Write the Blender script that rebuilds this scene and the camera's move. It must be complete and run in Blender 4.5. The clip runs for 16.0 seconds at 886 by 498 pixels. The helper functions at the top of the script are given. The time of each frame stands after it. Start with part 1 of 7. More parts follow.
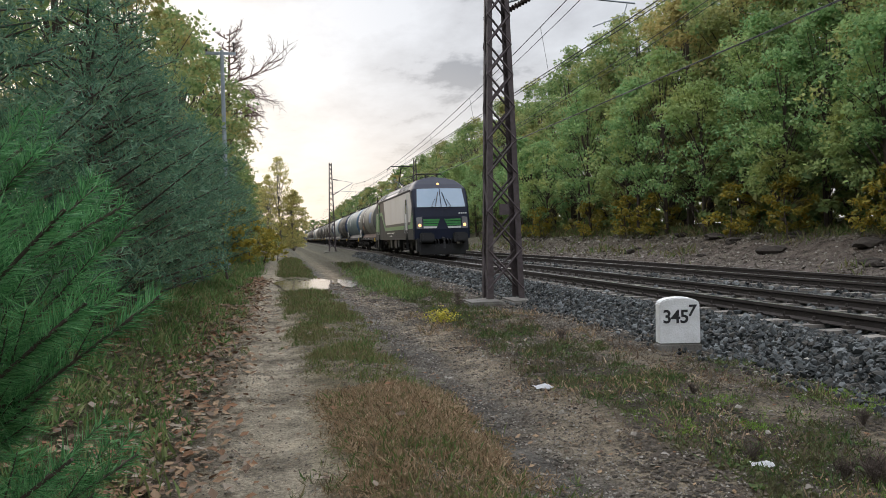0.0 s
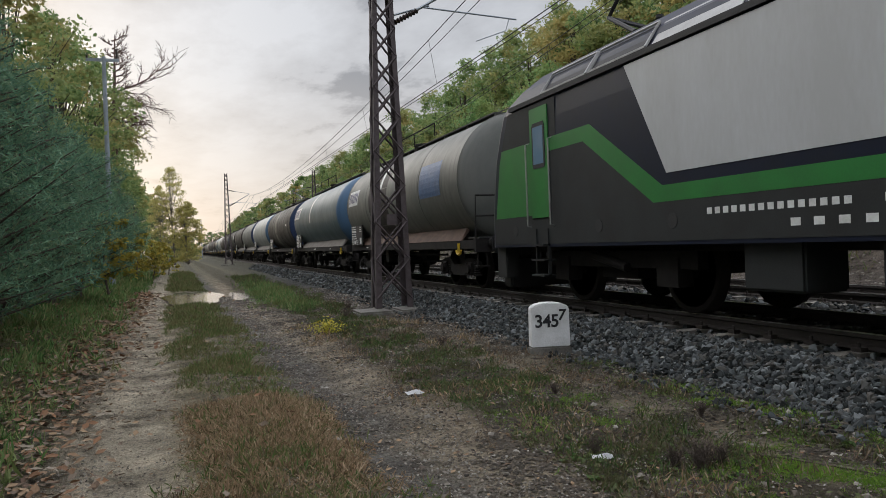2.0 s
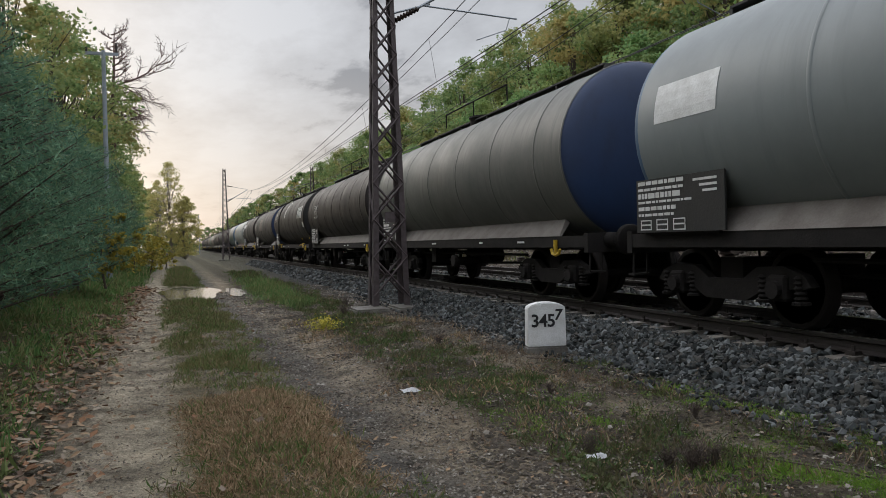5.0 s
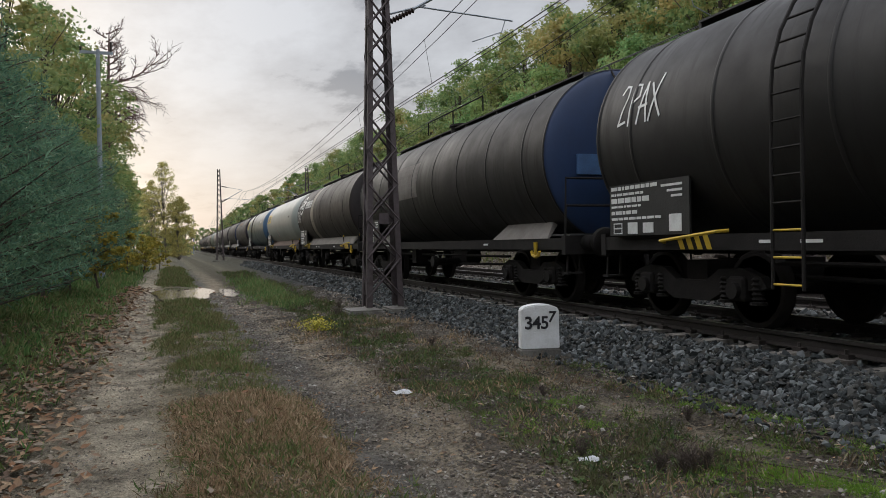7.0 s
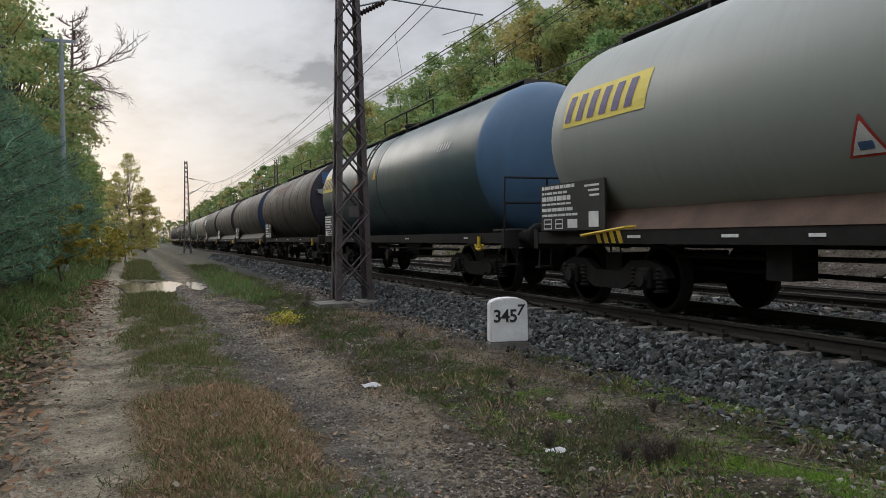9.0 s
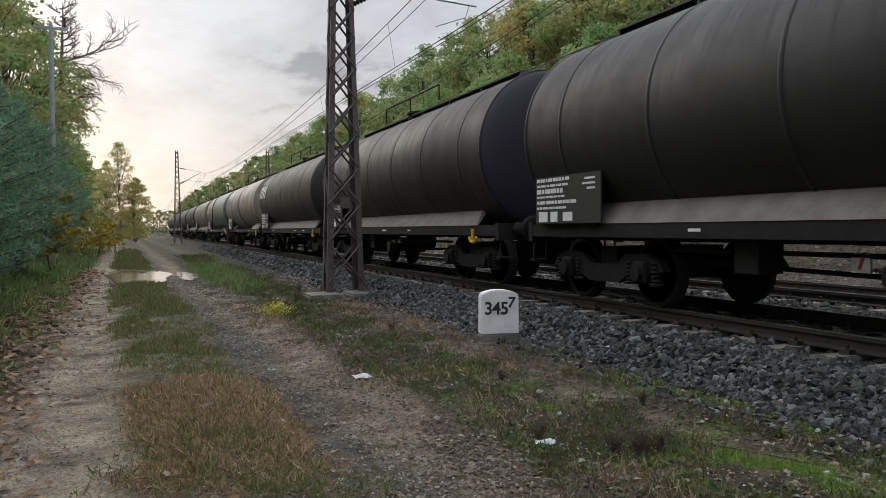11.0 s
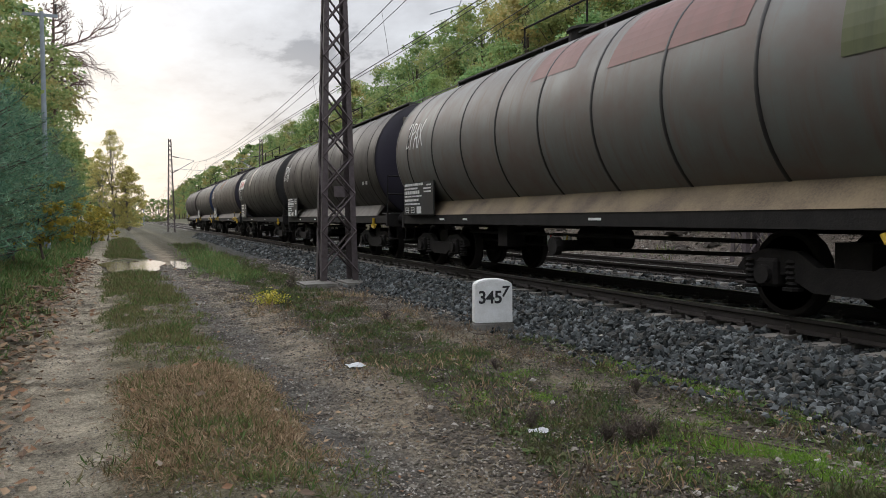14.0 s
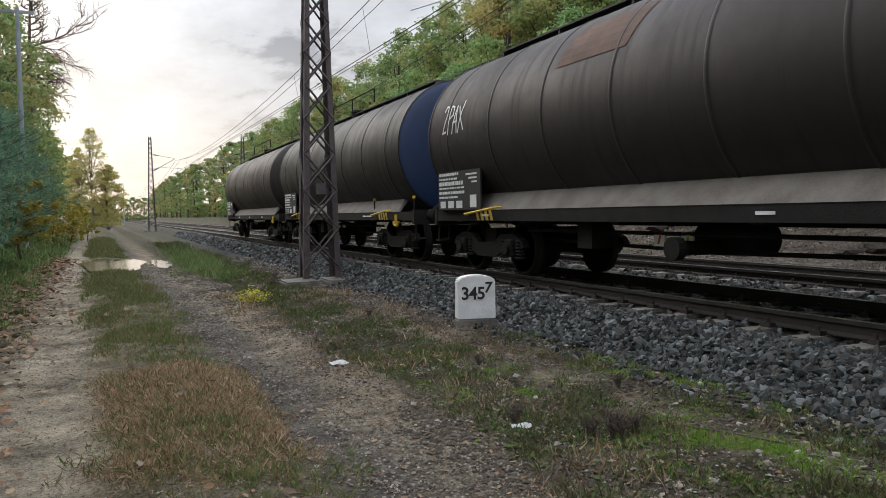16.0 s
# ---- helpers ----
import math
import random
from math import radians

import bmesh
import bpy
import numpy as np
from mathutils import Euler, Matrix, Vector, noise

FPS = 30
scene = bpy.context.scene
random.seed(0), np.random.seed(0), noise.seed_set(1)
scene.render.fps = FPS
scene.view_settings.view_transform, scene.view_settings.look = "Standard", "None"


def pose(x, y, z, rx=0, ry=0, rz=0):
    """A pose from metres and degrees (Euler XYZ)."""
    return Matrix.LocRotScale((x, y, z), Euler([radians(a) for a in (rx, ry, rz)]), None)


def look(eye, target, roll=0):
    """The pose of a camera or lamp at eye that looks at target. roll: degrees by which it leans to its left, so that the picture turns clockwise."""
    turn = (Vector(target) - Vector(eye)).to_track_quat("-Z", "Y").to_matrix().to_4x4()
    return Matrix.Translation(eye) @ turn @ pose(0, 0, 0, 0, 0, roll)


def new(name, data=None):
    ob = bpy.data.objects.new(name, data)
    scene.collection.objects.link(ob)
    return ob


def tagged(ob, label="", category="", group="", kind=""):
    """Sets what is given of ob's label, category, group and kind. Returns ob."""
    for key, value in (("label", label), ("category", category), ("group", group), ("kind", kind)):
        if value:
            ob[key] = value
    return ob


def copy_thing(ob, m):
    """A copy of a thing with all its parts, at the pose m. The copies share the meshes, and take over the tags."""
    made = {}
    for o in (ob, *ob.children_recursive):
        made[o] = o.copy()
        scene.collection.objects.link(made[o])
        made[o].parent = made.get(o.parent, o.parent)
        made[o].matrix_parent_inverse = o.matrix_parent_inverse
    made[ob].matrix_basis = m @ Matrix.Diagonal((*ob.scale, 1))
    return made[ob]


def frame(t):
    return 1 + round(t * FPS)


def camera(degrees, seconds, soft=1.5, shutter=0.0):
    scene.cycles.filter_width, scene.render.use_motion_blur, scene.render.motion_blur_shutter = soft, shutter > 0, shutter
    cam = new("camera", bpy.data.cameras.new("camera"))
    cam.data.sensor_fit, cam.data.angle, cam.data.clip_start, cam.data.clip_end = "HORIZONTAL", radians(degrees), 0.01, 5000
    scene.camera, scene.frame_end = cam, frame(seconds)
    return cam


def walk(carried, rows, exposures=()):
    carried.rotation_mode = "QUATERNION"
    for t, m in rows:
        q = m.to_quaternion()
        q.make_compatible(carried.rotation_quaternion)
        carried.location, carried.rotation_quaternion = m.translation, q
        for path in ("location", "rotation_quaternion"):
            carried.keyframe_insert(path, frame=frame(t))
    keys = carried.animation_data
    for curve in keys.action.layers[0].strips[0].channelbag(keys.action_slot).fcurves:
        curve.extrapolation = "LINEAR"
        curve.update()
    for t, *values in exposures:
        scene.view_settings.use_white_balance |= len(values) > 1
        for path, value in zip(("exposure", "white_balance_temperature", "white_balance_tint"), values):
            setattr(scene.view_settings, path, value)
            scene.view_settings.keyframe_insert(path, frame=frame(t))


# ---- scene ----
cam = camera(60.4, 16.0, soft=0.9)
EXPOSURES = [(0, 0.38), (1.0, 0.3), (2.0, 0.08), (3.0, -0.02), (7.0, 0.06), (9.0, 0.1), (12.5, 0.32), (16.0, 0.42)]
PATH = [
    (0, (-6.813, 0.238, 1.091), (-6.422, 2.199, 1.057), -1.4),
    (0.5, (-6.716, 0.207, 1.092), (-6.241, 2.15, 1.074), -1.7),
    (1, (-6.584, 0.122, 1.101), (-6.054, 2.05, 1.083), -1.7),
    (1.5, (-6.503, 0.041, 1.07), (-5.911, 1.951, 1.053), -1.8),
    (2, (-6.499, 0.013, 1.067), (-5.863, 1.909, 1.053), -2.1),
    (2.5, (-6.519, -0.008, 1.067), (-5.877, 1.886, 1.052), -1.9),
    (3, (-6.529, -0.028, 1.057), (-5.89, 1.867, 1.04), -1.8),
    (3.5, (-6.531, -0.028, 1.056), (-5.898, 1.869, 1.034), -1.6),
    (4, (-6.519, -0.02, 1.066), (-5.885, 1.877, 1.043), -1.6),
    (6.5, (-6.502, -0.009, 1.076), (-5.847, 1.881, 1.064), -1.0),
    (7, (-6.483, 0.018, 1.063), (-5.828, 1.907, 1.049), -1.0),
    (7.5, (-6.484, 0.004, 1.077), (-5.812, 1.887, 1.057), -1.0),
    (8, (-6.465, 0.013, 1.056), (-5.762, 1.885, 1.035), -0.9),
    (8.5, (-6.471, -0.004, 1.068), (-5.748, 1.86, 1.039), -0.9),
    (9, (-6.475, 0.004, 1.059), (-5.747, 1.866, 1.027), -0.8),
    (9.5, (-6.467, 0.021, 1.058), (-5.741, 1.884, 1.019), -0.7),
    (10, (-6.483, -0.004, 1.057), (-5.748, 1.856, 1.014), -0.5),
    (12.5, (-6.481, 0.011, 1.051), (-5.724, 1.861, 0.981), -0.3),
    (13, (-6.478, -0.001, 1.063), (-5.72, 1.849, 0.988), -0.3),
    (13.5, (-6.467, 0.007, 1.059), (-5.708, 1.856, 0.98), -0.3),
    (14, (-6.47, 0.01, 1.057), (-5.708, 1.857, 0.975), -0.3),
    (14.5, (-6.47, 0.007, 1.06), (-5.698, 1.85, 0.974), -0.5),
    (15, (-6.469, 0.008, 1.053), (-5.682, 1.845, 0.966), -0.5),
    (15.5, (-6.459, 0.013, 1.055), (-5.668, 1.848, 0.964), -0.6),
    (16, (-6.455, 0.015, 1.052), (-5.653, 1.845, 0.961), -0.7),
]
walk(cam, [(t, look(eye, target, roll)) for t, eye, target, roll in PATH], EXPOSURES)

# ---- world and light ----
world = bpy.data.worlds.new("world")
scene.world = world
world.use_nodes = True
wn, wl = world.node_tree.nodes, world.node_tree.links
wn.clear()


def wnode(kind, **kw):
    n = wn.new(kind)
    for k, v in kw.items():
        if k == "sky_type":
            n.sky_type = v
        elif k == "blend_type":
            n.blend_type = v
        elif k == "operation":
            n.operation = v
    return n


SUN_EL, SUN_AZ = radians(14), radians(-17)
sky = wnode("ShaderNodeTexSky", sky_type="NISHITA")
sky.sun_disc = False
sky.sun_elevation, sky.sun_rotation = SUN_EL, SUN_AZ
sky.air_density, sky.dust_density = 1.0, 2.0
co = wnode("ShaderNodeTexCoord")
sep = wnode("ShaderNodeSeparateXYZ")
wl.new(co.outputs["Generated"], sep.inputs[0])
# cloud layer: directions spread on a flat sheet overhead
zc = wnode("ShaderNodeMath", operation="MAXIMUM")
wl.new(sep.outputs[2], zc.inputs[0])
zc.inputs[1].default_value = 0.0
zo = wnode("ShaderNodeMath", operation="ADD")
wl.new(zc.outputs[0], zo.inputs[0])
zo.inputs[1].default_value = 0.12
dv = wnode("ShaderNodeVectorMath", operation="DIVIDE")
cz = wnode("ShaderNodeCombineXYZ")
for i in range(3):
    wl.new(zo.outputs[0], cz.inputs[i])
wl.new(co.outputs["Generated"], dv.inputs[0])
wl.new(cz.outputs[0], dv.inputs[1])
mp = wnode("ShaderNodeMapping")
mp.inputs["Scale"].default_value = (0.9, 0.55, 0.0)
mp.inputs["Location"].default_value = (3.1, 1.7, 0.0)
wl.new(dv.outputs[0], mp.inputs[0])
cn = wnode("ShaderNodeTexNoise")
cn.inputs["Scale"].default_value, cn.inputs["Detail"].default_value = 1.7, 9.0
cn.inputs["Roughness"].default_value = 0.62
wl.new(mp.outputs[0], cn.inputs["Vector"])
cr = wnode("ShaderNodeValToRGB")
cr.color_ramp.elements[0].position, cr.color_ramp.elements[0].color = 0.38, (0.33, 0.345, 0.39, 1)
cr.color_ramp.elements[1].position, cr.color_ramp.elements[1].color = 0.62, (0.765, 0.79, 0.845, 1)
e = cr.color_ramp.elements.new(0.45)
e.color = (0.605, 0.62, 0.665, 1)
wl.new(cn.outputs["Fac"], cr.inputs[0])
# warm thin cloud low over the horizon
hr = wnode("ShaderNodeMapRange")
hr.inputs["From Min"].default_value, hr.inputs["From Max"].default_value = 0.0, 0.22
hr.inputs["To Min"].default_value, hr.inputs["To Max"].default_value = 0.75, 0.0
wl.new(sep.outputs[2], hr.inputs["Value"])
wm = wnode("ShaderNodeMix")
wm.data_type = "RGBA"
wl.new(hr.outputs[0], wm.inputs[0])
wl.new(cr.outputs[0], wm.inputs[6])
wm.inputs[7].default_value = (0.80, 0.735, 0.715, 1)
# bright veil round the hidden sun
sd = wnode("ShaderNodeVectorMath", operation="DOT_PRODUCT")
sd.inputs[1].default_value = (math.sin(SUN_AZ) * math.cos(0.24), math.cos(SUN_AZ) * math.cos(0.24), math.sin(0.24))
wl.new(co.outputs["Generated"], sd.inputs[0])
sr = wnode("ShaderNodeMapRange")
sr.interpolation_type = "SMOOTHSTEP"
sr.inputs["From Min"].default_value, sr.inputs["From Max"].default_value = 0.80, 1.0
sr.inputs["To Min"].default_value, sr.inputs["To Max"].default_value = 0.84, 0.97
wl.new(sd.outputs["Value"], sr.inputs["Value"])
ml = wnode("ShaderNodeVectorMath", operation="MULTIPLY")
cs = wnode("ShaderNodeCombineXYZ")
# an overcast sky is brighter overhead than low down
zr = wnode("ShaderNodeMapRange")
zr.inputs["From Min"].default_value, zr.inputs["From Max"].default_value = 0.36, 0.85
zr.inputs["To Min"].default_value, zr.inputs["To Max"].default_value = 1.0, 4.2
wl.new(sep.outputs[2], zr.inputs["Value"])
zm = wnode("ShaderNodeMath", operation="MULTIPLY")
wl.new(sr.outputs[0], zm.inputs[0])
wl.new(zr.outputs[0], zm.inputs[1])
for i in range(3):
    wl.new(zm.outputs[0], cs.inputs[i])
wl.new(wm.outputs[2], ml.inputs[0])
wl.new(cs.outputs[0], ml.inputs[1])
bg1, bg2 = wnode("ShaderNodeBackground"), wnode("ShaderNodeBackground")
wl.new(sky.outputs[0], bg1.inputs[0])
bg1.inputs[1].default_value = 0.012
wl.new(ml.outputs[0], bg2.inputs[0])
bg2.inputs[1].default_value = 0.83
addw = wnode("ShaderNodeAddShader")
wl.new(bg1.outputs[0], addw.inputs[0])
wl.new(bg2.outputs[0], addw.inputs[1])
wo = wnode("ShaderNodeOutputWorld")
wl.new(addw.outputs[0], wo.inputs[0])

sun_data = bpy.data.lights.new("sun", "SUN")
sun_data.energy, sun_data.angle, sun_data.color = 0.6, radians(25), (1.0, 0.93, 0.84)
sun = new("sun", sun_data)
sun.matrix_world = look((0, 0, 0), (-math.sin(SUN_AZ) * 10, -math.cos(SUN_AZ) * 10, -4.5))

# ---- materials ----


def mat(name, col, rough=0.7, metal=0.0, col2=None, scale=3.0, amount=0.5, bump=0.2, bscale=40.0, stretch=(1, 1, 1), rand=0.0, spec=0.5):
    """Base colour broken up at two scales towards col2, with fine relief."""
    m = bpy.data.materials.new(name)
    m.use_nodes = True
    n, l = m.node_tree.nodes, m.node_tree.links
    b = n["Principled BSDF"]
    b.inputs["Roughness"].default_value, b.inputs["Metallic"].default_value = rough, metal
    b.inputs["Specular IOR Level"].default_value = spec
    tc = n.new("ShaderNodeTexCoord")
    mapn = n.new("ShaderNodeMapping")
    mapn.inputs["Scale"].default_value = stretch
    l.new(tc.outputs["Object"], mapn.inputs[0])
    t1 = n.new("ShaderNodeTexNoise")
    t1.inputs["Scale"].default_value, t1.inputs["Detail"].default_value = scale, 5.0
    l.new(mapn.outputs[0], t1.inputs["Vector"])
    t2 = n.new("ShaderNodeTexNoise")
    t2.inputs["Scale"].default_value, t2.inputs["Detail"].default_value = bscale, 4.0
    l.new(mapn.outputs[0], t2.inputs["Vector"])
    ad = n.new("ShaderNodeMath")
    ad.operation = "MULTIPLY_ADD"
    l.new(t2.outputs["Fac"], ad.inputs[0])
    ad.inputs[1].default_value = 0.45
    l.new(t1.outputs["Fac"], ad.inputs[2])
    rg = n.new("ShaderNodeMapRange")
    rg.inputs["From Min"].default_value, rg.inputs["From Max"].default_value = 0.55, 0.92
    rg.inputs["To Min"].default_value, rg.inputs["To Max"].default_value = 0.0, amount
    l.new(ad.outputs[0], rg.inputs["Value"])
    mx = n.new("ShaderNodeMix")
    mx.data_type = "RGBA"
    l.new(rg.outputs[0], mx.inputs[0])
    mx.inputs[6].default_value = (*col, 1)
    c2 = col2 or tuple(c * 0.45 for c in col)
    mx.inputs[7].default_value = (*c2, 1)
    out = mx.outputs[2]
    if rand:
        oi = n.new("ShaderNodeObjectInfo")
        hv = n.new("ShaderNodeHueSaturation")
        mr = n.new("ShaderNodeMapRange")
        mr.inputs["To Min"].default_value, mr.inputs["To Max"].default_value = 1 - rand, 1 + rand
        l.new(oi.outputs["Random"], mr.inputs["Value"])
        l.new(mr.outputs[0], hv.inputs["Value"])
        l.new(out, hv.inputs["Color"])
        out = hv.outputs[0]
    l.new(out, b.inputs["Base Color"])
    if bump:
        bp = n.new("ShaderNodeBump")
        bp.inputs["Strength"].default_value, bp.inputs["Distance"].default_value = bump, 0.02
        l.new(t2.outputs["Fac"], bp.inputs["Height"])
        l.new(bp.outputs[0], b.inputs["Normal"])
    return m


def island_mat(name, cols, rough=0.7, through_light=0.0, patch=None, patch_scale=0.4, bump=0.0):
    """For many small joined pieces: a colour of its own for each piece, and patches of another at a larger scale."""
    m = bpy.data.materials.new(name)
    m.use_nodes = True
    n, l = m.node_tree.nodes, m.node_tree.links
    b = n["Principled BSDF"]
    b.inputs["Roughness"].default_value = rough
    b.inputs["Specular IOR Level"].default_value = 0.3
    g = n.new("ShaderNodeNewGeometry")
    r = n.new("ShaderNodeValToRGB")
    r.color_ramp.elements[0].color = (*cols[0], 1)
    r.color_ramp.elements[1].color = (*cols[-1], 1)
    for i, c in enumerate(cols[1:-1]):
        r.color_ramp.elements.new((i + 1) / (len(cols) - 1)).color = (*c, 1)
    l.new(g.outputs["Random Per Island"], r.inputs[0])
    out = r.outputs[0]
    if patch:
        tc = n.new("ShaderNodeTexCoord")
        t = n.new("ShaderNodeTexNoise")
        t.inputs["Scale"].default_value, t.inputs["Detail"].default_value = patch_scale, 3.0
        oi = n.new("ShaderNodeObjectInfo")
        av = n.new("ShaderNodeVectorMath")
        l.new(tc.outputs["Object"], av.inputs[0])
        sc = n.new("ShaderNodeMath")
        sc.operation = "MULTIPLY"
        sc.inputs[1].default_value = 40.0
        l.new(oi.outputs["Random"], sc.inputs[0])
        l.new(sc.outputs[0], av.inputs[1])
        l.new(av.outputs[0], t.inputs["Vector"])
        rg = n.new("ShaderNodeMapRange")
        rg.inputs["From Min"].default_value, rg.inputs["From Max"].default_value = 0.48, 0.68
        rg.inputs["To Max"].default_value = 0.85
        l.new(t.outputs["Fac"], rg.inputs["Value"])
        mx = n.new("ShaderNodeMix")
        mx.data_type = "RGBA"
        l.new(rg.outputs[0], mx.inputs[0])
        l.new(out, mx.inputs[6])
        mx.inputs[7].default_value = (*patch, 1)
        out = mx.outputs[2]
    l.new(out, b.inputs["Base Color"])
    if through_light:
        tr = n.new("ShaderNodeBsdfTranslucent")
        l.new(out, tr.inputs["Color"])
        ms = n.new("ShaderNodeMixShader")
        ms.inputs[0].default_value = through_light
        l.new(b.outputs[0], ms.inputs[1])
        l.new(tr.outputs[0], ms.inputs[2])
        l.new(ms.outputs[0], n["Material Output"].inputs["Surface"])
    return m


def glow(name, col, strength):
    m = bpy.data.materials.new(name)
    m.use_nodes = True
    b = m.node_tree.nodes["Principled BSDF"]
    b.inputs["Base Color"].default_value = (*col, 1)
    b.inputs["Emission Color"].default_value = (*col, 1)
    b.inputs["Emission Strength"].default_value = strength
    return m


def ground_mat():
    """Soil across the way: verge, sandy rut, grassy strip, grey rut, gravelly turf, ballast bed, far bank."""
    m = bpy.data.materials.new("ground_soil")
    m.use_nodes = True
    n, l = m.node_tree.nodes, m.node_tree.links
    b = n["Principled BSDF"]
    b.inputs["Roughness"].default_value = 0.95
    b.inputs["Specular IOR Level"].default_value = 0.15
    tc = n.new("ShaderNodeTexCoord")
    sp = n.new("ShaderNodeSeparateXYZ")
    l.new(tc.outputs["Object"], sp.inputs[0])
    w = n.new("ShaderNodeTexNoise")
    w.inputs["Scale"].default_value, w.inputs["Detail"].default_value = 1.3, 6.0
    w.inputs["Roughness"].default_value = 0.65
    l.new(tc.outputs["Object"], w.inputs["Vector"])
    ma = n.new("ShaderNodeMath")
    ma.operation = "MULTIPLY_ADD"
    l.new(w.outputs["Fac"], ma.inputs[0])
    ma.inputs[1].default_value = 0.9
    l.new(sp.outputs[0], ma.inputs[2])
    # the way bears off to the west with distance
    dr = n.new("ShaderNodeMath")
    dr.operation = "MULTIPLY_ADD"
    l.new(sp.outputs[1], dr.inputs[0])
    dr.inputs[1].default_value = 0.012
    bend = n.new("ShaderNodeMapRange")
    bend.inputs["From Min"].default_value, bend.inputs["From Max"].default_value = 8.0, 28.0
    bend.inputs["To Max"].default_value = 0.35
    l.new(sp.outputs[1], bend.inputs["Value"])
    swing = n.new("ShaderNodeMath")
    l.new(ma.outputs[0], swing.inputs[0])
    l.new(bend.outputs[0], swing.inputs[1])
    l.new(swing.outputs[0], dr.inputs[2])
    rg = n.new("ShaderNodeMapRange")
    rg.inputs["From Min"].default_value, rg.inputs["From Max"].default_value = -13.55, 16.45
    l.new(dr.outputs[0], rg.inputs["Value"])
    r = n.new("ShaderNodeValToRGB")
    stops = [(-14, (0.068, 0.065, 0.036)), (-8.1, (0.085, 0.080, 0.043)), (-7.6, (0.13, 0.113, 0.08)), (-7.2, (0.36, 0.31, 0.235)), (-6.7, (0.33, 0.285, 0.215)), (-6.35, (0.17, 0.145, 0.095)),
             (-5.4, (0.137, 0.119, 0.078)), (-5.15, (0.105, 0.097, 0.085)), (-4.8, (0.115, 0.106, 0.094)), (-4.45, (0.25, 0.208, 0.152)), (-4.1, (0.2, 0.165, 0.12)), (-3.75, (0.065, 0.055, 0.038)), (-2.85, (0.055, 0.047, 0.034)), (-2.4, (0.19, 0.16, 0.118)), (-2.0, (0.1, 0.086, 0.066)), (-1.5, (0.068, 0.062, 0.055)), (-0.9, (0.05, 0.052, 0.053)),
             (6.8, (0.1, 0.093, 0.088)), (8.4, (0.125, 0.105, 0.092)), (11.0, (0.115, 0.094, 0.078)), (13.5, (0.068, 0.071, 0.036))]
    el = r.color_ramp.elements
    for i, (x, c) in enumerate(stops):
        p = (x + 14) / 30
        if i == 0:
            s = el[0]
        elif i == len(stops) - 1:
            s = el[len(el) - 1]
        else:
            s = el.new(p)
        s.position, s.color = p, (*c, 1)
    l.new(rg.outputs[0], r.inputs[0])
    # mottling: damp and pale patches, grit
    t1 = n.new("ShaderNodeTexNoise")
    t1.inputs["Scale"].default_value, t1.inputs["Detail"].default_value = 2.2, 8.0
    t1.inputs["Roughness"].default_value = 0.7
    l.new(tc.outputs["Object"], t1.inputs["Vector"])
    t2 = n.new("ShaderNodeTexNoise")
    t2.inputs["Scale"].default_value, t2.inputs["Detail"].default_value = 38.0, 6.0
    t2.inputs["Roughness"].default_value = 0.75
    l.new(tc.outputs["Object"], t2.inputs["Vector"])
    sm = n.new("ShaderNodeMath")
    sm.operation = "MULTIPLY"
    l.new(t1.outputs["Fac"], sm.inputs[0])
    l.new(t2.outputs["Fac"], sm.inputs[1])
    vr = n.new("ShaderNodeMapRange")
    vr.inputs["From Min"].default_value, vr.inputs["From Max"].default_value = 0.12, 0.4
    vr.inputs["To Min"].default_value, vr.inputs["To Max"].default_value = 0.1, 2.3
    l.new(sm.outputs[0], vr.inputs["Value"])
    hv = n.new("ShaderNodeHueSaturation")
    l.new(vr.outputs[0], hv.inputs["Value"])
    l.new(r.outputs[0], hv.inputs["Color"])
    # farther on the way is overgrown and muddy
    fr = n.new("ShaderNodeMapRange")
    fr.inputs["From Min"].default_value, fr.inputs["From Max"].default_value = 30.0, 60.0
    fr.inputs["To Max"].default_value = 0.75
    l.new(sp.outputs[1], fr.inputs["Value"])
    fm = n.new("ShaderNodeMix")
    fm.data_type = "RGBA"
    l.new(fr.outputs[0], fm.inputs[0])
    l.new(hv.outputs[0], fm.inputs[6])
    fm.inputs[7].default_value = (0.085, 0.08, 0.055, 1)
    l.new(fm.outputs[2], b.inputs["Base Color"])
    bp = n.new("ShaderNodeBump")
    bp.inputs["Strength"].default_value, bp.inputs["Distance"].default_value = 1.0, 0.09
    l.new(t2.outputs["Fac"], bp.inputs["Height"])
    l.new(bp.outputs[0], b.inputs["Normal"])
    return m


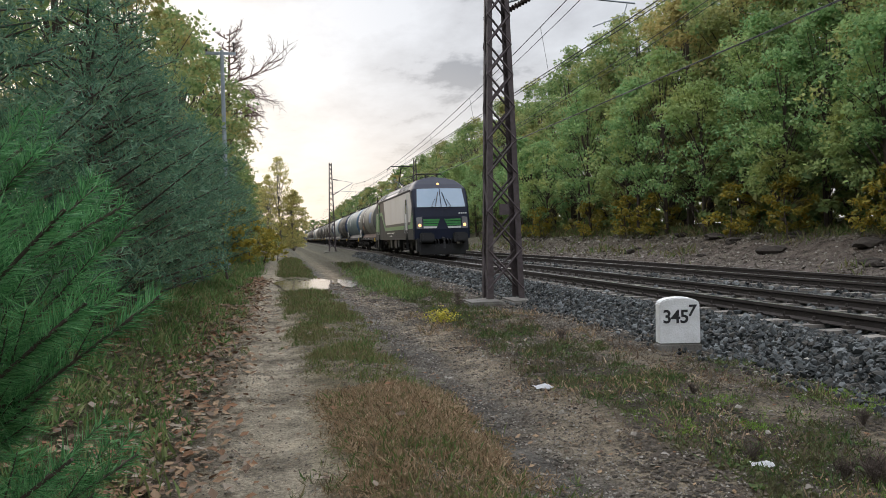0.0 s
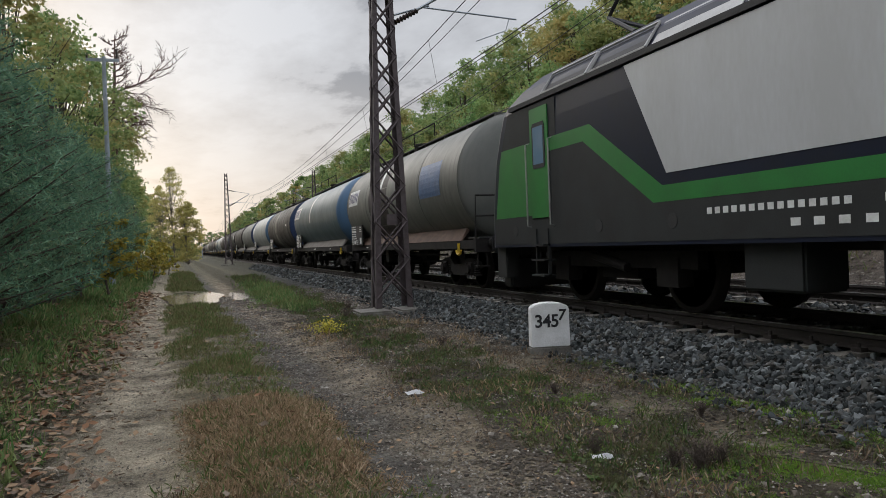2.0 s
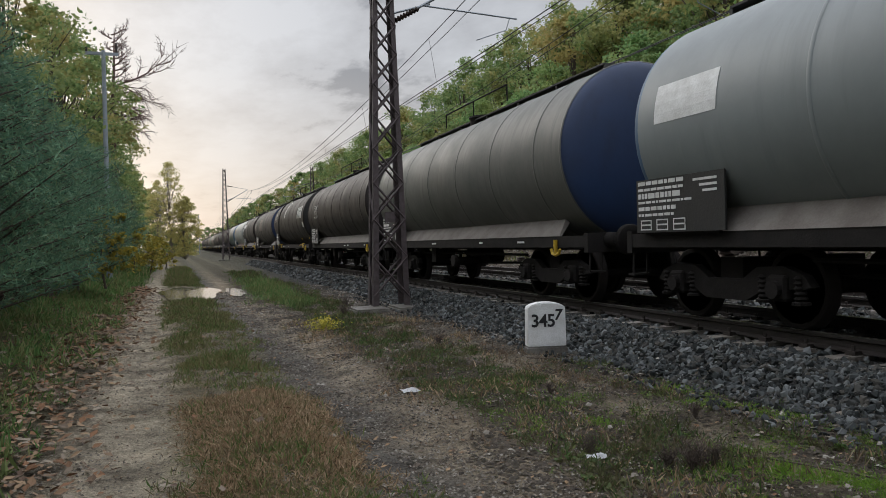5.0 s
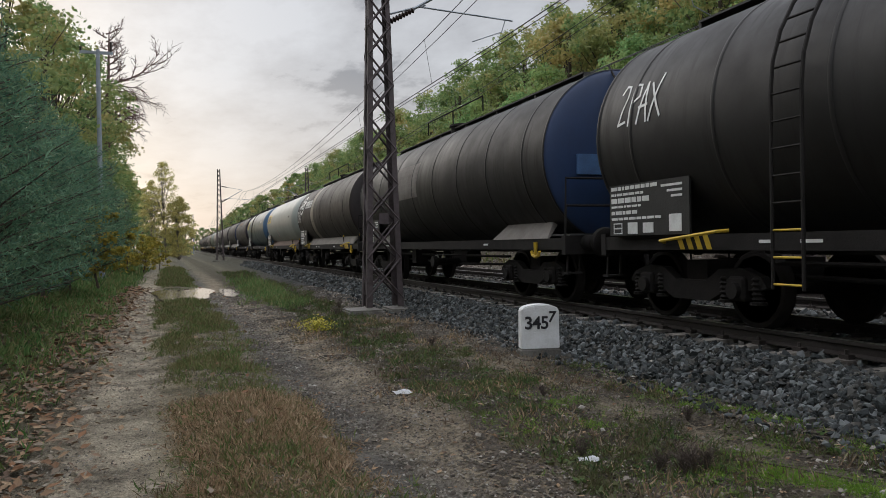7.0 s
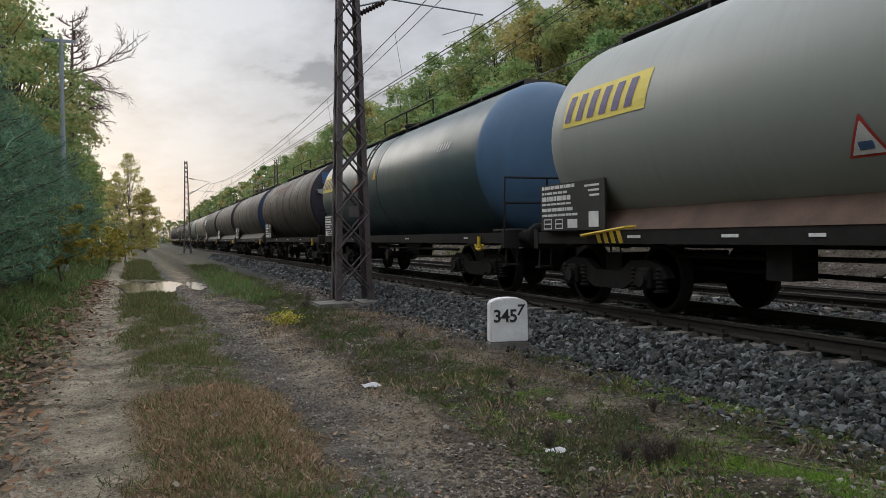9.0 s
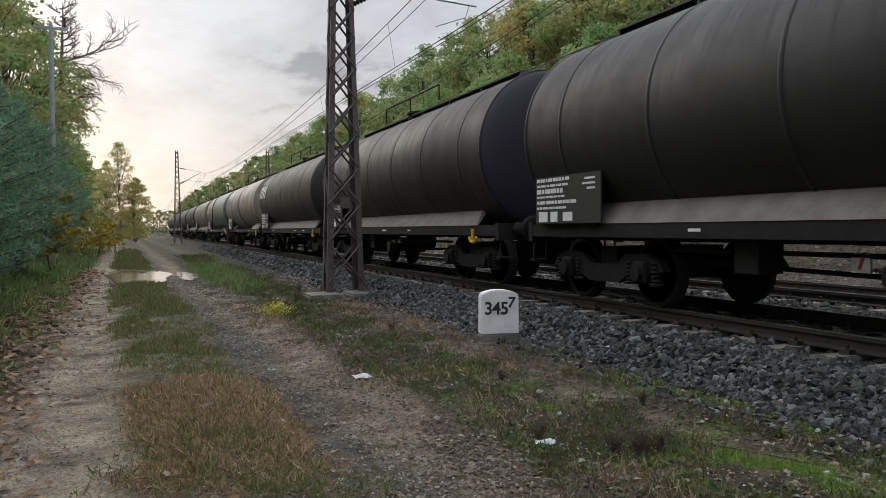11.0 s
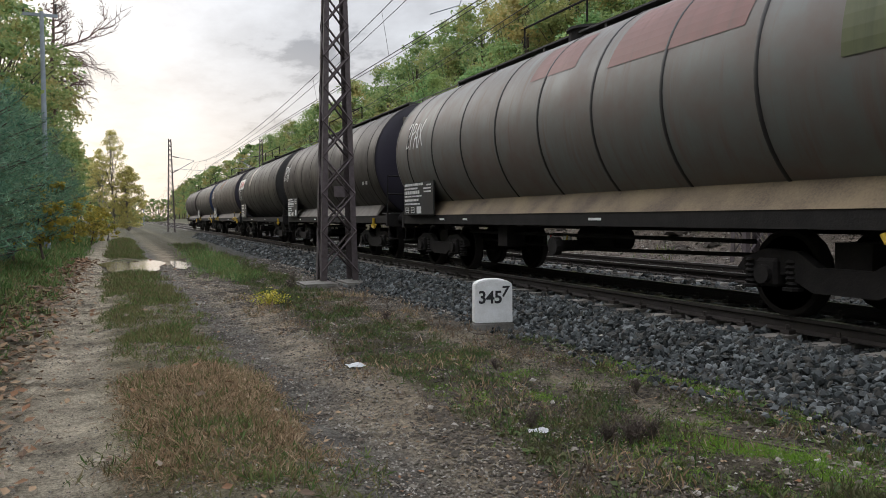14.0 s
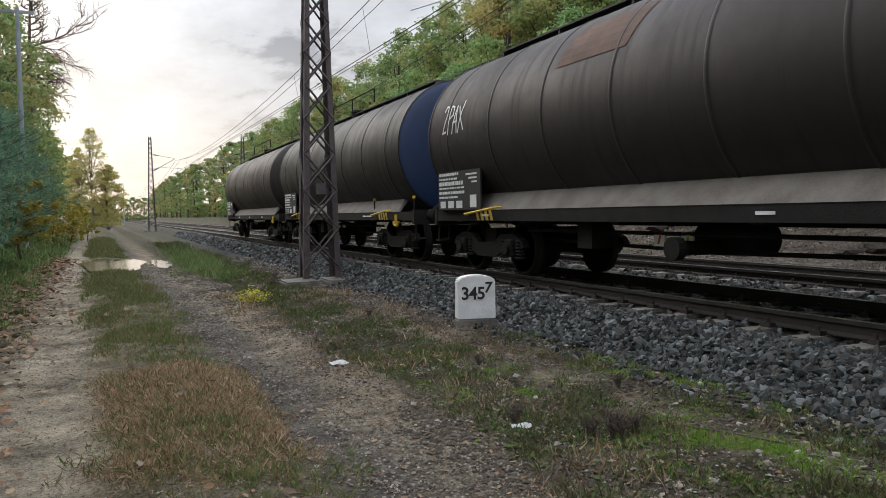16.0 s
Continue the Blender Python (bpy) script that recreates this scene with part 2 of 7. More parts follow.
M = dict(
    soil=ground_mat(),
    rail_side=mat("rail_rust", (0.032, 0.025, 0.022), 0.85, 0.0, (0.016, 0.013, 0.012), 8, 0.7),
    rail_top=mat("rail_polished", (0.5, 0.5, 0.5), 0.28, 0.95, (0.35, 0.33, 0.31), 20, 0.4, 0.02),
    sleeper=mat("sleeper_concrete", (0.2, 0.185, 0.165), 0.9, 0, (0.1, 0.085, 0.075), 6, 0.8, 0.4, 60, rand=0.2),
    clip=mat("clip_steel", (0.05, 0.042, 0.038), 0.7, 0.4),
    ballast=island_mat("ballast_stone", [(0.008, 0.010, 0.010), (0.022, 0.026, 0.027), (0.05, 0.057, 0.059), (0.16, 0.172, 0.175), (0.018, 0.021, 0.022), (0.075, 0.07, 0.062), (0.04, 0.045, 0.046)], 0.8),
    gravel=island_mat("grit", [(0.05, 0.043, 0.035), (0.13, 0.112, 0.09), (0.25, 0.228, 0.195), (0.09, 0.07, 0.055), (0.16, 0.14, 0.115), (0.34, 0.32, 0.285)], 0.9),
    concrete=mat("old_concrete", (0.19, 0.18, 0.165), 0.92, 0, (0.07, 0.065, 0.055), 4, 0.8, 0.5),
    whitewash=mat("whitewashed_concrete", (0.74, 0.75, 0.76), 0.85, 0, (0.5, 0.5, 0.48), 5, 0.6, 0.35, 50),
    black_paint=mat("black_paint", (0.015, 0.015, 0.018), 0.6),
    mast=mat("mast_brown_paint", (0.08, 0.064, 0.068), 0.75, 0.0, (0.042, 0.03, 0.03), 9, 0.8, 0.3),
    galvanised=mat("galvanised_steel", (0.3, 0.33, 0.36), 0.5, 0.6),
    wire=mat("wire_copper_dark", (0.03, 0.03, 0.032), 0.6, 0.4),
    insulator=mat("insulator_brown", (0.03, 0.018, 0.015), 0.3),
    bark=mat("bark", (0.09, 0.07, 0.055), 0.95, 0, (0.04, 0.03, 0.025), 8, 0.8, 0.8, 30, (1, 1, 0.3)),
    bark_pale=mat("bark_pale", (0.22, 0.2, 0.18), 0.9, 0, (0.1, 0.08, 0.07), 8, 0.8, 0.8, 30, (1, 1, 0.3)),
    leaf_oak=island_mat("leaf_oak", [(0.10, 0.185, 0.07), (0.2, 0.29, 0.11), (0.3, 0.365, 0.14), (0.15, 0.235, 0.09)], 0.6, 0.5, (0.44, 0.34, 0.13), 0.22),
    leaf_acacia=island_mat("leaf_acacia", [(0.125, 0.25, 0.1), (0.215, 0.36, 0.145), (0.31, 0.44, 0.18), (0.16, 0.29, 0.11)], 0.6, 0.5, (0.38, 0.39, 0.13), 0.25),
    leaf_yellow=island_mat("leaf_yellow", [(0.36, 0.28, 0.04), (0.22, 0.22, 0.05), (0.4, 0.29, 0.04), (0.14, 0.18, 0.05)], 0.6, 0.4),
    leaf_birch=island_mat("leaf_birch", [(0.6, 0.5, 0.2), (0.5, 0.46, 0.18), (0.42, 0.43, 0.17)], 0.6, 0.6),
    needle=island_mat("pine_needle", [(0.05, 0.125, 0.08), (0.11, 0.225, 0.14), (0.19, 0.33, 0.205), (0.17, 0.21, 0.11)], 0.6, 0.4, (0.05, 0.11, 0.075), 1.3),
    needle_near=island_mat("pine_needle_near", [(0.03, 0.13, 0.045), (0.09, 0.27, 0.095), (0.19, 0.42, 0.18)], 0.45, 0.4),
    grass=island_mat("grass", [(0.055, 0.105, 0.026), (0.09, 0.145, 0.04), (0.15, 0.175, 0.06), (0.2, 0.165, 0.085), (0.08, 0.06, 0.035)], 0.7, 0.3, (0.165, 0.145, 0.066), 1.4),
    verge=island_mat("verge_grass", [(0.06, 0.14, 0.04), (0.1, 0.2, 0.058), (0.17, 0.245, 0.085), (0.27, 0.245, 0.12)], 0.7, 0.3, (0.138, 0.150, 0.056), 0.7),
    moss=island_mat("moss_grass", [(0.09, 0.2, 0.02), (0.15, 0.28, 0.032), (0.22, 0.31, 0.05)], 0.7, 0.3),
    turf=island_mat("turf", [(0.035, 0.075, 0.02), (0.06, 0.11, 0.028), (0.1, 0.135, 0.042), (0.125, 0.105, 0.055), (0.05, 0.04, 0.028)], 0.7, 0.3, (0.085, 0.08, 0.038), 1.6),
    crumbs=island_mat("soil_crumbs", [(0.022, 0.018, 0.014), (0.045, 0.037, 0.029), (0.075, 0.06, 0.046), (0.03, 0.026, 0.018)], 0.95),
    straw=island_mat("dry_grass", [(0.25, 0.165, 0.1), (0.36, 0.25, 0.155), (0.12, 0.078, 0.046), (0.12, 0.125, 0.05), (0.28, 0.19, 0.115), (0.44, 0.34, 0.225), (0.19, 0.12, 0.07)], 0.8, 0.25),
    litter=island_mat("fallen_leaves", [(0.208, 0.104, 0.052), (0.130, 0.072, 0.039), (0.286, 0.195, 0.117), (0.091, 0.058, 0.039), (0.260, 0.221, 0.169)], 0.8, 0.1),
    water=mat("puddle_water", (0.07, 0.068, 0.06), 0.1, 0, None, 2, 0.1, 0.0, spec=0.9),
    weed_stem=mat("weed_stem", (0.075, 0.055, 0.045), 0.9),
    dead=island_mat("dead_weed", [(0.090, 0.063, 0.045), (0.162, 0.117, 0.081), (0.252, 0.198, 0.126)], 0.9),
    leaf_bright=island_mat("leaf_bright_yellow", [(0.5, 0.42, 0.04), (0.4, 0.36, 0.05), (0.25, 0.28, 0.05)], 0.6, 0.3),
    pole=mat("pole_concrete", (0.3, 0.34, 0.38), 0.85, 0, (0.2, 0.22, 0.25), 3, 0.6, 0.2),
    bark_red=mat("bark_red", (0.16, 0.1, 0.085), 0.95, 0, (0.08, 0.05, 0.045), 8, 0.8, 0.5),
    clod=mat("dark_earth", (0.03, 0.024, 0.02), 0.95, 0, (0.06, 0.048, 0.038), 5, 0.8, 0.8, 18),
    paper=mat("litter_paper", (0.75, 0.76, 0.78), 0.7),
)

# ---- building helpers ----


def link_mesh(name, me, material, parent=None, label=""):
    ob = new(name, me)
    if material is not None and not me.materials:
        me.materials.append(material)
    if parent is not None:
        ob.parent = parent
    if label:
        ob["label"] = label
    return ob


def part(name, bm, material, parent=None, label="", smooth=False):
    me = bpy.data.meshes.new(name)
    if smooth:
        for f in bm.faces:
            f.smooth = True
    bm.to_mesh(me)
    bm.free()
    return link_mesh(name, me, material, parent, label)


SHARED = {}


def shared(key, name, build, material, parent, label="", at=None, smooth=False):
    """A part whose mesh is made once and used again by alike parts."""
    if key not in SHARED:
        bm = build()
        me = bpy.data.meshes.new(name)
        if smooth:
            for f in bm.faces:
                f.smooth = True
        bm.to_mesh(me)
        bm.free()
        me.materials.append(material)
        SHARED[key] = me
    ob = link_mesh(name, SHARED[key], None, parent, label)
    if at is not None:
        ob.matrix_basis = at
    return ob


def thing(name, label, category, group="", at=None):
    ob = tagged(new(name), label, category, group)
    ob.empty_display_size = 0.3
    if at is not None:
        ob.matrix_basis = at
    return ob


def box(bm, x0, x1, y0, y1, z0, z1, m=None):
    v = [bm.verts.new(p) for p in ((x0, y0, z0), (x1, y0, z0), (x1, y1, z0), (x0, y1, z0), (x0, y0, z1), (x1, y0, z1), (x1, y1, z1), (x0, y1, z1))]
    for f in ((3, 2, 1, 0), (4, 5, 6, 7), (0, 1, 5, 4), (1, 2, 6, 5), (2, 3, 7, 6), (3, 0, 4, 7)):
        bm.faces.new([v[i] for i in f])
    if m is not None:
        for p in v:
            p.co = m @ p.co
    return v


def rod(bm, p, q, r, n=8, r2=None, caps=True):
    p, q = Vector(p), Vector(q)
    d = q - p
    turn = d.to_track_quat("Z", "Y").to_matrix()
    r2 = r if r2 is None else r2
    a, b = [], []
    for i in range(n):
        w = Vector((math.cos(2 * math.pi * i / n), math.sin(2 * math.pi * i / n), 0))
        a.append(bm.verts.new(p + turn @ (w * r)))
        b.append(bm.verts.new(q + turn @ (w * r2)))
    for i in range(n):
        j = (i + 1) % n
        bm.faces.new((a[i], a[j], b[j], b[i]))
    if caps:
        bm.faces.new(a[::-1])
        bm.faces.new(b)


def pipe(bm, pts, r, n=6):
    """One connected bent tube through the points."""
    pts = [Vector(p) for p in pts]
    rings = []
    for i, p in enumerate(pts):
        d = (pts[min(i + 1, len(pts) - 1)] - pts[max(i - 1, 0)])
        if d.length < 1e-6:
            d = pts[1] - pts[0]
        turn = d.to_track_quat("Z", "Y").to_matrix()
        rings.append([bm.verts.new(p + turn @ Vector((math.cos(2 * math.pi * k / n) * r, math.sin(2 * math.pi * k / n) * r, 0))) for k in range(n)])
    for a, b in zip(rings, rings[1:]):
        best = min(range(n), key=lambda s: sum((a[k].co - b[(k + s) % n].co).length for k in range(n)))
        b[:] = b[best:] + b[:best]
        for k in range(n):
            bm.faces.new((a[k], a[(k + 1) % n], b[(k + 1) % n], b[k]))
    bm.faces.new(rings[0][::-1])
    bm.faces.new(rings[-1])


def lathe(bm, prof, n=32, axis="y", at=(0, 0, 0)):
    """Turn (along, radius) pairs round an axis."""
    rings = []
    for a, r in prof:
        ring = []
        for i in range(n):
            c, s = math.cos(2 * math.pi * i / n) * r, math.sin(2 * math.pi * i / n) * r
            p = (c, a, s) if axis == "y" else (a, c, s) if axis == "x" else (c, s, a)
            ring.append(bm.verts.new(Vector(p) + Vector(at)))
        rings.append(ring)
    for ra, rb in zip(rings, rings[1:]):
        for i in range(n):
            j = (i + 1) % n
            bm.faces.new((ra[i], ra[j], rb[j], rb[i]))
    bm.faces.new(rings[0][::-1])
    bm.faces.new(rings[-1])
    bmesh.ops.recalc_face_normals(bm, faces=bm.faces)


def bevelled(bm, w=0.02, seg=2):
    bmesh.ops.bevel(bm, geom=list(bm.edges), offset=w, segments=seg, affect="EDGES", clamp_overlap=True)
    return bm


def cloud_mesh(name, verts, faces, material, parent=None, label=""):
    me = bpy.data.meshes.new(name)
    me.from_pydata(verts, [], faces)
    return link_mesh(name, me, material, parent, label)


def many(name, base_v, base_f, mats, material, parent=None, label=""):
    """Joined copies of one small piece: mats is an array of 3x4 transforms."""
    base_v = np.asarray(base_v, float)
    mats = np.asarray(mats, float)
    n, k = len(mats), len(base_v)
    v = np.einsum("nij,kj->nki", mats[:, :, :3], base_v) + mats[:, None, :, 3]
    f = np.asarray(base_f)[None] + (np.arange(n) * k)[:, None, None]
    me = bpy.data.meshes.new(name)
    fl = f.reshape(-1, f.shape[-1])
    me.vertices.add(n * k)
    me.vertices.foreach_set("co", v.reshape(-1))
    me.loops.add(fl.size)
    me.loops.foreach_set("vertex_index", fl.reshape(-1).astype(np.int32))
    me.polygons.add(len(fl))
    me.polygons.foreach_set("loop_start", (np.arange(len(fl)) * fl.shape[1]).astype(np.int32))
    me.polygons.foreach_set("loop_total", np.full(len(fl), fl.shape[1], np.int32))
    me.update(calc_edges=True)
    me.validate()
    me.shade_flat()
    return link_mesh(name, me, material, parent, label)


def turns(rng, n, tilt=math.pi):
    """Random rotation matrices, leaning by at most tilt from upright."""
    a, b, c = rng.uniform(0, 2 * math.pi, n), rng.uniform(0, 1, n) ** 0.7 * tilt, rng.uniform(0, 2 * math.pi, n)
    ca, sa, cb, sb, cc, sc = np.cos(a), np.sin(a), np.cos(b), np.sin(b), np.cos(c), np.sin(c)
    z = np.zeros(n)
    o = np.ones(n)
    rz1 = np.stack([np.stack([ca, -sa, z], 1), np.stack([sa, ca, z], 1), np.stack([z, z, o], 1)], 1)
    rx = np.stack([np.stack([o, z, z], 1), np.stack([z, cb, -sb], 1), np.stack([z, sb, cb], 1)], 1)
    rz2 = np.stack([np.stack([cc, -sc, z], 1), np.stack([sc, cc, z], 1), np.stack([z, z, o], 1)], 1)
    return rz1 @ rx @ rz2


def placed(rot, scale, pos):
    scale = np.asarray(scale)
    if scale.ndim == 1:
        scale = scale[:, None].repeat(3, 1)
    return np.concatenate([rot * scale[:, None, :], np.asarray(pos)[:, :, None]], 2)


# ---- ground ----


def smooth(a, b, x):
    t = min(1.0, max(0.0, (x - a) / (b - a)))
    return t * t * (3 - 2 * t)


def drift(y):
    return -0.012 * min(y, 90.0) - 0.35 * min(1.0, max(0.0, (y - 8.0) / 20.0))


def ground_z(x, y):
    """Height of the soil: verge, two ruts, ballast bed of the two tracks, the far bank."""
    u = x - drift(y)
    z = -0.56
    z -= 0.05 * math.exp(-((u + 6.85) / 0.33) ** 2) + 0.05 * math.exp(-((u + 4.75) / 0.4) ** 2)
    # the matted dry grass stands on a low mound
    z += 0.07 * math.exp(-((u + 5.85) / 0.55) ** 4 - ((y - 6.7) / 1.6) ** 4)
    z += 0.05 * math.exp(-((u + 5.8) / 0.35) ** 2)
    z += 0.55 * smooth(-7.5, -10.5, u) + 0.5 * smooth(-10, -16, u)
    z += 0.04 * smooth(-3.2, -1.6, x)
    z += 0.30 * smooth(-1.5, -0.85, x)
    z += -0.05 * smooth(6.3, 7.2, x) + 0.25 * smooth(7.2, 8.6, x) + 0.95 * smooth(8.6, 12.0, x) + 0.6 * smooth(12, 20, x)
    if x < -1.4 or x > 6.6:
        near = 1.0 if abs(x) < 40 and y < 120 else 0.3
        z += near * (0.05 * noise.noise((x * 0.7, y * 0.5, 3.0)) + 0.025 * noise.noise((x * 2.6, y * 2.6, 7.0)))
        if x > 7.2:
            z += 0.12 * noise.noise((x * 0.9, y * 0.9, 1.0))
    # hollow in which rain water stands
    w = math.exp(-((x + 6.1) / 1.75) ** 4 - ((y - 29.6) / 5.6) ** 4)
    return z * (1 - w) + (-0.67 + 0.05 * noise.noise((x * 1.3, y * 0.6, 5.0))) * w


def build_ground():
    def steps(parts):
        out = [parts[0][0]]
        for a, b, s in parts:
            n = max(1, round((b - a) / s))
            out += [a + (b - a) * (i + 1) / n for i in range(n)]
        return out
    xs = steps([(-900, -60, 120), (-60, -16, 4), (-16, -9, 0.5), (-9, -0.6, 0.15), (-0.6, 6.4, 0.7), (6.4, 14, 0.35), (14, 40, 3), (40, 900, 120)])
    ys = steps([(-500, -20, 60), (-20, 1, 2.5), (1, 14, 0.16), (14, 40, 0.4), (40, 110, 2), (110, 400, 20), (400, 1600, 200)])
    v = [(x, y, ground_z(x, y)) for y in ys for x in xs]
    k = len(xs)
    f = [(j * k + i, j * k + i + 1, (j + 1) * k + i + 1, (j + 1) * k + i) for j in range(len(ys) - 1) for i in range(k - 1)]
    ob = cloud_mesh("ground", v, f, M["soil"])
    for p in ob.data.polygons:
        p.use_smooth = True
    tagged(ob, "trodden sandy and grassy ground beside the railway", "ground", kind="structure")


build_ground()

# ---- tracks ----
RAIL = [(-0.036, 0.0), (0.036, 0.0), (0.036, -0.04), (0.01, -0.052), (0.009, -0.125), (0.07, -0.15), (0.07, -0.16), (-0.07, -0.16), (-0.07, -0.15), (-0.009, -0.125), (-0.01, -0.052), (-0.036, -0.04)]


def rail_mesh(y0, y1):
    bm = bmesh.new()
    a = [bm.verts.new((x, y0, z - 0.003)) for x, z in RAIL]
    b = [bm.verts.new((x, y1, z - 0.003)) for x, z in RAIL]
    n = len(RAIL)
    for i in range(n):
        j = (i + 1) % n
        bm.faces.new((a[i], b[i], b[j], a[j]))
    bm.faces.new(a)
    bm.faces.new(b[::-1])
    bmesh.ops.recalc_face_normals(bm, faces=bm.faces)
    return bm


def sleeper_mesh():
    bm = bmesh.new()
    v = box(bm, -1.25, 1.25, -0.13, 0.13, -0.40, -0.175)
    for p in v[4:]:
        p.co.y *= 0.8
        p.co.x *= 0.985
    return bm


def clip_mesh():
    bm = bmesh.new()
    for s in (-1, 1):
        box(bm, s * 0.115 - 0.045, s * 0.115 + 0.045, -0.06, 0.06, -0.175, -0.135)
        rod(bm, (s * 0.12, 0, -0.15), (s * 0.12, 0, -0.085), 0.02, 6)
    return bm


def build_track(xc, label, y_near):
    tr = thing("railway_track", label, "railway track", "railway tracks", pose(xc, 0, 0))
    tr["kind"] = "structure"
    for s in (-0.75, 0.75):
        r = shared("rail", "rail", lambda: rail_mesh(-60, 420), M["rail_side"], tr, "rusty steel rail", pose(s, 0, 0))
        bm = bmesh.new()
        box(bm, -0.03, 0.03, -60, 420, -0.003, 0.001)
        part("running_surface", bm, M["rail_top"], r, "polished running surface of the rail")
    k = 0
    y = y_near
    far = []
    while y < 180:
        if k < 200:
            shared("sleeper", "sleeper", sleeper_mesh, M["sleeper"], tr, "", pose(0, y, 0))
        else:
            far.append(y)
        k += 1
        y += 0.62
    bm = bmesh.new()
    for y in far:
        box(bm, -1.25, 1.25, y - 0.12, y + 0.12, -0.40, -0.175)
    if far:
        part("far_sleepers", bm, M["sleeper"], tr)["kind"] = "stuff"
    bm = bmesh.new()
    for i in range(90):
        for s in (-0.75, 0.75):
            for e in (-1, 1):
                box(bm, s + e * 0.115 - 0.045, s + e * 0.115 + 0.045, y_near + i * 0.62 - 0.06, y_near + i * 0.62 + 0.06, -0.178, -0.13)
                rod(bm, (s + e * 0.12, y_near + i * 0.62, -0.15), (s + e * 0.12, y_near + i * 0.62, -0.08), 0.02, 5)
    part("rail_fastenings", bm, M["clip"], tr)["kind"] = "stuff"
    return tr


build_track(0.75, "ballasted railway track with rusty rails on concrete sleepers", 1.0)
build_track(4.75, "second ballasted railway track parallel to the first", 3.0)


def build_ballast():
    rng = np.random.default_rng(5)
    g = (1 + 5 ** 0.5) / 2
    ico = np.array([(-1, g, 0), (1, g, 0), (-1, -g, 0), (1, -g, 0), (0, -1, g), (0, 1, g), (0, -1, -g), (0, 1, -g), (g, 0, -1), (g, 0, 1), (-g, 0, -1), (-g, 0, 1)]) / 1.9
    fc = [(0, 11, 5), (0, 5, 1), (0, 1, 7), (0, 7, 10), (0, 10, 11), (1, 5, 9), (5, 11, 4), (11, 10, 2), (10, 7, 6), (7, 1, 8), (3, 9, 4), (3, 4, 2), (3, 2, 6), (3, 6, 8), (3, 8, 9), (4, 9, 5), (2, 4, 11), (6, 2, 10), (8, 6, 7), (9, 8, 1)]
    zones = [(-1.5, -0.45, 2.2, 22, 17000, 0.038), (-1.5, -0.45, 22, 70, 3500, 0.065), (-0.6, 2.3, 2.5, 45, 5000, 0.05), (2.1, 7.2, 5, 60, 6500, 0.058), (-1.95, -1.35, 2.2, 22, 1100, 0.032)]
    pts, size = [], []
    for x0, x1, y0, y1, n, s in zones:
        x = rng.uniform(x0, x1, n)
        y = y0 + (y1 - y0) * rng.uniform(0, 1, n) ** 1.5
        for a, b in zip(x, y):
            on_bed = -0.6 < a < 6.2
            h = ground_z(a, b) if not on_bed else -0.225
            pts.append((a, b, h + rng.uniform(-0.01, 0.03)))
            size.append(s * rng.uniform(0.55, 1.5))
    pts, size = np.array(pts), np.array(size)
    rot = turns(rng, len(pts))
    sc = size[:, None] * rng.uniform(0.5, 1.4, (len(pts), 3))
    # three rough shapes, so that no two neighbours look alike
    for k in range(4):
        shape = ico * rng.uniform(0.45, 1.25, (12, 1))
        sel = np.arange(len(pts)) % 4 == k
        ob = many("ballast", shape, fc, placed(rot[sel], sc[sel], pts[sel]), M["ballast"])
        tagged(ob, "crushed grey track ballast stones", "ballast", kind="stuff")


build_ballast()


def build_stone():
    st = thing("hectometre_stone", "whitewashed concrete distance stone with black numerals", "distance marker", at=pose(-1.76, 9.62, -0.52, 0, 0, -12))
    bm = bmesh.new()
    prof = [(-0.27, 0.0), (0.27, 0.0), (0.265, 0.54)] + [(0.262 * math.cos(a), 0.54 + 0.08 * math.sin(a)) for a in [math.pi * i / 12 for i in range(1, 12)]] + [(-0.265, 0.54)]
    a = [bm.verts.new((x, -0.11, z + 0.1)) for x, z in prof]
    b = [bm.verts.new((x, 0.11, z + 0.1)) for x, z in prof]
    bm.faces.new(a)
    bm.faces.new(b[::-1])
    n = len(prof)
    for i in range(n):
        bm.faces.new((a[i], b[i], b[(i + 1) % n], a[(i + 1) % n]))
    bmesh.ops.recalc_face_normals(bm, faces=bm.faces)
    bmesh.ops.bevel(bm, geom=list(bm.edges), offset=0.015, segments=2, affect="EDGES")
    part("body", bm, M["whitewash"], st)
    bm = bmesh.new()
    box(bm, -0.285, 0.285, -0.125, 0.125, -0.1, 0.11)
    part("foot", bevelled(bm, 0.02), M["concrete"], st, "bare grey concrete foot")
    for txt, x, z, s in (("345", -0.23, 0.385, 0.245), ("7", 0.1, 0.475, 0.21)):
        text_part(txt, s, M["black_paint"], st, pose(x, -0.114, z, 90, 0, 0), "numeral", "hand-painted black numerals")


def text_mesh(txt, size, shear=0.0, depth=0.002, fat=0.0, spacing=1.0):
    cu = bpy.data.curves.new("writing", "FONT")
    cu.body, cu.size, cu.shear, cu.extrude, cu.offset, cu.space_character = txt, size, shear, depth, fat, spacing
    cu.resolution_u = 3
    ob = bpy.data.objects.new("writing", cu)
    scene.collection.objects.link(ob)
    me = bpy.data.meshes.new_from_object(ob.evaluated_get(bpy.context.evaluated_depsgraph_get()))
    bpy.data.objects.remove(ob)
    bpy.data.curves.remove(cu)
    return me


def text_part(txt, size, material, parent, at, name, label, shear=0.0):
    me = text_mesh(txt, size, 0.12 if txt == "7" else shear, 0.002, 0.005, 0.93)
    ob = link_mesh(name, me, material, parent, label)
    ob.matrix_basis = at
    return ob


build_stone()

# ---- masts and wires ----


def angle_bar(bm, p, q, w, n=4):
    rod(bm, p, q, w, n)


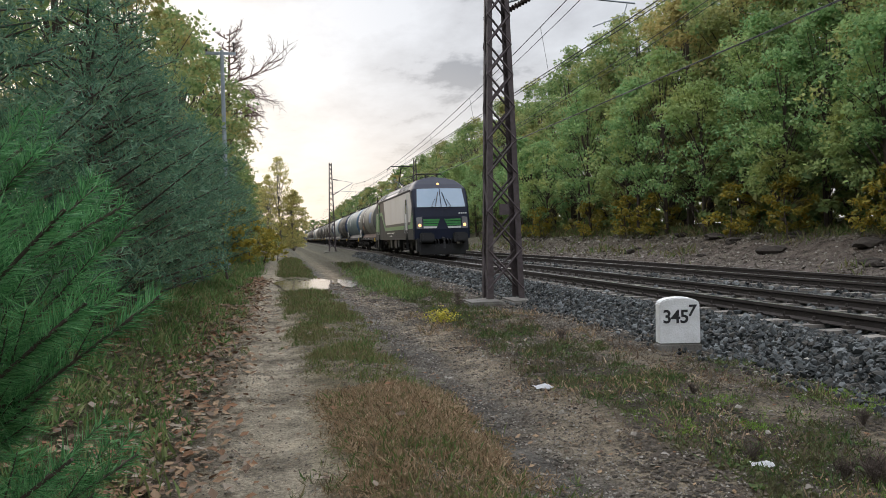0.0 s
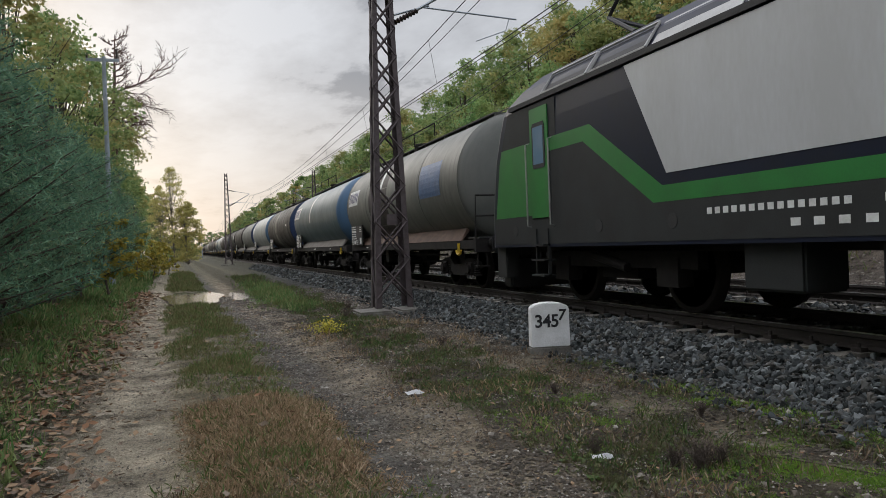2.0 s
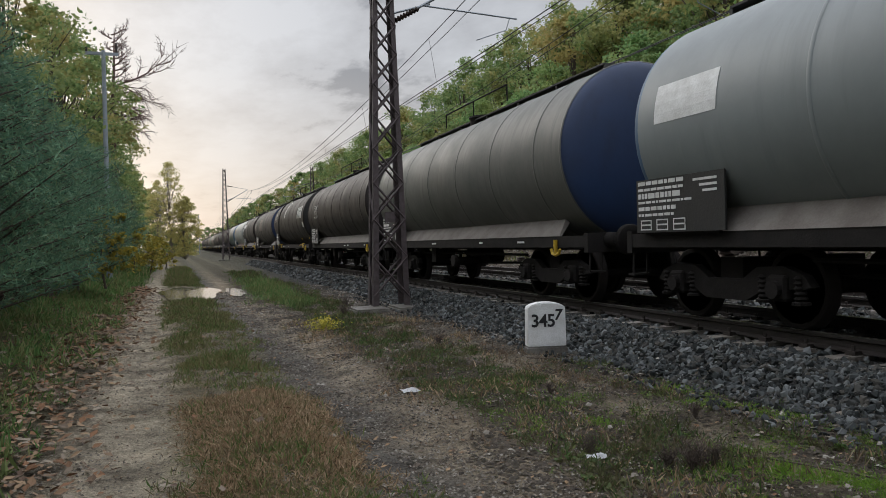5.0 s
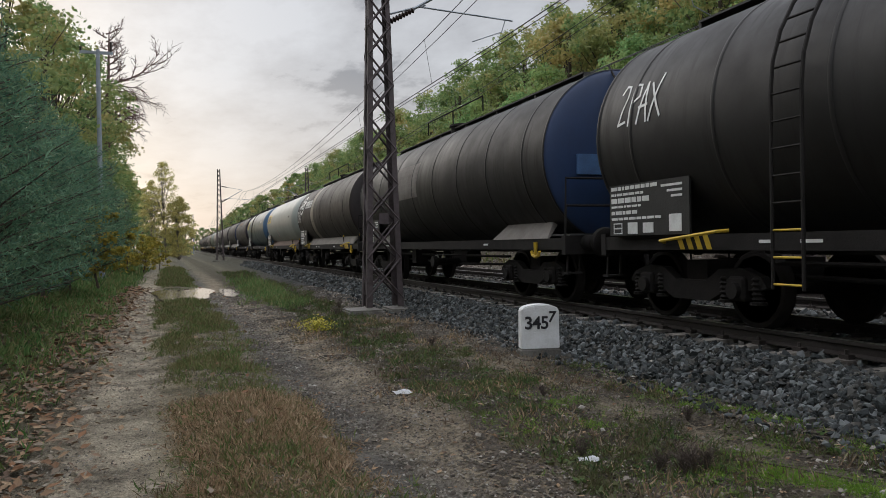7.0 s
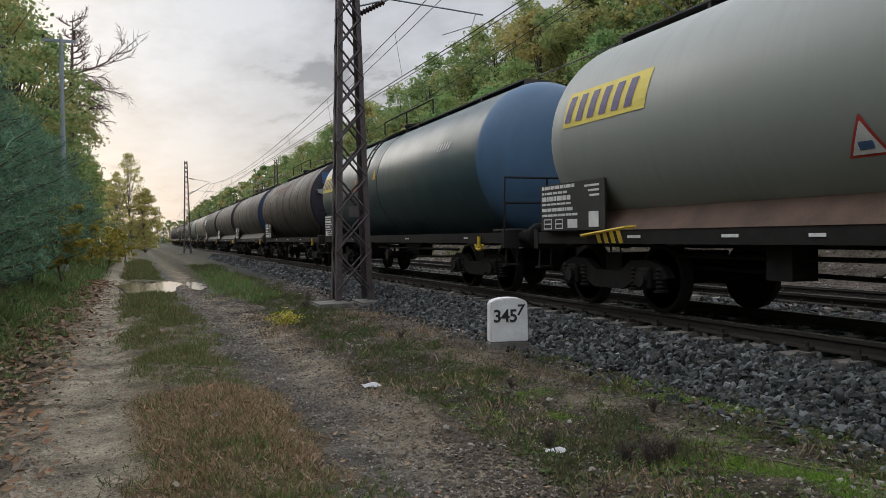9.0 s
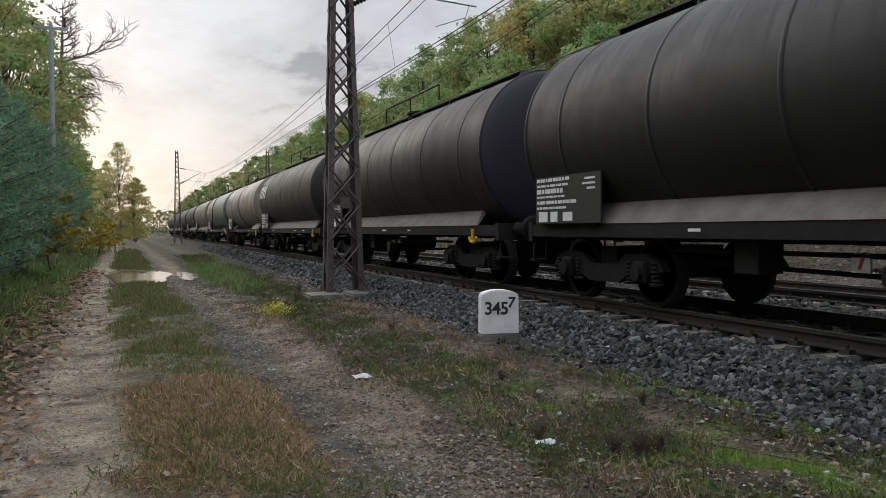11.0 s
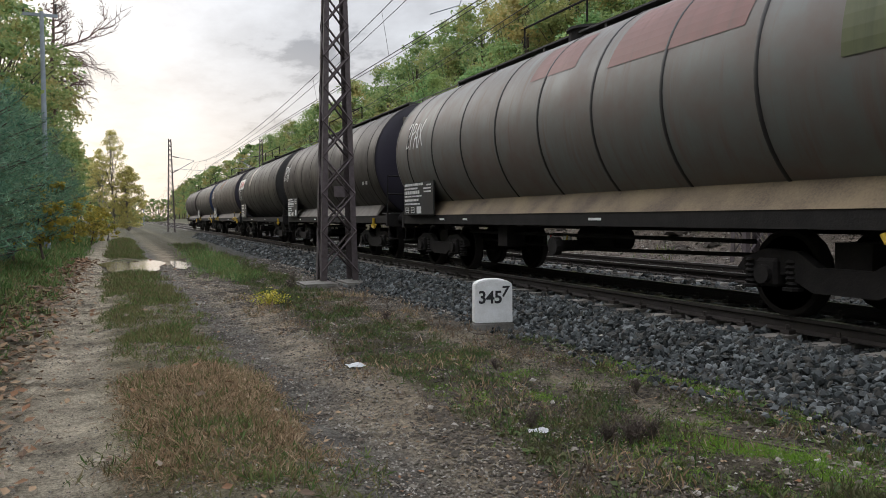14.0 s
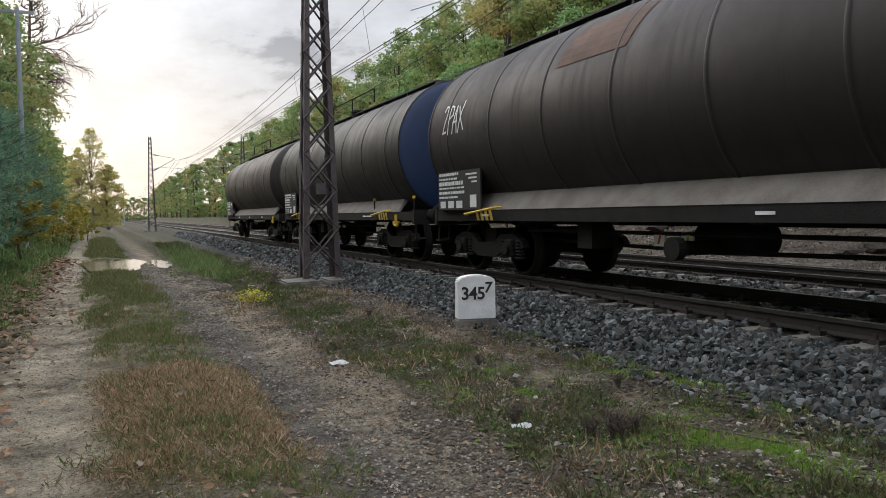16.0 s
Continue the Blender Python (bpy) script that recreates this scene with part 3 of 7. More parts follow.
def build_mast(x, y, z, h, group, side=1, plate=True, detail=True):
    """A tapered lattice mast on two concrete blocks; side: towards which the track lies."""
    ma = thing("catenary_mast", "brown-painted riveted steel lattice mast on concrete blocks", "catenary mast", group, pose(x, y, z))
    wb, db, wt, dt = 0.44, 0.27, 0.155, 0.115

    def corner(sx, sy, t):
        return Vector((sx * (wb + (wt - wb) * t), sy * (db + (dt - db) * t), t * h))
    for sx in (-1, 1):
        for sy in (-1, 1):
            bm = bmesh.new()
            a, b = corner(sx, sy, 0), corner(sx, sy, 1)
            for k in range(1):
                d = Vector((0.085 * -sx, 0, 0))
                e = Vector((0, 0.085 * -sy, 0))
                for w in (d, e):
                    t = (b - a).normalized()
                    o = 0.006
                    s2 = Vector((0, o, 0)) if w is d else Vector((o, 0, 0))
                    vs = [bm.verts.new(p) for p in (a - s2, a + w * 1.6 - s2, b + w - s2, b - s2, a + s2, a + w * 1.6 + s2, b + w + s2, b + s2)]
                    for f in ((0, 1, 2, 3), (7, 6, 5, 4), (0, 4, 5, 1), (2, 6, 7, 3), (1, 5, 6, 2), (0, 3, 7, 4)):
                        bm.faces.new([vs[i] for i in f])
            bmesh.ops.recalc_face_normals(bm, faces=bm.faces)
            part("leg", bm, M["mast"], ma)
    def brace(p, q, w):
        bm = bmesh.new()
        rod(bm, p, q, w, 4)
        return part("brace", bm, M["mast"], ma)
    hs = [0.02]
    step = 0.935 / h
    while hs[-1] < 0.985:
        hs.append(min(1.0, hs[-1] + step))
        step *= 0.955
    for i, (t0, t1) in enumerate(zip(hs, hs[1:])):
        for sy in (-1, 1):
            for s in ((-1, 1),) if i > 5 and not detail else ((-1, 1), (1, -1)):
                brace(corner(s[0], sy, t0), corner(s[1], sy, t1), 0.027)
        if detail:
            for sx in (-1, 1):
                s = 1 if i % 2 else -1
                brace(corner(sx, s, t0), corner(sx, -s, t1), 0.022)
    for sx in (-1, 1):
        bm = bmesh.new()
        box(bm, sx * 0.5 - 0.42, sx * 0.5 + 0.42, -0.55, 0.55, -0.5, -0.04)
        part("foundation_block", bevelled(bm, 0.04), M["concrete"], ma, "weathered concrete foundation block")
    if plate:
        bm = bmesh.new()
        box(bm, -0.14, 0.1, -0.36, -0.335, 1.95, 2.2)
        part("metal_plate", bm, M["mast"], ma, "small dark metal plate")
    # cantilever: stay, bracket tube, registration arm
    for za, zb, xb, r in ((6.75, 8.15, 2.6, 0.035), (8.62, 8.2, 2.6, 0.022), (6.95, 7.25, 1.2, 0.025)):
        bm = bmesh.new()
        rod(bm, (side * 0.25, 0, za), (side * xb, 0, zb), r, 8)
        part("bracket_tube", bm, M["galvanised"], ma)
    bm = bmesh.new()
    pipe(bm, [(side * 1.0, 0, 7.2), (side * 3.5, 0, 7.05)], 0.022, 8)
    part("registration_tube", bm, M["galvanised"], ma)
    bm = bmesh.new()
    pipe(bm, [(side * 3.3, 0, 7.05), (side * 3.2, 0, 6.75), (side * 2.4, 0, 6.45)], 0.014, 6)
    part("steady_arm", bm, M["galvanised"], ma)
    for za, xa, zb, xb in ((6.78, 0.3, 7.12, 0.9), (8.61, 0.3, 8.5, 0.9)):
        bm = bmesh.new()
        a, b = Vector((side * xa, 0, za)), Vector((side * xb, 0, zb))
        d = (b - a).length
        lathe(bm, [(d * k / 16, 0.075 if k % 2 else 0.04) for k in range(17)], 10, "z")
        turn = (b - a).to_track_quat("Z", "Y").to_matrix().to_4x4()
        bmesh.ops.transform(bm, matrix=Matrix.Translation(a) @ turn, verts=bm.verts)
        part("insulator", bm, M["insulator"], ma)
    return ma


build_mast(-1.93, 17.6, -0.40, 10.6, "catenary masts", 1)
build_mast(-1.95, 92.5, -0.40, 10.6, "catenary masts", 1, False)
build_mast(8.25, 15.0, -0.2, 10.6, "catenary masts", -1, False)
build_mast(7.9, 90.0, -0.3, 10.6, "catenary masts", -1, False, False)


def build_wires():
    for xc, lab in ((0.75, "near"), (4.75, "far")):
        spans = [(-57, 17.6), (17.6, 92.5), (92.5, 167), (167, 242)]
        for y0, y1 in spans:
            ca = thing("overhead_wire", "thin dark overhead contact and messenger wires with droppers", "overhead wire", "overhead wires", pose(xc, 0, 0))
            st = 0.25 if spans.index((y0, y1)) % 2 else -0.25
            bm = bmesh.new()
            rod(bm, (st, y0, 6.0), (-st, y1, 6.0), 0.014, 5)
            part("contact_wire", bm, M["wire"], ca)
            bm = bmesh.new()
            rod(bm, (st + 0.35, y0, 6.12), (-st + 0.35, y1, 6.12), 0.011, 5)
            part("second_contact_wire", bm, M["wire"], ca)
            bm = bmesh.new()
            pts = [(0, y0 + (y1 - y0) * i / 16, 6.45 + 1.15 * (2 * i / 16 - 1) ** 2) for i in range(17)]
            pipe(bm, pts, 0.013, 5)
            part("messenger_wire", bm, M["wire"], ca)
            bm = bmesh.new()
            pipe(bm, [(p[0] + 0.5, p[1], p[2] + 0.12) for p in pts], 0.011, 5)
            part("auxiliary_wire", bm, M["wire"], ca)
            for i in range(1, 16, 2):
                p = pts[i]
                xx = st - 2 * st * i / 16
                bm = bmesh.new()
                rod(bm, p, (xx, p[1], 6.0), 0.006, 4)
                part("dropper", bm, M["wire"], ca)


build_wires()

# ---- train ----
RUN = [(i * 0.5, 20.6 * i * 0.5 + 0.065 * (i * 0.5) ** 2) for i in range(33)]
MOVERS = []
TX = 0.75


def tank_mat(name, col, dirt, streak=0.6, rough=0.45, low=None):
    """Weathered tank paint: runs of dirt down the flanks, patchy grime, faint relief."""
    m = bpy.data.materials.new(name)
    m.use_nodes = True
    n, l = m.node_tree.nodes, m.node_tree.links
    b = n["Principled BSDF"]
    b.inputs["Specular IOR Level"].default_value = 0.35
    tc = n.new("ShaderNodeTexCoord")
    oi = n.new("ShaderNodeObjectInfo")
    off = n.new("ShaderNodeVectorMath")
    sc = n.new("ShaderNodeMath")
    sc.operation = "MULTIPLY"
    sc.inputs[1].default_value = 60.0
    l.new(oi.outputs["Random"], sc.inputs[0])
    l.new(tc.outputs["Object"], off.inputs[0])
    l.new(sc.outputs[0], off.inputs[1])
    mp1 = n.new("ShaderNodeMapping")
    mp1.inputs["Scale"].default_value = (0.6, 3.4, 0.28)
    l.new(off.outputs[0], mp1.inputs[0])
    t1 = n.new("ShaderNodeTexNoise")
    t1.inputs["Scale"].default_value, t1.inputs["Detail"].default_value, t1.inputs["Roughness"].default_value = 1.6, 7, 0.7
    l.new(mp1.outputs[0], t1.inputs["Vector"])
    t2 = n.new("ShaderNodeTexNoise")
    t2.inputs["Scale"].default_value, t2.inputs["Detail"].default_value, t2.inputs["Roughness"].default_value = 0.8, 6, 0.65
    l.new(off.outputs[0], t2.inputs["Vector"])
    r1 = n.new("ShaderNodeMapRange")
    r1.inputs["From Min"].default_value, r1.inputs["From Max"].default_value = 0.45, 0.75
    r1.inputs["To Max"].default_value = streak
    l.new(t1.outputs["Fac"], r1.inputs["Value"])
    r2 = n.new("ShaderNodeMapRange")
    r2.inputs["From Min"].default_value, r2.inputs["From Max"].default_value = 0.4, 0.75
    r2.inputs["To Max"].default_value = streak
    l.new(t2.outputs["Fac"], r2.inputs["Value"])
    mx = n.new("ShaderNodeMath")
    mx.operation = "MAXIMUM"
    l.new(r1.outputs[0], mx.inputs[0])
    l.new(r2.outputs[0], mx.inputs[1])
    mc = n.new("ShaderNodeMix")
    mc.data_type = "RGBA"
    mc.inputs[6].default_value, mc.inputs[7].default_value = (*col, 1), (*dirt, 1)
    l.new(mx.outputs[0], mc.inputs[0])
    l.new(mc.outputs[2], b.inputs["Base Color"])
    rr = n.new("ShaderNodeMapRange")
    rr.inputs["To Min"].default_value, rr.inputs["To Max"].default_value = rough, min(1, rough + 0.35)
    l.new(mx.outputs[0], rr.inputs["Value"])
    l.new(rr.outputs[0], b.inputs["Roughness"])
    bp = n.new("ShaderNodeBump")
    bp.inputs["Strength"].default_value, bp.inputs["Distance"].default_value = 0.12, 0.03
    l.new(t2.outputs["Fac"], bp.inputs["Height"])
    l.new(bp.outputs[0], b.inputs["Normal"])
    return m


T = dict(
    grey=tank_mat("tank_grey", (0.135, 0.135, 0.123), (0.065, 0.078, 0.07)),
    teal=tank_mat("tank_teal", (0.05, 0.095, 0.12), (0.03, 0.05, 0.06), 0.4, 0.4),
    green=tank_mat("tank_dark_green", (0.022, 0.06, 0.075), (0.014, 0.028, 0.035), 0.4, 0.3),
    navy=tank_mat("tank_navy", (0.03, 0.036, 0.055), (0.024, 0.021, 0.021), 0.7),
    navy_end=tank_mat("tank_end_navy", (0.02, 0.04, 0.1), (0.02, 0.025, 0.04), 0.5),
    blue_end=tank_mat("tank_end_blue", (0.062, 0.125, 0.215), (0.045, 0.07, 0.1), 0.35),
    black=tank_mat("tank_sooty_black", (0.019, 0.018, 0.018), (0.01, 0.008, 0.008), 0.7, 0.5),
    brown=tank_mat("tank_sooty_brown", (0.028, 0.022, 0.021), (0.012, 0.01, 0.01), 0.7, 0.5),
    white=tank_mat("tank_pale_grey", (0.27, 0.29, 0.272), (0.18, 0.188, 0.172), 0.3, 0.4),
    metal=tank_mat("tank_stained_metal", (0.23, 0.208, 0.172), (0.066, 0.052, 0.04), 0.8, 0.4),
    olive=tank_mat("tank_grey_green", (0.085, 0.115, 0.088), (0.05, 0.075, 0.06), 0.4),
    patched=tank_mat("tank_patched_grey", (0.125, 0.13, 0.122), (0.14, 0.075, 0.055), 0.7),
    faded_red=tank_mat("paint_faded_red", (0.15, 0.055, 0.045), (0.11, 0.09, 0.08), 0.7),
    moss_paint=tank_mat("paint_moss_green", (0.09, 0.1, 0.045), (0.05, 0.06, 0.035), 0.7),
    skirt_tan=mat("skirt_tan", (0.2, 0.15, 0.09), 0.8, 0, (0.07, 0.05, 0.037), 1.6, 0.9),
    purple=tank_mat("tank_end_purple", (0.024, 0.021, 0.034), (0.018, 0.016, 0.02), 0.6),
    pale=tank_mat("tank_pale_blue_grey", (0.23, 0.255, 0.26), (0.14, 0.15, 0.15), 0.4, 0.4),
    skirt=mat("skirt_dusty", (0.17, 0.155, 0.14), 0.8, 0, (0.09, 0.075, 0.065), 3, 0.8),
    skirt_rust=mat("skirt_rust", (0.125, 0.075, 0.054), 0.85, 0, (0.06, 0.038, 0.03), 3, 0.8),
    frame=mat("underframe_black", (0.018, 0.016, 0.015), 0.85, 0.0, (0.009, 0.008, 0.008), 4, 0.8, spec=0.25),
    bogie=mat("bogie_grimy", (0.014, 0.012, 0.011), 0.9, 0.0, (0.006, 0.005, 0.005), 6, 0.8, spec=0.25),
    wheel=mat("wheel_steel", (0.016, 0.013, 0.012), 0.8, 0.1, spec=0.25),
    tread=mat("wheel_tread", (0.35, 0.34, 0.33), 0.35, 0.8),
    yellow=mat("yellow_paint", (0.6, 0.4, 0.02), 0.6, 0, (0.3, 0.2, 0.03), 8, 0.5),
    white_paint=mat("white_paint", (0.72, 0.73, 0.72), 0.6, 0, (0.45, 0.45, 0.43), 6, 0.6),
    violet_paint=mat("violet_paint", (0.03, 0.02, 0.13), 0.5),
    yellow_board=mat("yellow_board", (0.62, 0.5, 0.06), 0.55, 0, (0.5, 0.4, 0.06), 6, 0.5),
    blue_paint=mat("blue_paint", (0.06, 0.13, 0.27), 0.5, 0, (0.04, 0.07, 0.14), 4, 0.6),
    red_paint=mat("red_paint", (0.5, 0.05, 0.04), 0.5),
    orange_paint=mat("orange_paint", (0.6, 0.2, 0.04), 0.5),
    panel=mat("panel_black", (0.02, 0.02, 0.02), 0.6),
    grate=mat("walkway_grate", (0.06, 0.06, 0.06), 0.7, 0.3),
)
TR, TZ = 1.5, 2.5


def on_tank(me, y0, ang, r=None, shift=0.006):
    """Wrap a flat mesh (x to the rear, y up) on the camera-side flank; ang: degrees above the middle."""
    r = (r or TR) + shift
    for v in me.vertices:
        a = radians(ang) + v.co.y / r
        d = r + v.co.z
        v.co = Vector((-math.cos(a) * d, y0 - v.co.x, TZ + math.sin(a) * d))
    return me


def flank_board(w, h, y0, ang, material, parent, name, label="", slant=0.0, shift=0.006, taper=0.0):
    """A painted field on the flank, subdivided so that it follows the curve."""
    bm = bmesh.new()
    nx, ny = max(1, int(w / 0.3)), max(3, int(h / 0.12))
    g = [[bm.verts.new(((i / nx - 0.5) * w * (1 - taper * j / ny) + slant * (j / ny - 0.5), (j / ny - 0.5) * h, 0)) for i in range(nx + 1)] for j in range(ny + 1)]
    for j in range(ny):
        for i in range(nx):
            bm.faces.new((g[j][i], g[j][i + 1], g[j + 1][i + 1], g[j + 1][i]))
    me = bpy.data.meshes.new(name)
    bm.to_mesh(me)
    bm.free()
    on_tank(me, y0, ang, shift=shift)
    return link_mesh(name, me, material, parent, label)


def strokes(lines, w, y0, ang, material, parent, name, label, size=1.0, shift=0.008):
    """Painted strokes on the flank, given in units of the writing's height."""
    bm = bmesh.new()
    for pts in lines:
        for (x0, z0), (x1, z1) in zip(pts, pts[1:]):
            d = Vector((x1 - x0, z1 - z0))
            if d.length < 1e-6:
                continue
            k = Vector((-d.y, d.x)).normalized() * w * 0.5
            e = d.normalized() * w * 0.3
            n = max(1, int(d.length * size / 0.15))
            for i in range(n):
                a = Vector((x0, z0)) + d * (i / n) - (e if i == 0 else e * 0)
                b = Vector((x0, z0)) + d * ((i + 1) / n) + (e if i == n - 1 else e * 0)
                q = [bm.verts.new((p.x * size, p.y * size, 0)) for p in (a - k, b - k, b + k, a + k)]
                bm.faces.new(q)
    me = bpy.data.meshes.new(name)
    bm.to_mesh(me)
    bm.free()
    on_tank(me, y0, ang, shift=shift)
    return link_mesh(name, me, material, parent, label)


TAG_MARK = [[(0, 0.8), (0.1, 0.98), (0.25, 0.95), (0.28, 0.7), (0.02, 0.05), (0.3, 0.1)], [(0.42, 0.0), (0.5, 0.95), (0.72, 0.9), (0.75, 0.62), (0.48, 0.5)], [(0.75, 0.0), (0.98, 0.9), (1.1, 0.0)], [(0.8, 0.35), (1.1, 0.38)], [(1.2, 0.0), (1.5, 1.0)], [(1.15, 0.85), (1.6, 0.05)]]


def wheel_mesh(r=0.46):
    bm = bmesh.new()
    lathe(bm, [(-0.07, r * 0.96), (-0.065, r), (0.045, r * 1.005), (0.05, r * 1.06), (0.075, r * 1.05), (0.075, r * 0.86), (0.03, r * 0.8), (0.02, r * 0.35), (0.09, r * 0.3), (0.09, 0.02), (-0.12, 0.02), (-0.12, r * 0.28), (-0.03, r * 0.33), (-0.02, r * 0.8), (-0.07, r * 0.86)], 18, "x")
    return bm


def side_frame_mesh():
    bm = bmesh.new()
    prof = [(-1.35, 0.50), (-1.25, 0.62), (-0.95, 0.72), (-0.55, 0.70), (-0.3, 0.55), (0.3, 0.55), (0.55, 0.70), (0.95, 0.72), (1.25, 0.62), (1.35, 0.50), (1.2, 0.46), (0.7, 0.46), (0.35, 0.30), (-0.35, 0.30), (-0.7, 0.46), (-1.2, 0.46)]
    a = [bm.verts.new((-0.06, y, z)) for y, z in prof]
    b = [bm.verts.new((0.06, y, z)) for y, z in prof]
    bm.faces.new(a)
    bm.faces.new(b[::-1])
    for i in range(len(prof)):
        bm.faces.new((a[i], b[i], b[(i + 1) % len(prof)], a[(i + 1) % len(prof)]))
    bmesh.ops.recalc_face_normals(bm, faces=bm.faces)
    return bm


def axle_box_mesh():
    bm = bmesh.new()
    box(bm, -0.1, 0.08, -0.14, 0.14, -0.13, 0.16)
    bevelled(bm, 0.03, 1)
    rod(bm, (-0.16, 0, 0.0), (-0.08, 0, 0.0), 0.1, 12)
    return bm


def spring_mesh():
    bm = bmesh.new()
    lathe(bm, [(-0.16, 0.1), (-0.13, 0.1)] + [(-0.12 + k * 0.0275, 0.08 if k % 2 else 0.055) for k in range(11)], 10, "z")
    return bm


def build_bogie(parent, y):
    bo = shared("bolster", "bogie", lambda: (lambda bm: (box(bm, -0.95, 0.95, -0.2, 0.2, 0.5, 0.8), bm)[1])(bmesh.new()), T["bogie"], parent, "grimy two-axle freight bogie", pose(0, y, 0))
    for s in (-1, 1):
        shared("side_frame", "side_frame", side_frame_mesh, T["bogie"], bo, "", pose(s * 1.0, 0, 0))
        for ay in (-0.9, 0.9):
            shared("wheel" + str(s), "wheel", wheel_mesh, T["wheel"], bo, "", pose(s * 0.75, ay, 0.46, 0, 0, 0 if s < 0 else 180), True)
            shared("axle_box" + str(s), "axle_box", axle_box_mesh, T["bogie"], bo, "", pose(s * 1.02, ay, 0.46, 0, 0, 0 if s < 0 else 180))
            if s < 0:
                for e in (-0.27, 0.27):
                    shared("spring", "spring", spring_mesh, T["bogie"], bo, "", pose(s * 1.02, ay + e, 0.46))
    for ay in (-0.9, 0.9):
        shared("axle", "axle", lambda: (lambda bm: (rod(bm, (-0.72, 0, 0), (0.72, 0, 0), 0.08, 10), bm)[1])(bmesh.new()), T["bogie"], bo, "", pose(0, ay, 0.46))


def buffer_mesh():
    bm = bmesh.new()
    rod(bm, (0, 0.62, 0), (0, 0.3, 0), 0.13, 14, 0.12)
    rod(bm, (0, 0.32, 0), (0, 0.06, 0), 0.095, 14)
    lathe(bm, [(0.06, 0.1), (0.055, 0.22), (0.03, 0.24), (0.0, 0.2)], 18, "y")
    return bm


def build_wagon(y, length, spec):
    """A bogie tank wagon; local y runs back along the train from the front buffer faces."""
    L = length
    body, end = T[spec["body"]], T[spec.get("end", spec["body"])]
    wa = thing("tank_wagon", spec["label"], "tank wagon", "tank wagons of the train", pose(TX, y, 0))
    MOVERS.append((wa, y))
    a, b = 0.72, L - 0.72
    # tank barrel and domed ends
    bm = bmesh.new()
    dome = spec.get("dome", 0.28)
    n = 56
    lathe_open(bm, [(a + dome, TR), (b - dome, TR)], n)
    part("barrel", bm, body, wa, smooth=True)
    for ya, sg in ((a, 1), (b, -1)):
        bm = bmesh.new()
        prof = [(dome * (1 - math.cos(t)), TR * max(0.005, math.sin(t)) ** 0.8) for t in [math.pi / 2 * i / 16 for i in range(17)]]
        prof = [(ya + sg * p, r) for p, r in prof]
        lathe_open(bm, prof, n)
        part("end_dome", bm, end, wa, smooth=True)
    # weld seams and bands round the barrel
    for k in range(spec.get("bands", 5)):
        yy = a + dome + (b - a - 2 * dome) * (k + 0.5) / spec.get("bands", 5)
        bm = bmesh.new()
        lathe_open(bm, [(yy - 0.03, TR + 0.001), (yy - 0.022, TR + 0.01), (yy + 0.022, TR + 0.01), (yy + 0.03, TR + 0.001)], n)
        part("band", bm, T[spec.get("band", spec["body"])], wa, smooth=True)
    for ya in (a + dome, b - dome) if dome < 0.35 else ():
        bm = bmesh.new()
        lathe_open(bm, [(ya - 0.03, TR + 0.001), (ya - 0.02, TR + 0.014), (ya + 0.02, TR + 0.014), (ya + 0.03, TR + 0.001)], n)
        part("end_seam", bm, body, wa, smooth=True)
    # sloping saddle skirt between tank and frame
    if spec.get("skirt") != "none":
        sk = T[spec.get("skirt", "skirt")]
        runs = [(1.5, L - 1.5)] if spec.get("full_skirt", True) else [(1.2, 3.6), (L - 3.6, L - 1.2)]
        for s in (-1, 1):
            for y0, y1 in runs:
                bm = bmesh.new()
                v = [bm.verts.new(p) for p in ((s * 1.28, y0, 1.12), (s * 1.28, y1, 1.12), (s * 1.02, y1 - 0.25, 1.42), (s * 1.02, y0 + 0.25, 1.42), (s * 1.24, y0, 1.12), (s * 1.24, y1, 1.12), (s * 0.9, y1 - 0.25, 1.42), (s * 0.9, y0 + 0.25, 1.42))]
                for f in ((0, 1, 2, 3), (7, 6, 5, 4), (0, 4, 5, 1), (1, 5, 6, 2), (2, 6, 7, 3), (3, 7, 4, 0)):
                    bm.faces.new([v[i] for i in f])
                bmesh.ops.recalc_face_normals(bm, faces=bm.faces)
                part("saddle_skirt", bm, sk, wa, "dusty sloping saddle plate")
    # frame
    for s in (-1, 1):
        bm = bmesh.new()
        box(bm, s * 1.22 - 0.05, s * 1.22 + 0.05, 0.62, L - 0.62, 0.93, 1.12)
        part("sole_bar", bm, T["frame"], wa)
    bm = bmesh.new()
    box(bm, -0.28, 0.28, 0.62, L - 0.62, 0.86, 1.1)
    for k in range(6):
        yy = 1.5 + (L - 3.0) * k / 5
        box(bm, -1.17, 1.17, yy - 0.1, yy + 0.1, 0.9, 1.08)
    part("centre_sill", bm, T["frame"], wa)
    for yb, sg in ((0.62, 1), (L - 0.62, -1)):
        bm = bmesh.new()
        box(bm, -1.28, 1.28, yb - 0.06, yb + 0.06, 0.85, 1.16)
        part("headstock", bm, T["frame"], wa)
        for s in (-1, 1):
            shared("buffer", "buffer", buffer_mesh, T["bogie"], wa, "", pose(s * 0.875, 0 if sg > 0 else L, 1.04, 0, 0, 0 if sg > 0 else 180), True)
        bm = bmesh.new()
        rod(bm, (0, yb, 0.98), (0, yb - sg * 0.45, 0.95), 0.05, 8)
        rod(bm, (0, yb - sg * 0.4, 0.95), (0, yb - sg * 0.5, 0.6), 0.04, 8)
        part("coupling", bm, T["bogie"], wa)
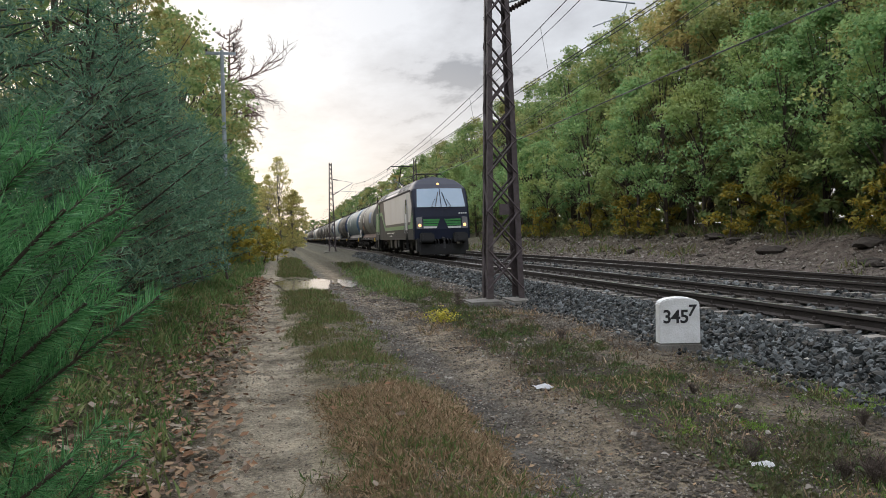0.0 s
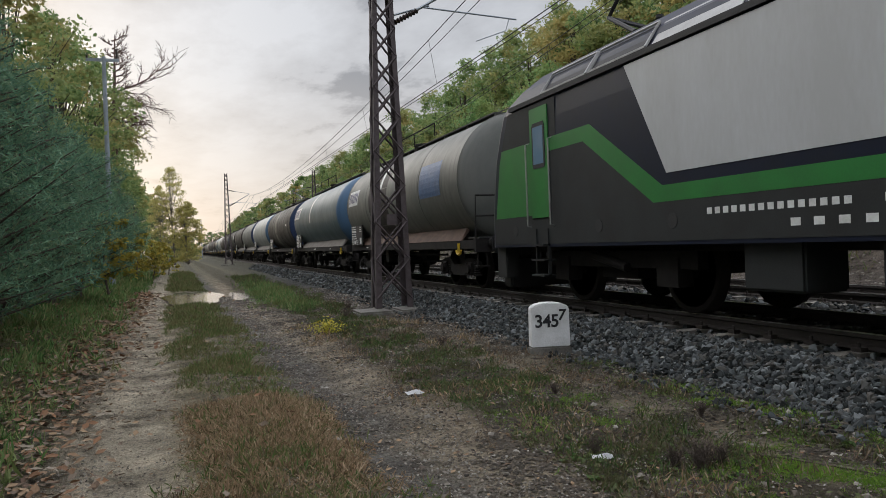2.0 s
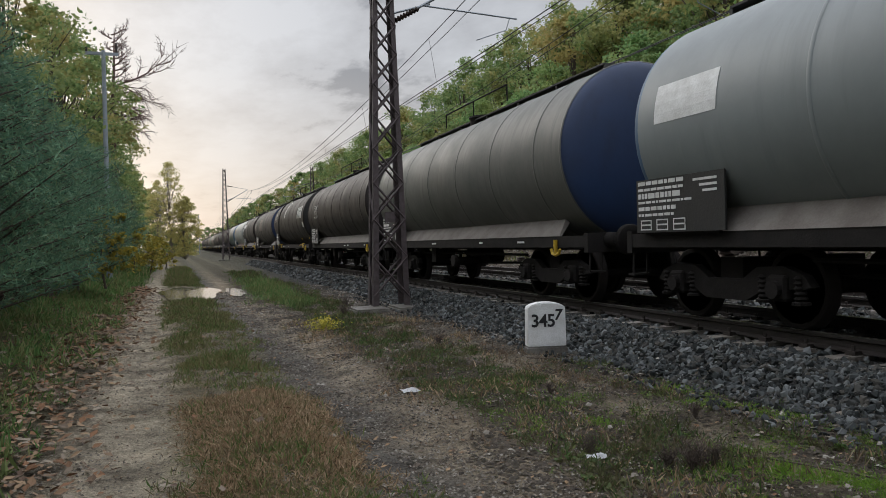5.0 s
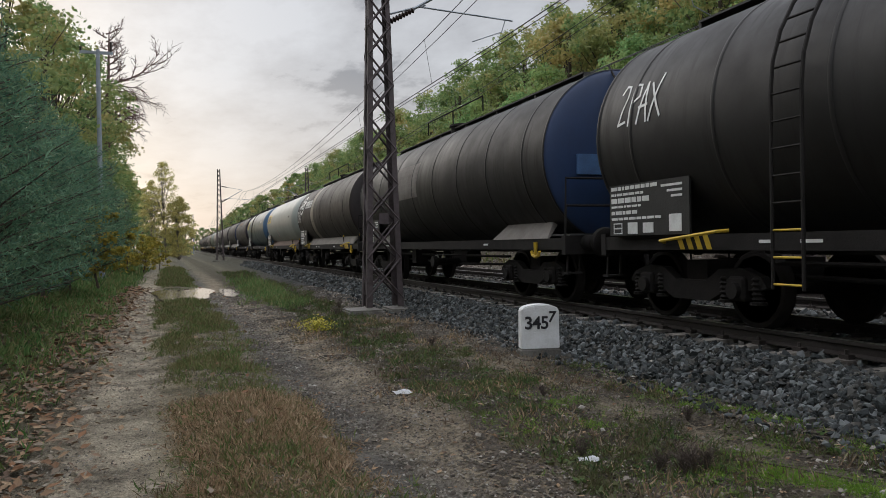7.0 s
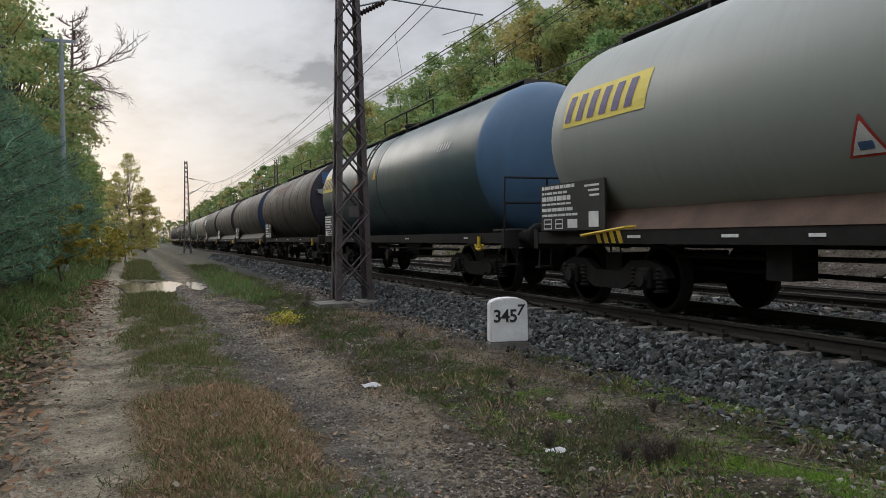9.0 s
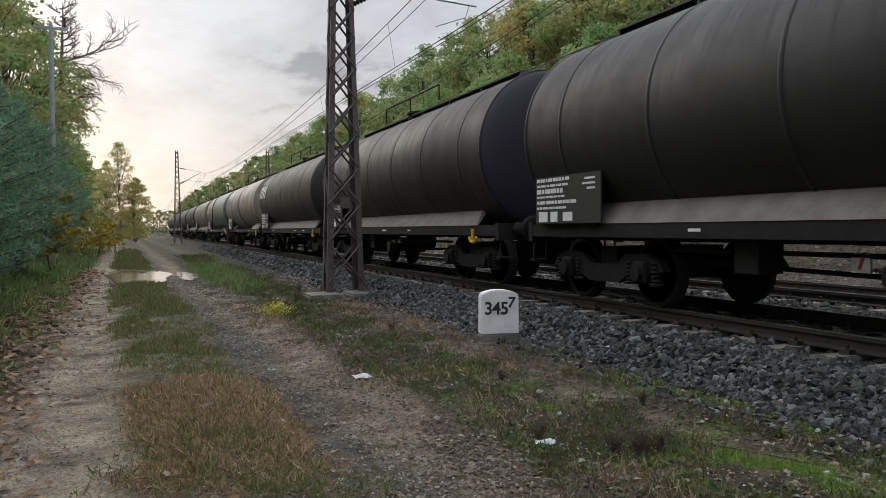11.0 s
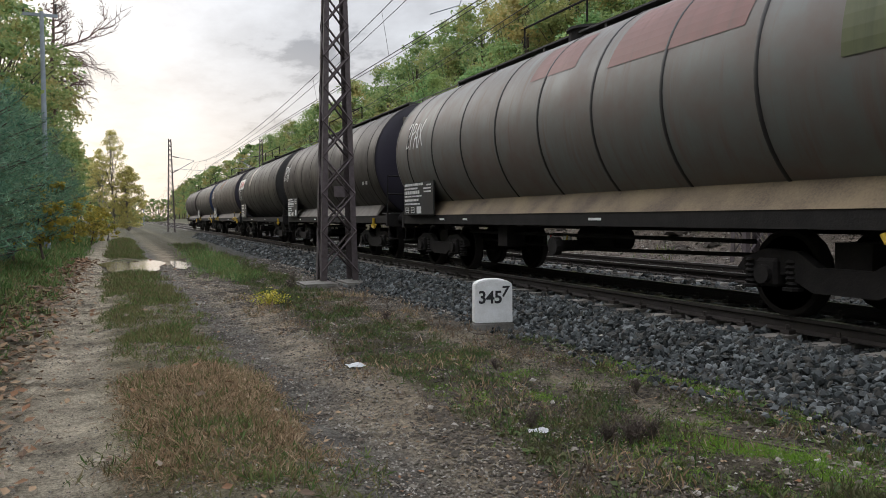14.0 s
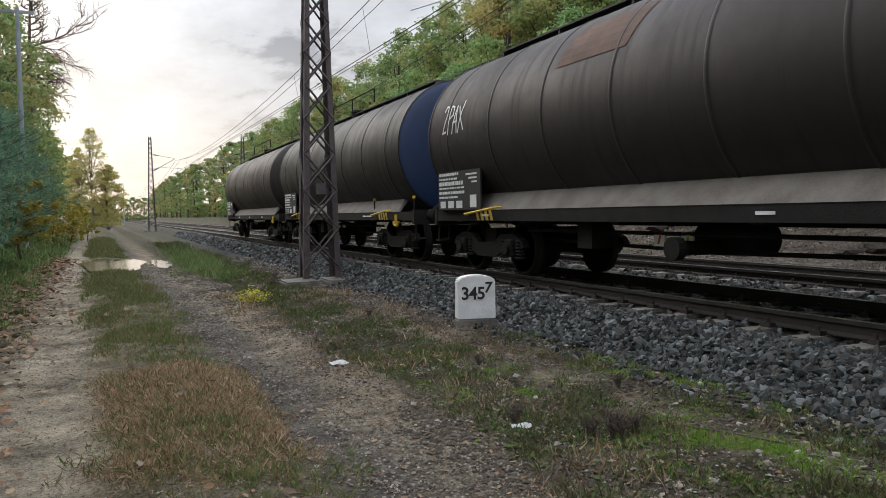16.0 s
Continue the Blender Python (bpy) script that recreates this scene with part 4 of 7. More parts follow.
        for s in (-1, 1):
            bm = bmesh.new()
            pipe(bm, [(s * 1.2, yb, 0.9), (s * 1.22, yb, 0.55), (s * 1.0, yb, 0.55), (s * 0.98, yb, 0.9)], 0.018, 6)
            box(bm, s * 1.1 - 0.14, s * 1.1 + 0.14, yb - 0.05, yb + 0.1, 0.53, 0.56)
            part("step", bm, T["frame"], wa)
    # brake gear and pipes slung below
    bm = bmesh.new()
    rod(bm, (-0.35, L * 0.5 - 0.6, 0.72), (-0.35, L * 0.5 + 0.4, 0.72), 0.2, 14)
    pipe(bm, [(-0.9, 3.6, 0.78), (-0.9, L - 3.6, 0.78)], 0.03, 6)
    pipe(bm, [(-0.5, 3.2, 0.62), (-0.5, L * 0.5, 0.55), (-0.5, L - 3.2, 0.62)], 0.03, 6)
    box(bm, -1.1, -0.75, L * 0.62, L * 0.62 + 0.35, 0.55, 0.92)
    part("brake_gear", bm, T["bogie"], wa)
    bm = bmesh.new()
    pipe(bm, [(0, L * 0.5, 1.0), (0, L * 0.5, 0.62), (-1.1, L * 0.5, 0.62)], 0.09, 10)
    rod(bm, (-1.12, L * 0.5, 0.62), (-1.24, L * 0.5, 0.62), 0.14, 12)
    part("outlet_valve", bm, T["bogie"], wa)
    build_bogie(wa, 2.35)
    build_bogie(wa, L - 2.35)
    # roof walkway, hatch and its hand rail
    bm = bmesh.new()
    w0, w1 = (a + 0.9, b - 0.9) if spec.get("long_walkway", True) else (L * 0.5 - 1.6, L * 0.5 + 1.6)
    box(bm, -0.3, 0.3, w0, w1, TZ + TR + 0.09, TZ + TR + 0.12)
    for k in range(7):
        yy = w0 + (w1 - w0) * k / 6
        box(bm, -0.28, 0.28, yy - 0.03, yy + 0.03, TZ + TR - 0.04, TZ + TR + 0.1)
    part("roof_walkway", bm, T["grate"], wa)
    bm = bmesh.new()
    lathe(bm, [(TZ + TR - 0.1, 0.34), (TZ + TR + 0.16, 0.34), (TZ + TR + 0.17, 0.38), (TZ + TR + 0.22, 0.36)], 16, "z", (0.0, L * 0.5 + 0.9, 0))
    part("hatch", bm, T["frame"], wa)
    if spec.get("rail", True):
        bm = bmesh.new()
        h = TZ + TR + 0.42
        y0, y1 = L * 0.5 - 2.0, L * 0.5 + 2.0
        pipe(bm, [(-0.62, y0, h - 0.35), (-0.62, y0, h), (-0.62, y1, h), (-0.62, y1, h - 0.35)], 0.018, 6)
        pipe(bm, [(-0.62, L * 0.5, h - 0.35), (-0.62, L * 0.5, h)], 0.018, 6)
        part("walkway_rail", bm, T["frame"], wa)
    lad = spec.get("ladder")
    if lad:
        ld = None
        for k in (-0.2, 0.2):
            bm = bmesh.new()
            pts = [(-(TR + 0.1) * math.cos(radians(t)) - 0.02, lad + k, TZ + (TR + 0.1) * math.sin(radians(t))) for t in range(0, 86, 12)]
            pts = [(-(TR + 0.12), lad + k, 0.55)] + pts
            pipe(bm, pts, 0.02, 6)
            if ld is None:
                ld = part("side_ladder", bm, T["frame"], wa)
            else:
                part("stringer", bm, T["frame"], ld)
        for i in range(13):
            z = 0.6 + i * 0.27
            if z < TZ:
                x, zz = -(TR + 0.12), z
            else:
                t = (z - TZ) / (TR + 0.1)
                x, zz = -(TR + 0.1) * math.cos(t), TZ + (TR + 0.1) * math.sin(t)
            bm = bmesh.new()
            rod(bm, (x, lad - 0.2, zz), (x, lad + 0.2, zz), 0.013, 6)
            part("rung", bm, T["yellow"] if z < 1.2 else T["frame"], ld)
    # end platform rail (at the front) and end ladder
    if spec.get("platform"):
        bm = bmesh.new()
        for zz in (1.65, 2.1):
            pipe(bm, [(-1.25, 0.62, 1.1), (-1.25, 0.56, zz), (1.25, 0.56, zz), (1.25, 0.62, 1.1)], 0.022, 6)
        pipe(bm, [(-0.4, 0.56, 1.1), (-0.4, 0.56, 2.1)], 0.02, 6)
        part("platform_rail", bm, T["frame"], wa)
        bm = bmesh.new()
        box(bm, -1.2, 1.2, 0.55, 1.2, 1.16, 1.19)
        part("platform", bm, T["grate"], wa)
    if spec.get("end_ladder"):
        bm = bmesh.new()
        for x in (-0.25, 0.1):
            pipe(bm, [(x, 0.55, 1.1), (x, 0.5, TZ + TR * 0.75), (x + 0.1, 1.0, TZ + TR + 0.1)], 0.02, 6)
        for i in range(10):
            z = 1.25 + i * 0.25
            rod(bm, (-0.25, 0.53, z), (0.1, 0.53, z), 0.014, 6)
        part("end_ladder", bm, T["frame"], wa)
    # data panel by the rear bogie with rows of small unreadable lettering
    pz = 1.42
    bm = bmesh.new()
    box(bm, -1.36, -1.33, L - 2.75, L - 0.95, pz - 0.29, pz + 0.42)
    pan = part("data_panel", bm, T["panel"], wa, "black data panel with white lettering")
    rr = random.Random(int(y * 10))

    def mark(y0, y1, z0, z1, m="white_paint"):
        bm = bmesh.new()
        box(bm, -1.366, -1.362, y0, y1, z0, z1)
        part("lettering_bar", bm, T[m], pan)
    for i, hgt in enumerate((0.05, 0.035, 0.07, 0.03, 0.05, 0.035)):
        zz = pz + 0.37 - i * 0.085
        yy = L - 1.0
        stop = L - 1.9 + rr.uniform(-0.2, 0.25)
        while yy > stop:
            w = rr.uniform(0.04, 0.16)
            mark(yy - w, yy, zz - hgt / 2, zz + hgt / 2)
            yy -= w + 0.025
    # framed fields and stickers low on the panel
    for k in range(3):
        yy, zz = L - 1.05 - 0.36 * k, pz - 0.19
        w, hh = rr.uniform(0.1, 0.15), rr.uniform(0.06, 0.08)
        if rr.random() < 0.5:
            mark(yy - 2 * w, yy, zz - hh, zz + hh)
        else:
            for z0, z1 in ((-hh, -hh + 0.015), (hh - 0.015, hh), (-0.008, 0.012)):
                mark(yy - 2 * w, yy, zz + z0, zz + z1)
            for y0 in (-2 * w, -0.015):
                mark(yy + y0, yy + y0 + 0.015, zz - hh + 0.015, zz + hh - 0.015)
    for k in range(3):
        zz = pz + 0.34 - k * 0.07
        mark(L - 2.62, L - 2.62 + rr.uniform(0.2, 0.45), zz - 0.015, zz + 0.015)
    if rr.random() < 0.6:
        mark(L - 2.6, L - 2.35, pz - 0.25, pz - 0.03)
    bm = bmesh.new()
    box(bm, -1.325, -1.26, L - 2.6, L - 1.1, 1.1, pz - 0.2)
    part("panel_bracket", bm, T["frame"], wa)
    for k in range(2):
        bm = bmesh.new()
        yy = L * 0.5 + k * 0.5
        box(bm, -0.92, -0.89, yy, yy + 0.2, 0.62, 0.8)
        pl = part("changeover_plate", bm, T["white_paint"], wa, "white brake changeover plate")
        bm = bmesh.new()
        v = box(bm, -0.926, -0.922, yy + 0.09, yy + 0.13, 0.65, 0.77)
        for p in v[4:]:
            p.co.y -= 0.04
        part("plate_mark", bm, T["red_paint" if k else "yellow"], pl)
    for i in range(3):
        bm = bmesh.new()
        yy = 2.0 + (L - 4.5) * rr.random()
        box(bm, -1.278, -1.272, yy, yy + rr.uniform(0.15, 0.32), 1.01, 1.045)
        part("frame_marking", bm, T["white_paint"], wa)
    # lettering, stripes and other paint
    for mk in spec.get("marks", ()):
        kind = mk[0]
        if kind in ("board", "bars", "tag", "tri", "ring", "stripe"):
            half = {"board": 0.5, "bars": 0.5, "tri": 0.5, "stripe": 0.5}.get(kind, 0.0) * (mk[3] if kind != "tag" else 0) + (0.65 if kind == "ring" else 0.05)
            mk = (kind, min(mk[1], b - dome - 0.05 - half), *mk[2:])
        if kind == "board":
            _, y0, ang, w, h, m, sl = mk
            flank_board(w, h, y0, ang, T[m], wa, "painted_field", "", sl)
        elif kind == "bars":
            # a brand name in plain slanting bars
            _, y0, ang, w, h, m, cnt = mk
            for i in range(cnt):
                flank_board(w / cnt * 0.55, h, y0 + w / 2 - w * (i + 0.5) / cnt, ang, T[m], wa, "emblem_bar", "", 0.08, 0.011)
        elif kind == "ring":
            _, y0, ang, r, m = mk
            for r0, th in ((r, 0.11), (r * 0.45, 0.09)):
                bm = bmesh.new()
                vs = [[bm.verts.new((math.cos(t) * q, math.sin(t) * q, 0)) for t in [2 * math.pi * i / 32 for i in range(32)]] for q in (r0 - th / 2, r0 + th / 2)]
                for i in range(32):
                    bm.faces.new((vs[0][i], vs[0][(i + 1) % 32], vs[1][(i + 1) % 32], vs[1][i]))
                me = bpy.data.meshes.new("emblem_ring")
                bm.to_mesh(me)
                bm.free()
                link_mesh("emblem_ring", on_tank(me, y0, ang, shift=0.008), T[m], wa, "round painted emblem")
            strokes([[(-r * 1.5, -0.1), (r * 1.5, 0.1)]], 0.12, y0, ang, T[m], wa, "emblem_bar", "")
        elif kind == "tag":
            _, y0, ang, size = mk
            strokes(TAG_MARK, 0.06, y0, ang, T["white_paint"], wa, "graffiti_tag", "white scrawled graffiti tag", size)
        elif kind == "tri":
            _, y0, ang, w, h, m = mk
            flank_board(w, h, y0, ang, T[m], wa, "warning_triangle", "", 0, 0.01, 0.96)
        elif kind == "sign":
            # red-rimmed white triangle with a small blue picture
            _, y0, ang, w, h = mk
            flank_board(w, h, y0, ang, T["red_paint"], wa, "warning_triangle", "red-rimmed white warning triangle", 0, 0.006, 0.96)
            flank_board(w * 0.78, h * 0.78, y0, ang - 0.6, T["white_paint"], wa, "triangle_field", "", 0, 0.011, 0.96)
            flank_board(w * 0.34, h * 0.2, y0, ang - 3.2, T["blue_paint"], wa, "triangle_picture", "", 0, 0.016)
        elif kind == "stripe":
            _, y0, ang, w, h, m = mk
            flank_board(w, h, y0, ang, T[m], wa, "painted_stripe", "", 0.1)
        elif kind == "belt":
            _, y0, w, m = mk
            bm = bmesh.new()
            lathe_open(bm, [(y0 - w / 2, TR + 0.004), (y0 + w / 2, TR + 0.004)], 40)
            part("repainted_belt", bm, T[m], wa, smooth=True)
        elif kind == "plate":
            _, x, z, w, h, m = mk
            bm = bmesh.new()
            box(bm, x - w / 2, x + w / 2, a - 0.012, a + 0.25, z - h / 2, z + h / 2)
            part("end_plate", bm, T[m], wa)
        elif kind == "end_sign":
            # blue field with a yellow triangle on the tank end
            _, x, z = mk
            bm = bmesh.new()
            box(bm, x - 0.25, x + 0.25, a - 0.012, a + 0.2, z - 0.21, z + 0.21)
            fld = part("end_sign", bm, T["blue_paint"], wa, "blue warning field with a yellow triangle")
            bm = bmesh.new()
            f = [bm.verts.new((x + px, a - 0.02, z + pz2)) for px, pz2 in ((-0.16, -0.13), (0.16, -0.13), (0.0, 0.15))]
            g = [bm.verts.new((p.co.x, a - 0.013, p.co.z)) for p in f]
            bm.faces.new(f)
            for i in range(3):
                bm.faces.new((f[i], g[i], g[(i + 1) % 3], f[(i + 1) % 3]))
            bmesh.ops.recalc_face_normals(bm, faces=bm.faces)
            part("sign_triangle", bm, T["yellow_board"], fld)
        elif kind == "end_patch":
            # ragged pale patch where the paint has peeled off
            _, x, z, w, h, m, sd = mk
            bm = bmesh.new()
            rag = random.Random(sd)
            pts = [(x + w / 2 * math.cos(q) * k, z + h / 2 * math.sin(q) * k) for q, k in [(2 * math.pi * i / 22, rag.uniform(0.6, 1.1)) for i in range(22)]]
            f = [bm.verts.new((px, a - 0.006, pz2)) for px, pz2 in pts]
            g = [bm.verts.new((px, a + 0.2, pz2)) for px, pz2 in pts]
            bm.faces.new(f)
            for i in range(22):
                bm.faces.new((f[i], g[i], g[(i + 1) % 22], f[(i + 1) % 22]))
            bmesh.ops.recalc_face_normals(bm, faces=bm.faces)
            part("peeled_patch", bm, T[m], wa, "pale peeled patch of paint")
        elif kind == "disc":
            _, r, m = mk
            bm = bmesh.new()
            lathe(bm, [(a - 0.05, r), (a + 0.1, r)], 28, "y", (0, 0, TZ))
            part("end_manhole", bm, T[m], wa)
    # double tow hook on the frame, and on some wagons the yellow shunter's grip
    bm = bmesh.new()
    rod(bm, (-1.3, 1.62, 1.06), (-1.3, 1.62, 0.84), 0.035, 8)
    pipe(bm, [(-1.3, 1.46, 0.9), (-1.3, 1.5, 0.83), (-1.3, 1.62, 0.8), (-1.3, 1.74, 0.83), (-1.3, 1.78, 0.9)], 0.028, 6)
    part("tow_hook", bm, T["yellow"] if spec.get("hook", True) else T["frame"], wa)
    if spec.get("yellow_steps"):
        for y0 in (1.95, L - 3.35):
            bm = bmesh.new()
            pipe(bm, [(-1.28, y0, 1.16), (-1.4, y0 + 0.06, 1.15), (-1.4, y0 + 1.15, 1.05), (-1.28, y0 + 1.22, 1.03)], 0.022, 6)
            part("shunter_grip", bm, T["yellow"], wa, "yellow shunter's grip rail")
            for k in range(4):
                bm = bmesh.new()
                v = box(bm, -1.277, -1.272, y0 + 0.3 + k * 0.17, y0 + 0.39 + k * 0.17, 0.94, 1.11)
                for p in v[4:]:
                    p.co.y += 0.08
                part("warning_stripe", bm, T["yellow"], wa)
    for y0 in (0.75, 3.4) if spec.get("yellow_steps") else ():
        bm = bmesh.new()
        rod(bm, (-1.2, y0, 1.12), (-1.2, y0, 1.42), 0.02, 6)
        st = part("stake", bm, T["frame"], wa)
        bm = bmesh.new()
        box(bm, -1.225, -1.18, y0 - 0.03, y0 + 0.03, 1.4, 1.46)
        part("stake_cap", bm, T["yellow"], st, "small yellow cap")
    return wa


def lathe_open(bm, prof, n):
    rings = []
    for yv, r in prof:
        rings.append([bm.verts.new((math.cos(2 * math.pi * i / n) * r, yv, TZ + math.sin(2 * math.pi * i / n) * r)) for i in range(n)])
    for ra, rb in zip(rings, rings[1:]):
        for i in range(n):
            j = (i + 1) % n
            bm.faces.new((ra[i], ra[j], rb[j], rb[i]))
    c = Vector((0, sum(p[0] for p in prof) / len(prof), TZ))
    bmesh.ops.recalc_face_normals(bm, faces=bm.faces)
    f = bm.faces[0] if hasattr(bm.faces, "ensure_lookup_table") and not bm.faces.ensure_lookup_table() else None
    m = f.calc_center_median() - Vector((0, f.calc_center_median().y, TZ))
    if f.normal.dot(m) < 0 and m.length > 0.2:
        bmesh.ops.reverse_faces(bm, faces=bm.faces)

# ---- locomotive ----
LM = dict(
    navy=mat("loco_navy", (0.009, 0.013, 0.03), 0.42, 0, (0.012, 0.014, 0.02), 3, 0.5, 0.03, spec=0.2),
    white=mat("loco_white", (0.5, 0.51, 0.52), 0.38, 0, (0.4, 0.4, 0.39), 1.5, 0.6, 0.03, 20, (1, 1, 0.3)),
    green=mat("loco_green", (0.02, 0.18, 0.035), 0.4, 0, (0.02, 0.1, 0.028), 2, 0.5, 0.03),
    grey=mat("loco_dark_grey", (0.026, 0.029, 0.03), 0.65, 0, (0.016, 0.015, 0.015), 2, 0.6, 0.05, spec=0.25),
    silver=mat("loco_roof_silver", (0.42, 0.42, 0.42), 0.5, 0.1, (0.22, 0.21, 0.2), 2, 0.6, 0.05),
    # opaque panes; the blue of mirrored sky is put into their base colour
    glass=mat("loco_glass_sky_tint", (0.14, 0.23, 0.33), 0.06, 0, (0.1, 0.18, 0.26), 2, 0.3, 0.0, spec=1.0),
    under=mat("loco_under_grey", (0.035, 0.036, 0.036), 0.7, 0, (0.02, 0.02, 0.02), 3, 0.6, 0.05, spec=0.3),
    rubber=mat("loco_rubber", (0.02, 0.02, 0.022), 0.7),
    chrome=mat("loco_handrail", (0.5, 0.5, 0.5), 0.35, 0.8),
    lamp=glow("loco_lamp", (1.0, 0.5, 0.2), 1.3),
    lens=mat("loco_lamp_glass", (0.13, 0.13, 0.14), 0.15, 0, spec=1.0),
)
LL = 19.0
LW = 1.47
GZ, RZ = 3.5, 4.22


def nose_back(z):
    return 0.78 + (0.0 if z < 1.45 else 0.10 * min(1, (z - 1.45) / 0.6)) + max(0.0, z - 2.35) * 0.48 + max(0.0, z - 3.6) * 1.3


def side_plate(pts, material, parent, name, label="", x=-LW, t=0.006, sgn=-1):
    bm = bmesh.new()
    a = [bm.verts.new((x + sgn * t, y, z)) for y, z in pts]
    b = [bm.verts.new((x, y, z)) for y, z in pts]
    bm.faces.new(a)
    n = len(pts)
    for i in range(n):
        bm.faces.new((a[i], b[i], b[(i + 1) % n], a[(i + 1) % n]))
    bmesh.ops.recalc_face_normals(bm, faces=bm.faces)
    return part(name, bm, material, parent, label)


WHEELS = []


def loco_wheel_mesh(s):
    """Driving wheel with brake-disc bolts on its outer face."""
    bm = wheel_mesh(0.6)
    for i in range(10):
        a = 2 * math.pi * i / 10
        rod(bm, (-0.02, 0.38 * math.cos(a), 0.38 * math.sin(a)), (-0.06, 0.38 * math.cos(a), 0.38 * math.sin(a)), 0.035, 6)
    if s > 0:
        bmesh.ops.transform(bm, matrix=Matrix.Rotation(math.pi, 4, "Z"), verts=bm.verts)
    return bm


def build_loco(y):
    lo = thing("electric_locomotive", "electric locomotive in navy, white and green paint with lit headlamps", "locomotive", "", pose(TX, y, 0))
    MOVERS.append((lo, y))
    sec = [(-1.0, 0.95), (-1.0, 1.06), (-1.0, 1.45), (-1.0, 1.85), (-1.0, 2.1), (-1.0, 2.6), (-1.0, 3.1), (-0.99, 3.42), (-0.955, GZ + 0.06), (-0.86, 3.8), (-0.7, 4.03), (-0.4, 4.17), (0, RZ)]
    sec = sec + [(-x, z) for x, z in sec[-2::-1]]
    stations = [(0.0, 0.92, 0.0), (0.06, 0.97, 0.0), (0.2, 1.0, 0.0), (2.4, 1.0, 1.0)]

    def ring(bm, yk, w, blend, rear):
        vs = []
        for x, z in sec:
            yy = nose_back(z) * (1 - blend) + yk + blend * 1.0
            if rear:
                yy = LL - yy
            vs.append(bm.verts.new((x * w * LW, yy, z)))
        return vs
    bm = bmesh.new()
    rings = [ring(bm, *s, False) for s in stations] + [ring(bm, *s, True) for s in stations[::-1]]
    n = len(sec)
    for ra, rb in zip(rings, rings[1:]):
        for i in range(n - 1):
            bm.faces.new((ra[i], ra[i + 1], rb[i + 1], rb[i]))
    for rg in (rings[0], rings[-1]):
        for i in range(n // 2):
            j = n - 1 - i
            if i + 1 == j - 1:
                bm.faces.new((rg[i], rg[i + 1], rg[j]))
            else:
                bm.faces.new((rg[i], rg[i + 1], rg[j - 1], rg[j]))
    bmesh.ops.recalc_face_normals(bm, faces=bm.faces)
    part("body", bm, LM["navy"], lo, "dark navy painted car body")
    for sgn in (-1, 1):
        x = sgn * LW
        for nm, m, pts in (
            ("side_panel", "white", [(1.85, 1.86), (2.4, 1.86), (12.3, 1.86), (13.2, 3.42), (1.95, 3.42), (1.36, 2.65)]),
            ("sill_panel", "grey", [(1.02, 1.0), (LL - 1.02, 1.0), (LL - 1.02, 1.5), (1.02, 1.5)]),
            ("nose_wedge", "green", [(1.1, 1.5), (2.1, 1.5), (2.1, 1.71), (1.85, 1.78), (1.17, 2.3)]),
            ("green_stripe", "green", [(2.1, 1.5), (12.4, 1.5), (12.4, 1.71), (2.1, 1.71)]),
            ("green_wedge", "green", [(12.4, 1.5), (12.6, 1.5), (14.4, 2.55), (LL - 1.36, 2.55), (LL - 1.46, 2.78), (14.2, 2.78), (12.4, 1.71)]),
            ("cab_lower_panel", "green", [(15.9, 1.5), (LL - 1.1, 1.5), (LL - 1.35, 2.55), (15.9, 2.55)]),
            ("rear_grey_panel", "grey", [(12.6, 1.5), (15.9, 1.5), (15.9, 2.55), (14.4, 2.55)]),
            ("rear_cab_panel", "grey", [(15.3, 2.78), (LL - 1.45, 2.78), (LL - 1.8, 3.42), (15.3, 3.42)]),
        ):
            side_plate(pts, LM[m], lo, nm, x=x, t=0.006 if m != "green" else 0.008, sgn=sgn)
        for dy, dm in ((2.75, "white"), (LL - 3.45, "green")):
            d = side_plate([(dy, 1.45), (dy + 0.68, 1.45), (dy + 0.68, 3.34), (dy, 3.34)], LM[dm], lo, "cab_door", "cab door with a rounded window", x=x + sgn * 0.008, t=0.02, sgn=sgn)
            fr = side_plate([(dy + 0.14, 2.3), (dy + 0.54, 2.3), (dy + 0.58, 2.36), (dy + 0.58, 3.02), (dy + 0.54, 3.08), (dy + 0.14, 3.08), (dy + 0.10, 3.02), (dy + 0.10, 2.36)], LM["rubber"], d, "window_frame", x=x + sgn * 0.026, t=0.012, sgn=sgn)
            side_plate([(dy + 0.15, 2.37), (dy + 0.53, 2.37), (dy + 0.53, 3.01), (dy + 0.15, 3.01)], LM["glass"], fr, "pane", x=x + sgn * 0.036, t=0.006, sgn=sgn)
            for hy in (dy - 0.1, dy + 0.78):
                bm = bmesh.new()
                pipe(bm, [(x, hy, 1.3), (x + sgn * 0.07, hy, 1.32), (x + sgn * 0.07, hy, 2.75), (x, hy, 2.77)], 0.016, 6)
                part("handrail", bm, LM["chrome"], lo)
            for k in range(3):
                bm = bmesh.new()
                box(bm, x - 0.12, x + 0.12, dy + 0.1, dy + 0.58, 0.45 + k * 0.26, 0.48 + k * 0.26)
                for e in (0.1, 0.55):
                    box(bm, x - 0.03, x + 0.03, dy + e, dy + e + 0.03, 0.45 + k * 0.26, 0.74 + k * 0.26)
                part("step", bm, LM["grey"], lo)
        bm = bmesh.new()
        box(bm, x - 0.03, x + 0.03, 1.9, LL - 1.9, GZ - 0.05, GZ + 0.03)
        part("gutter", bm, LM["rubber"], lo)
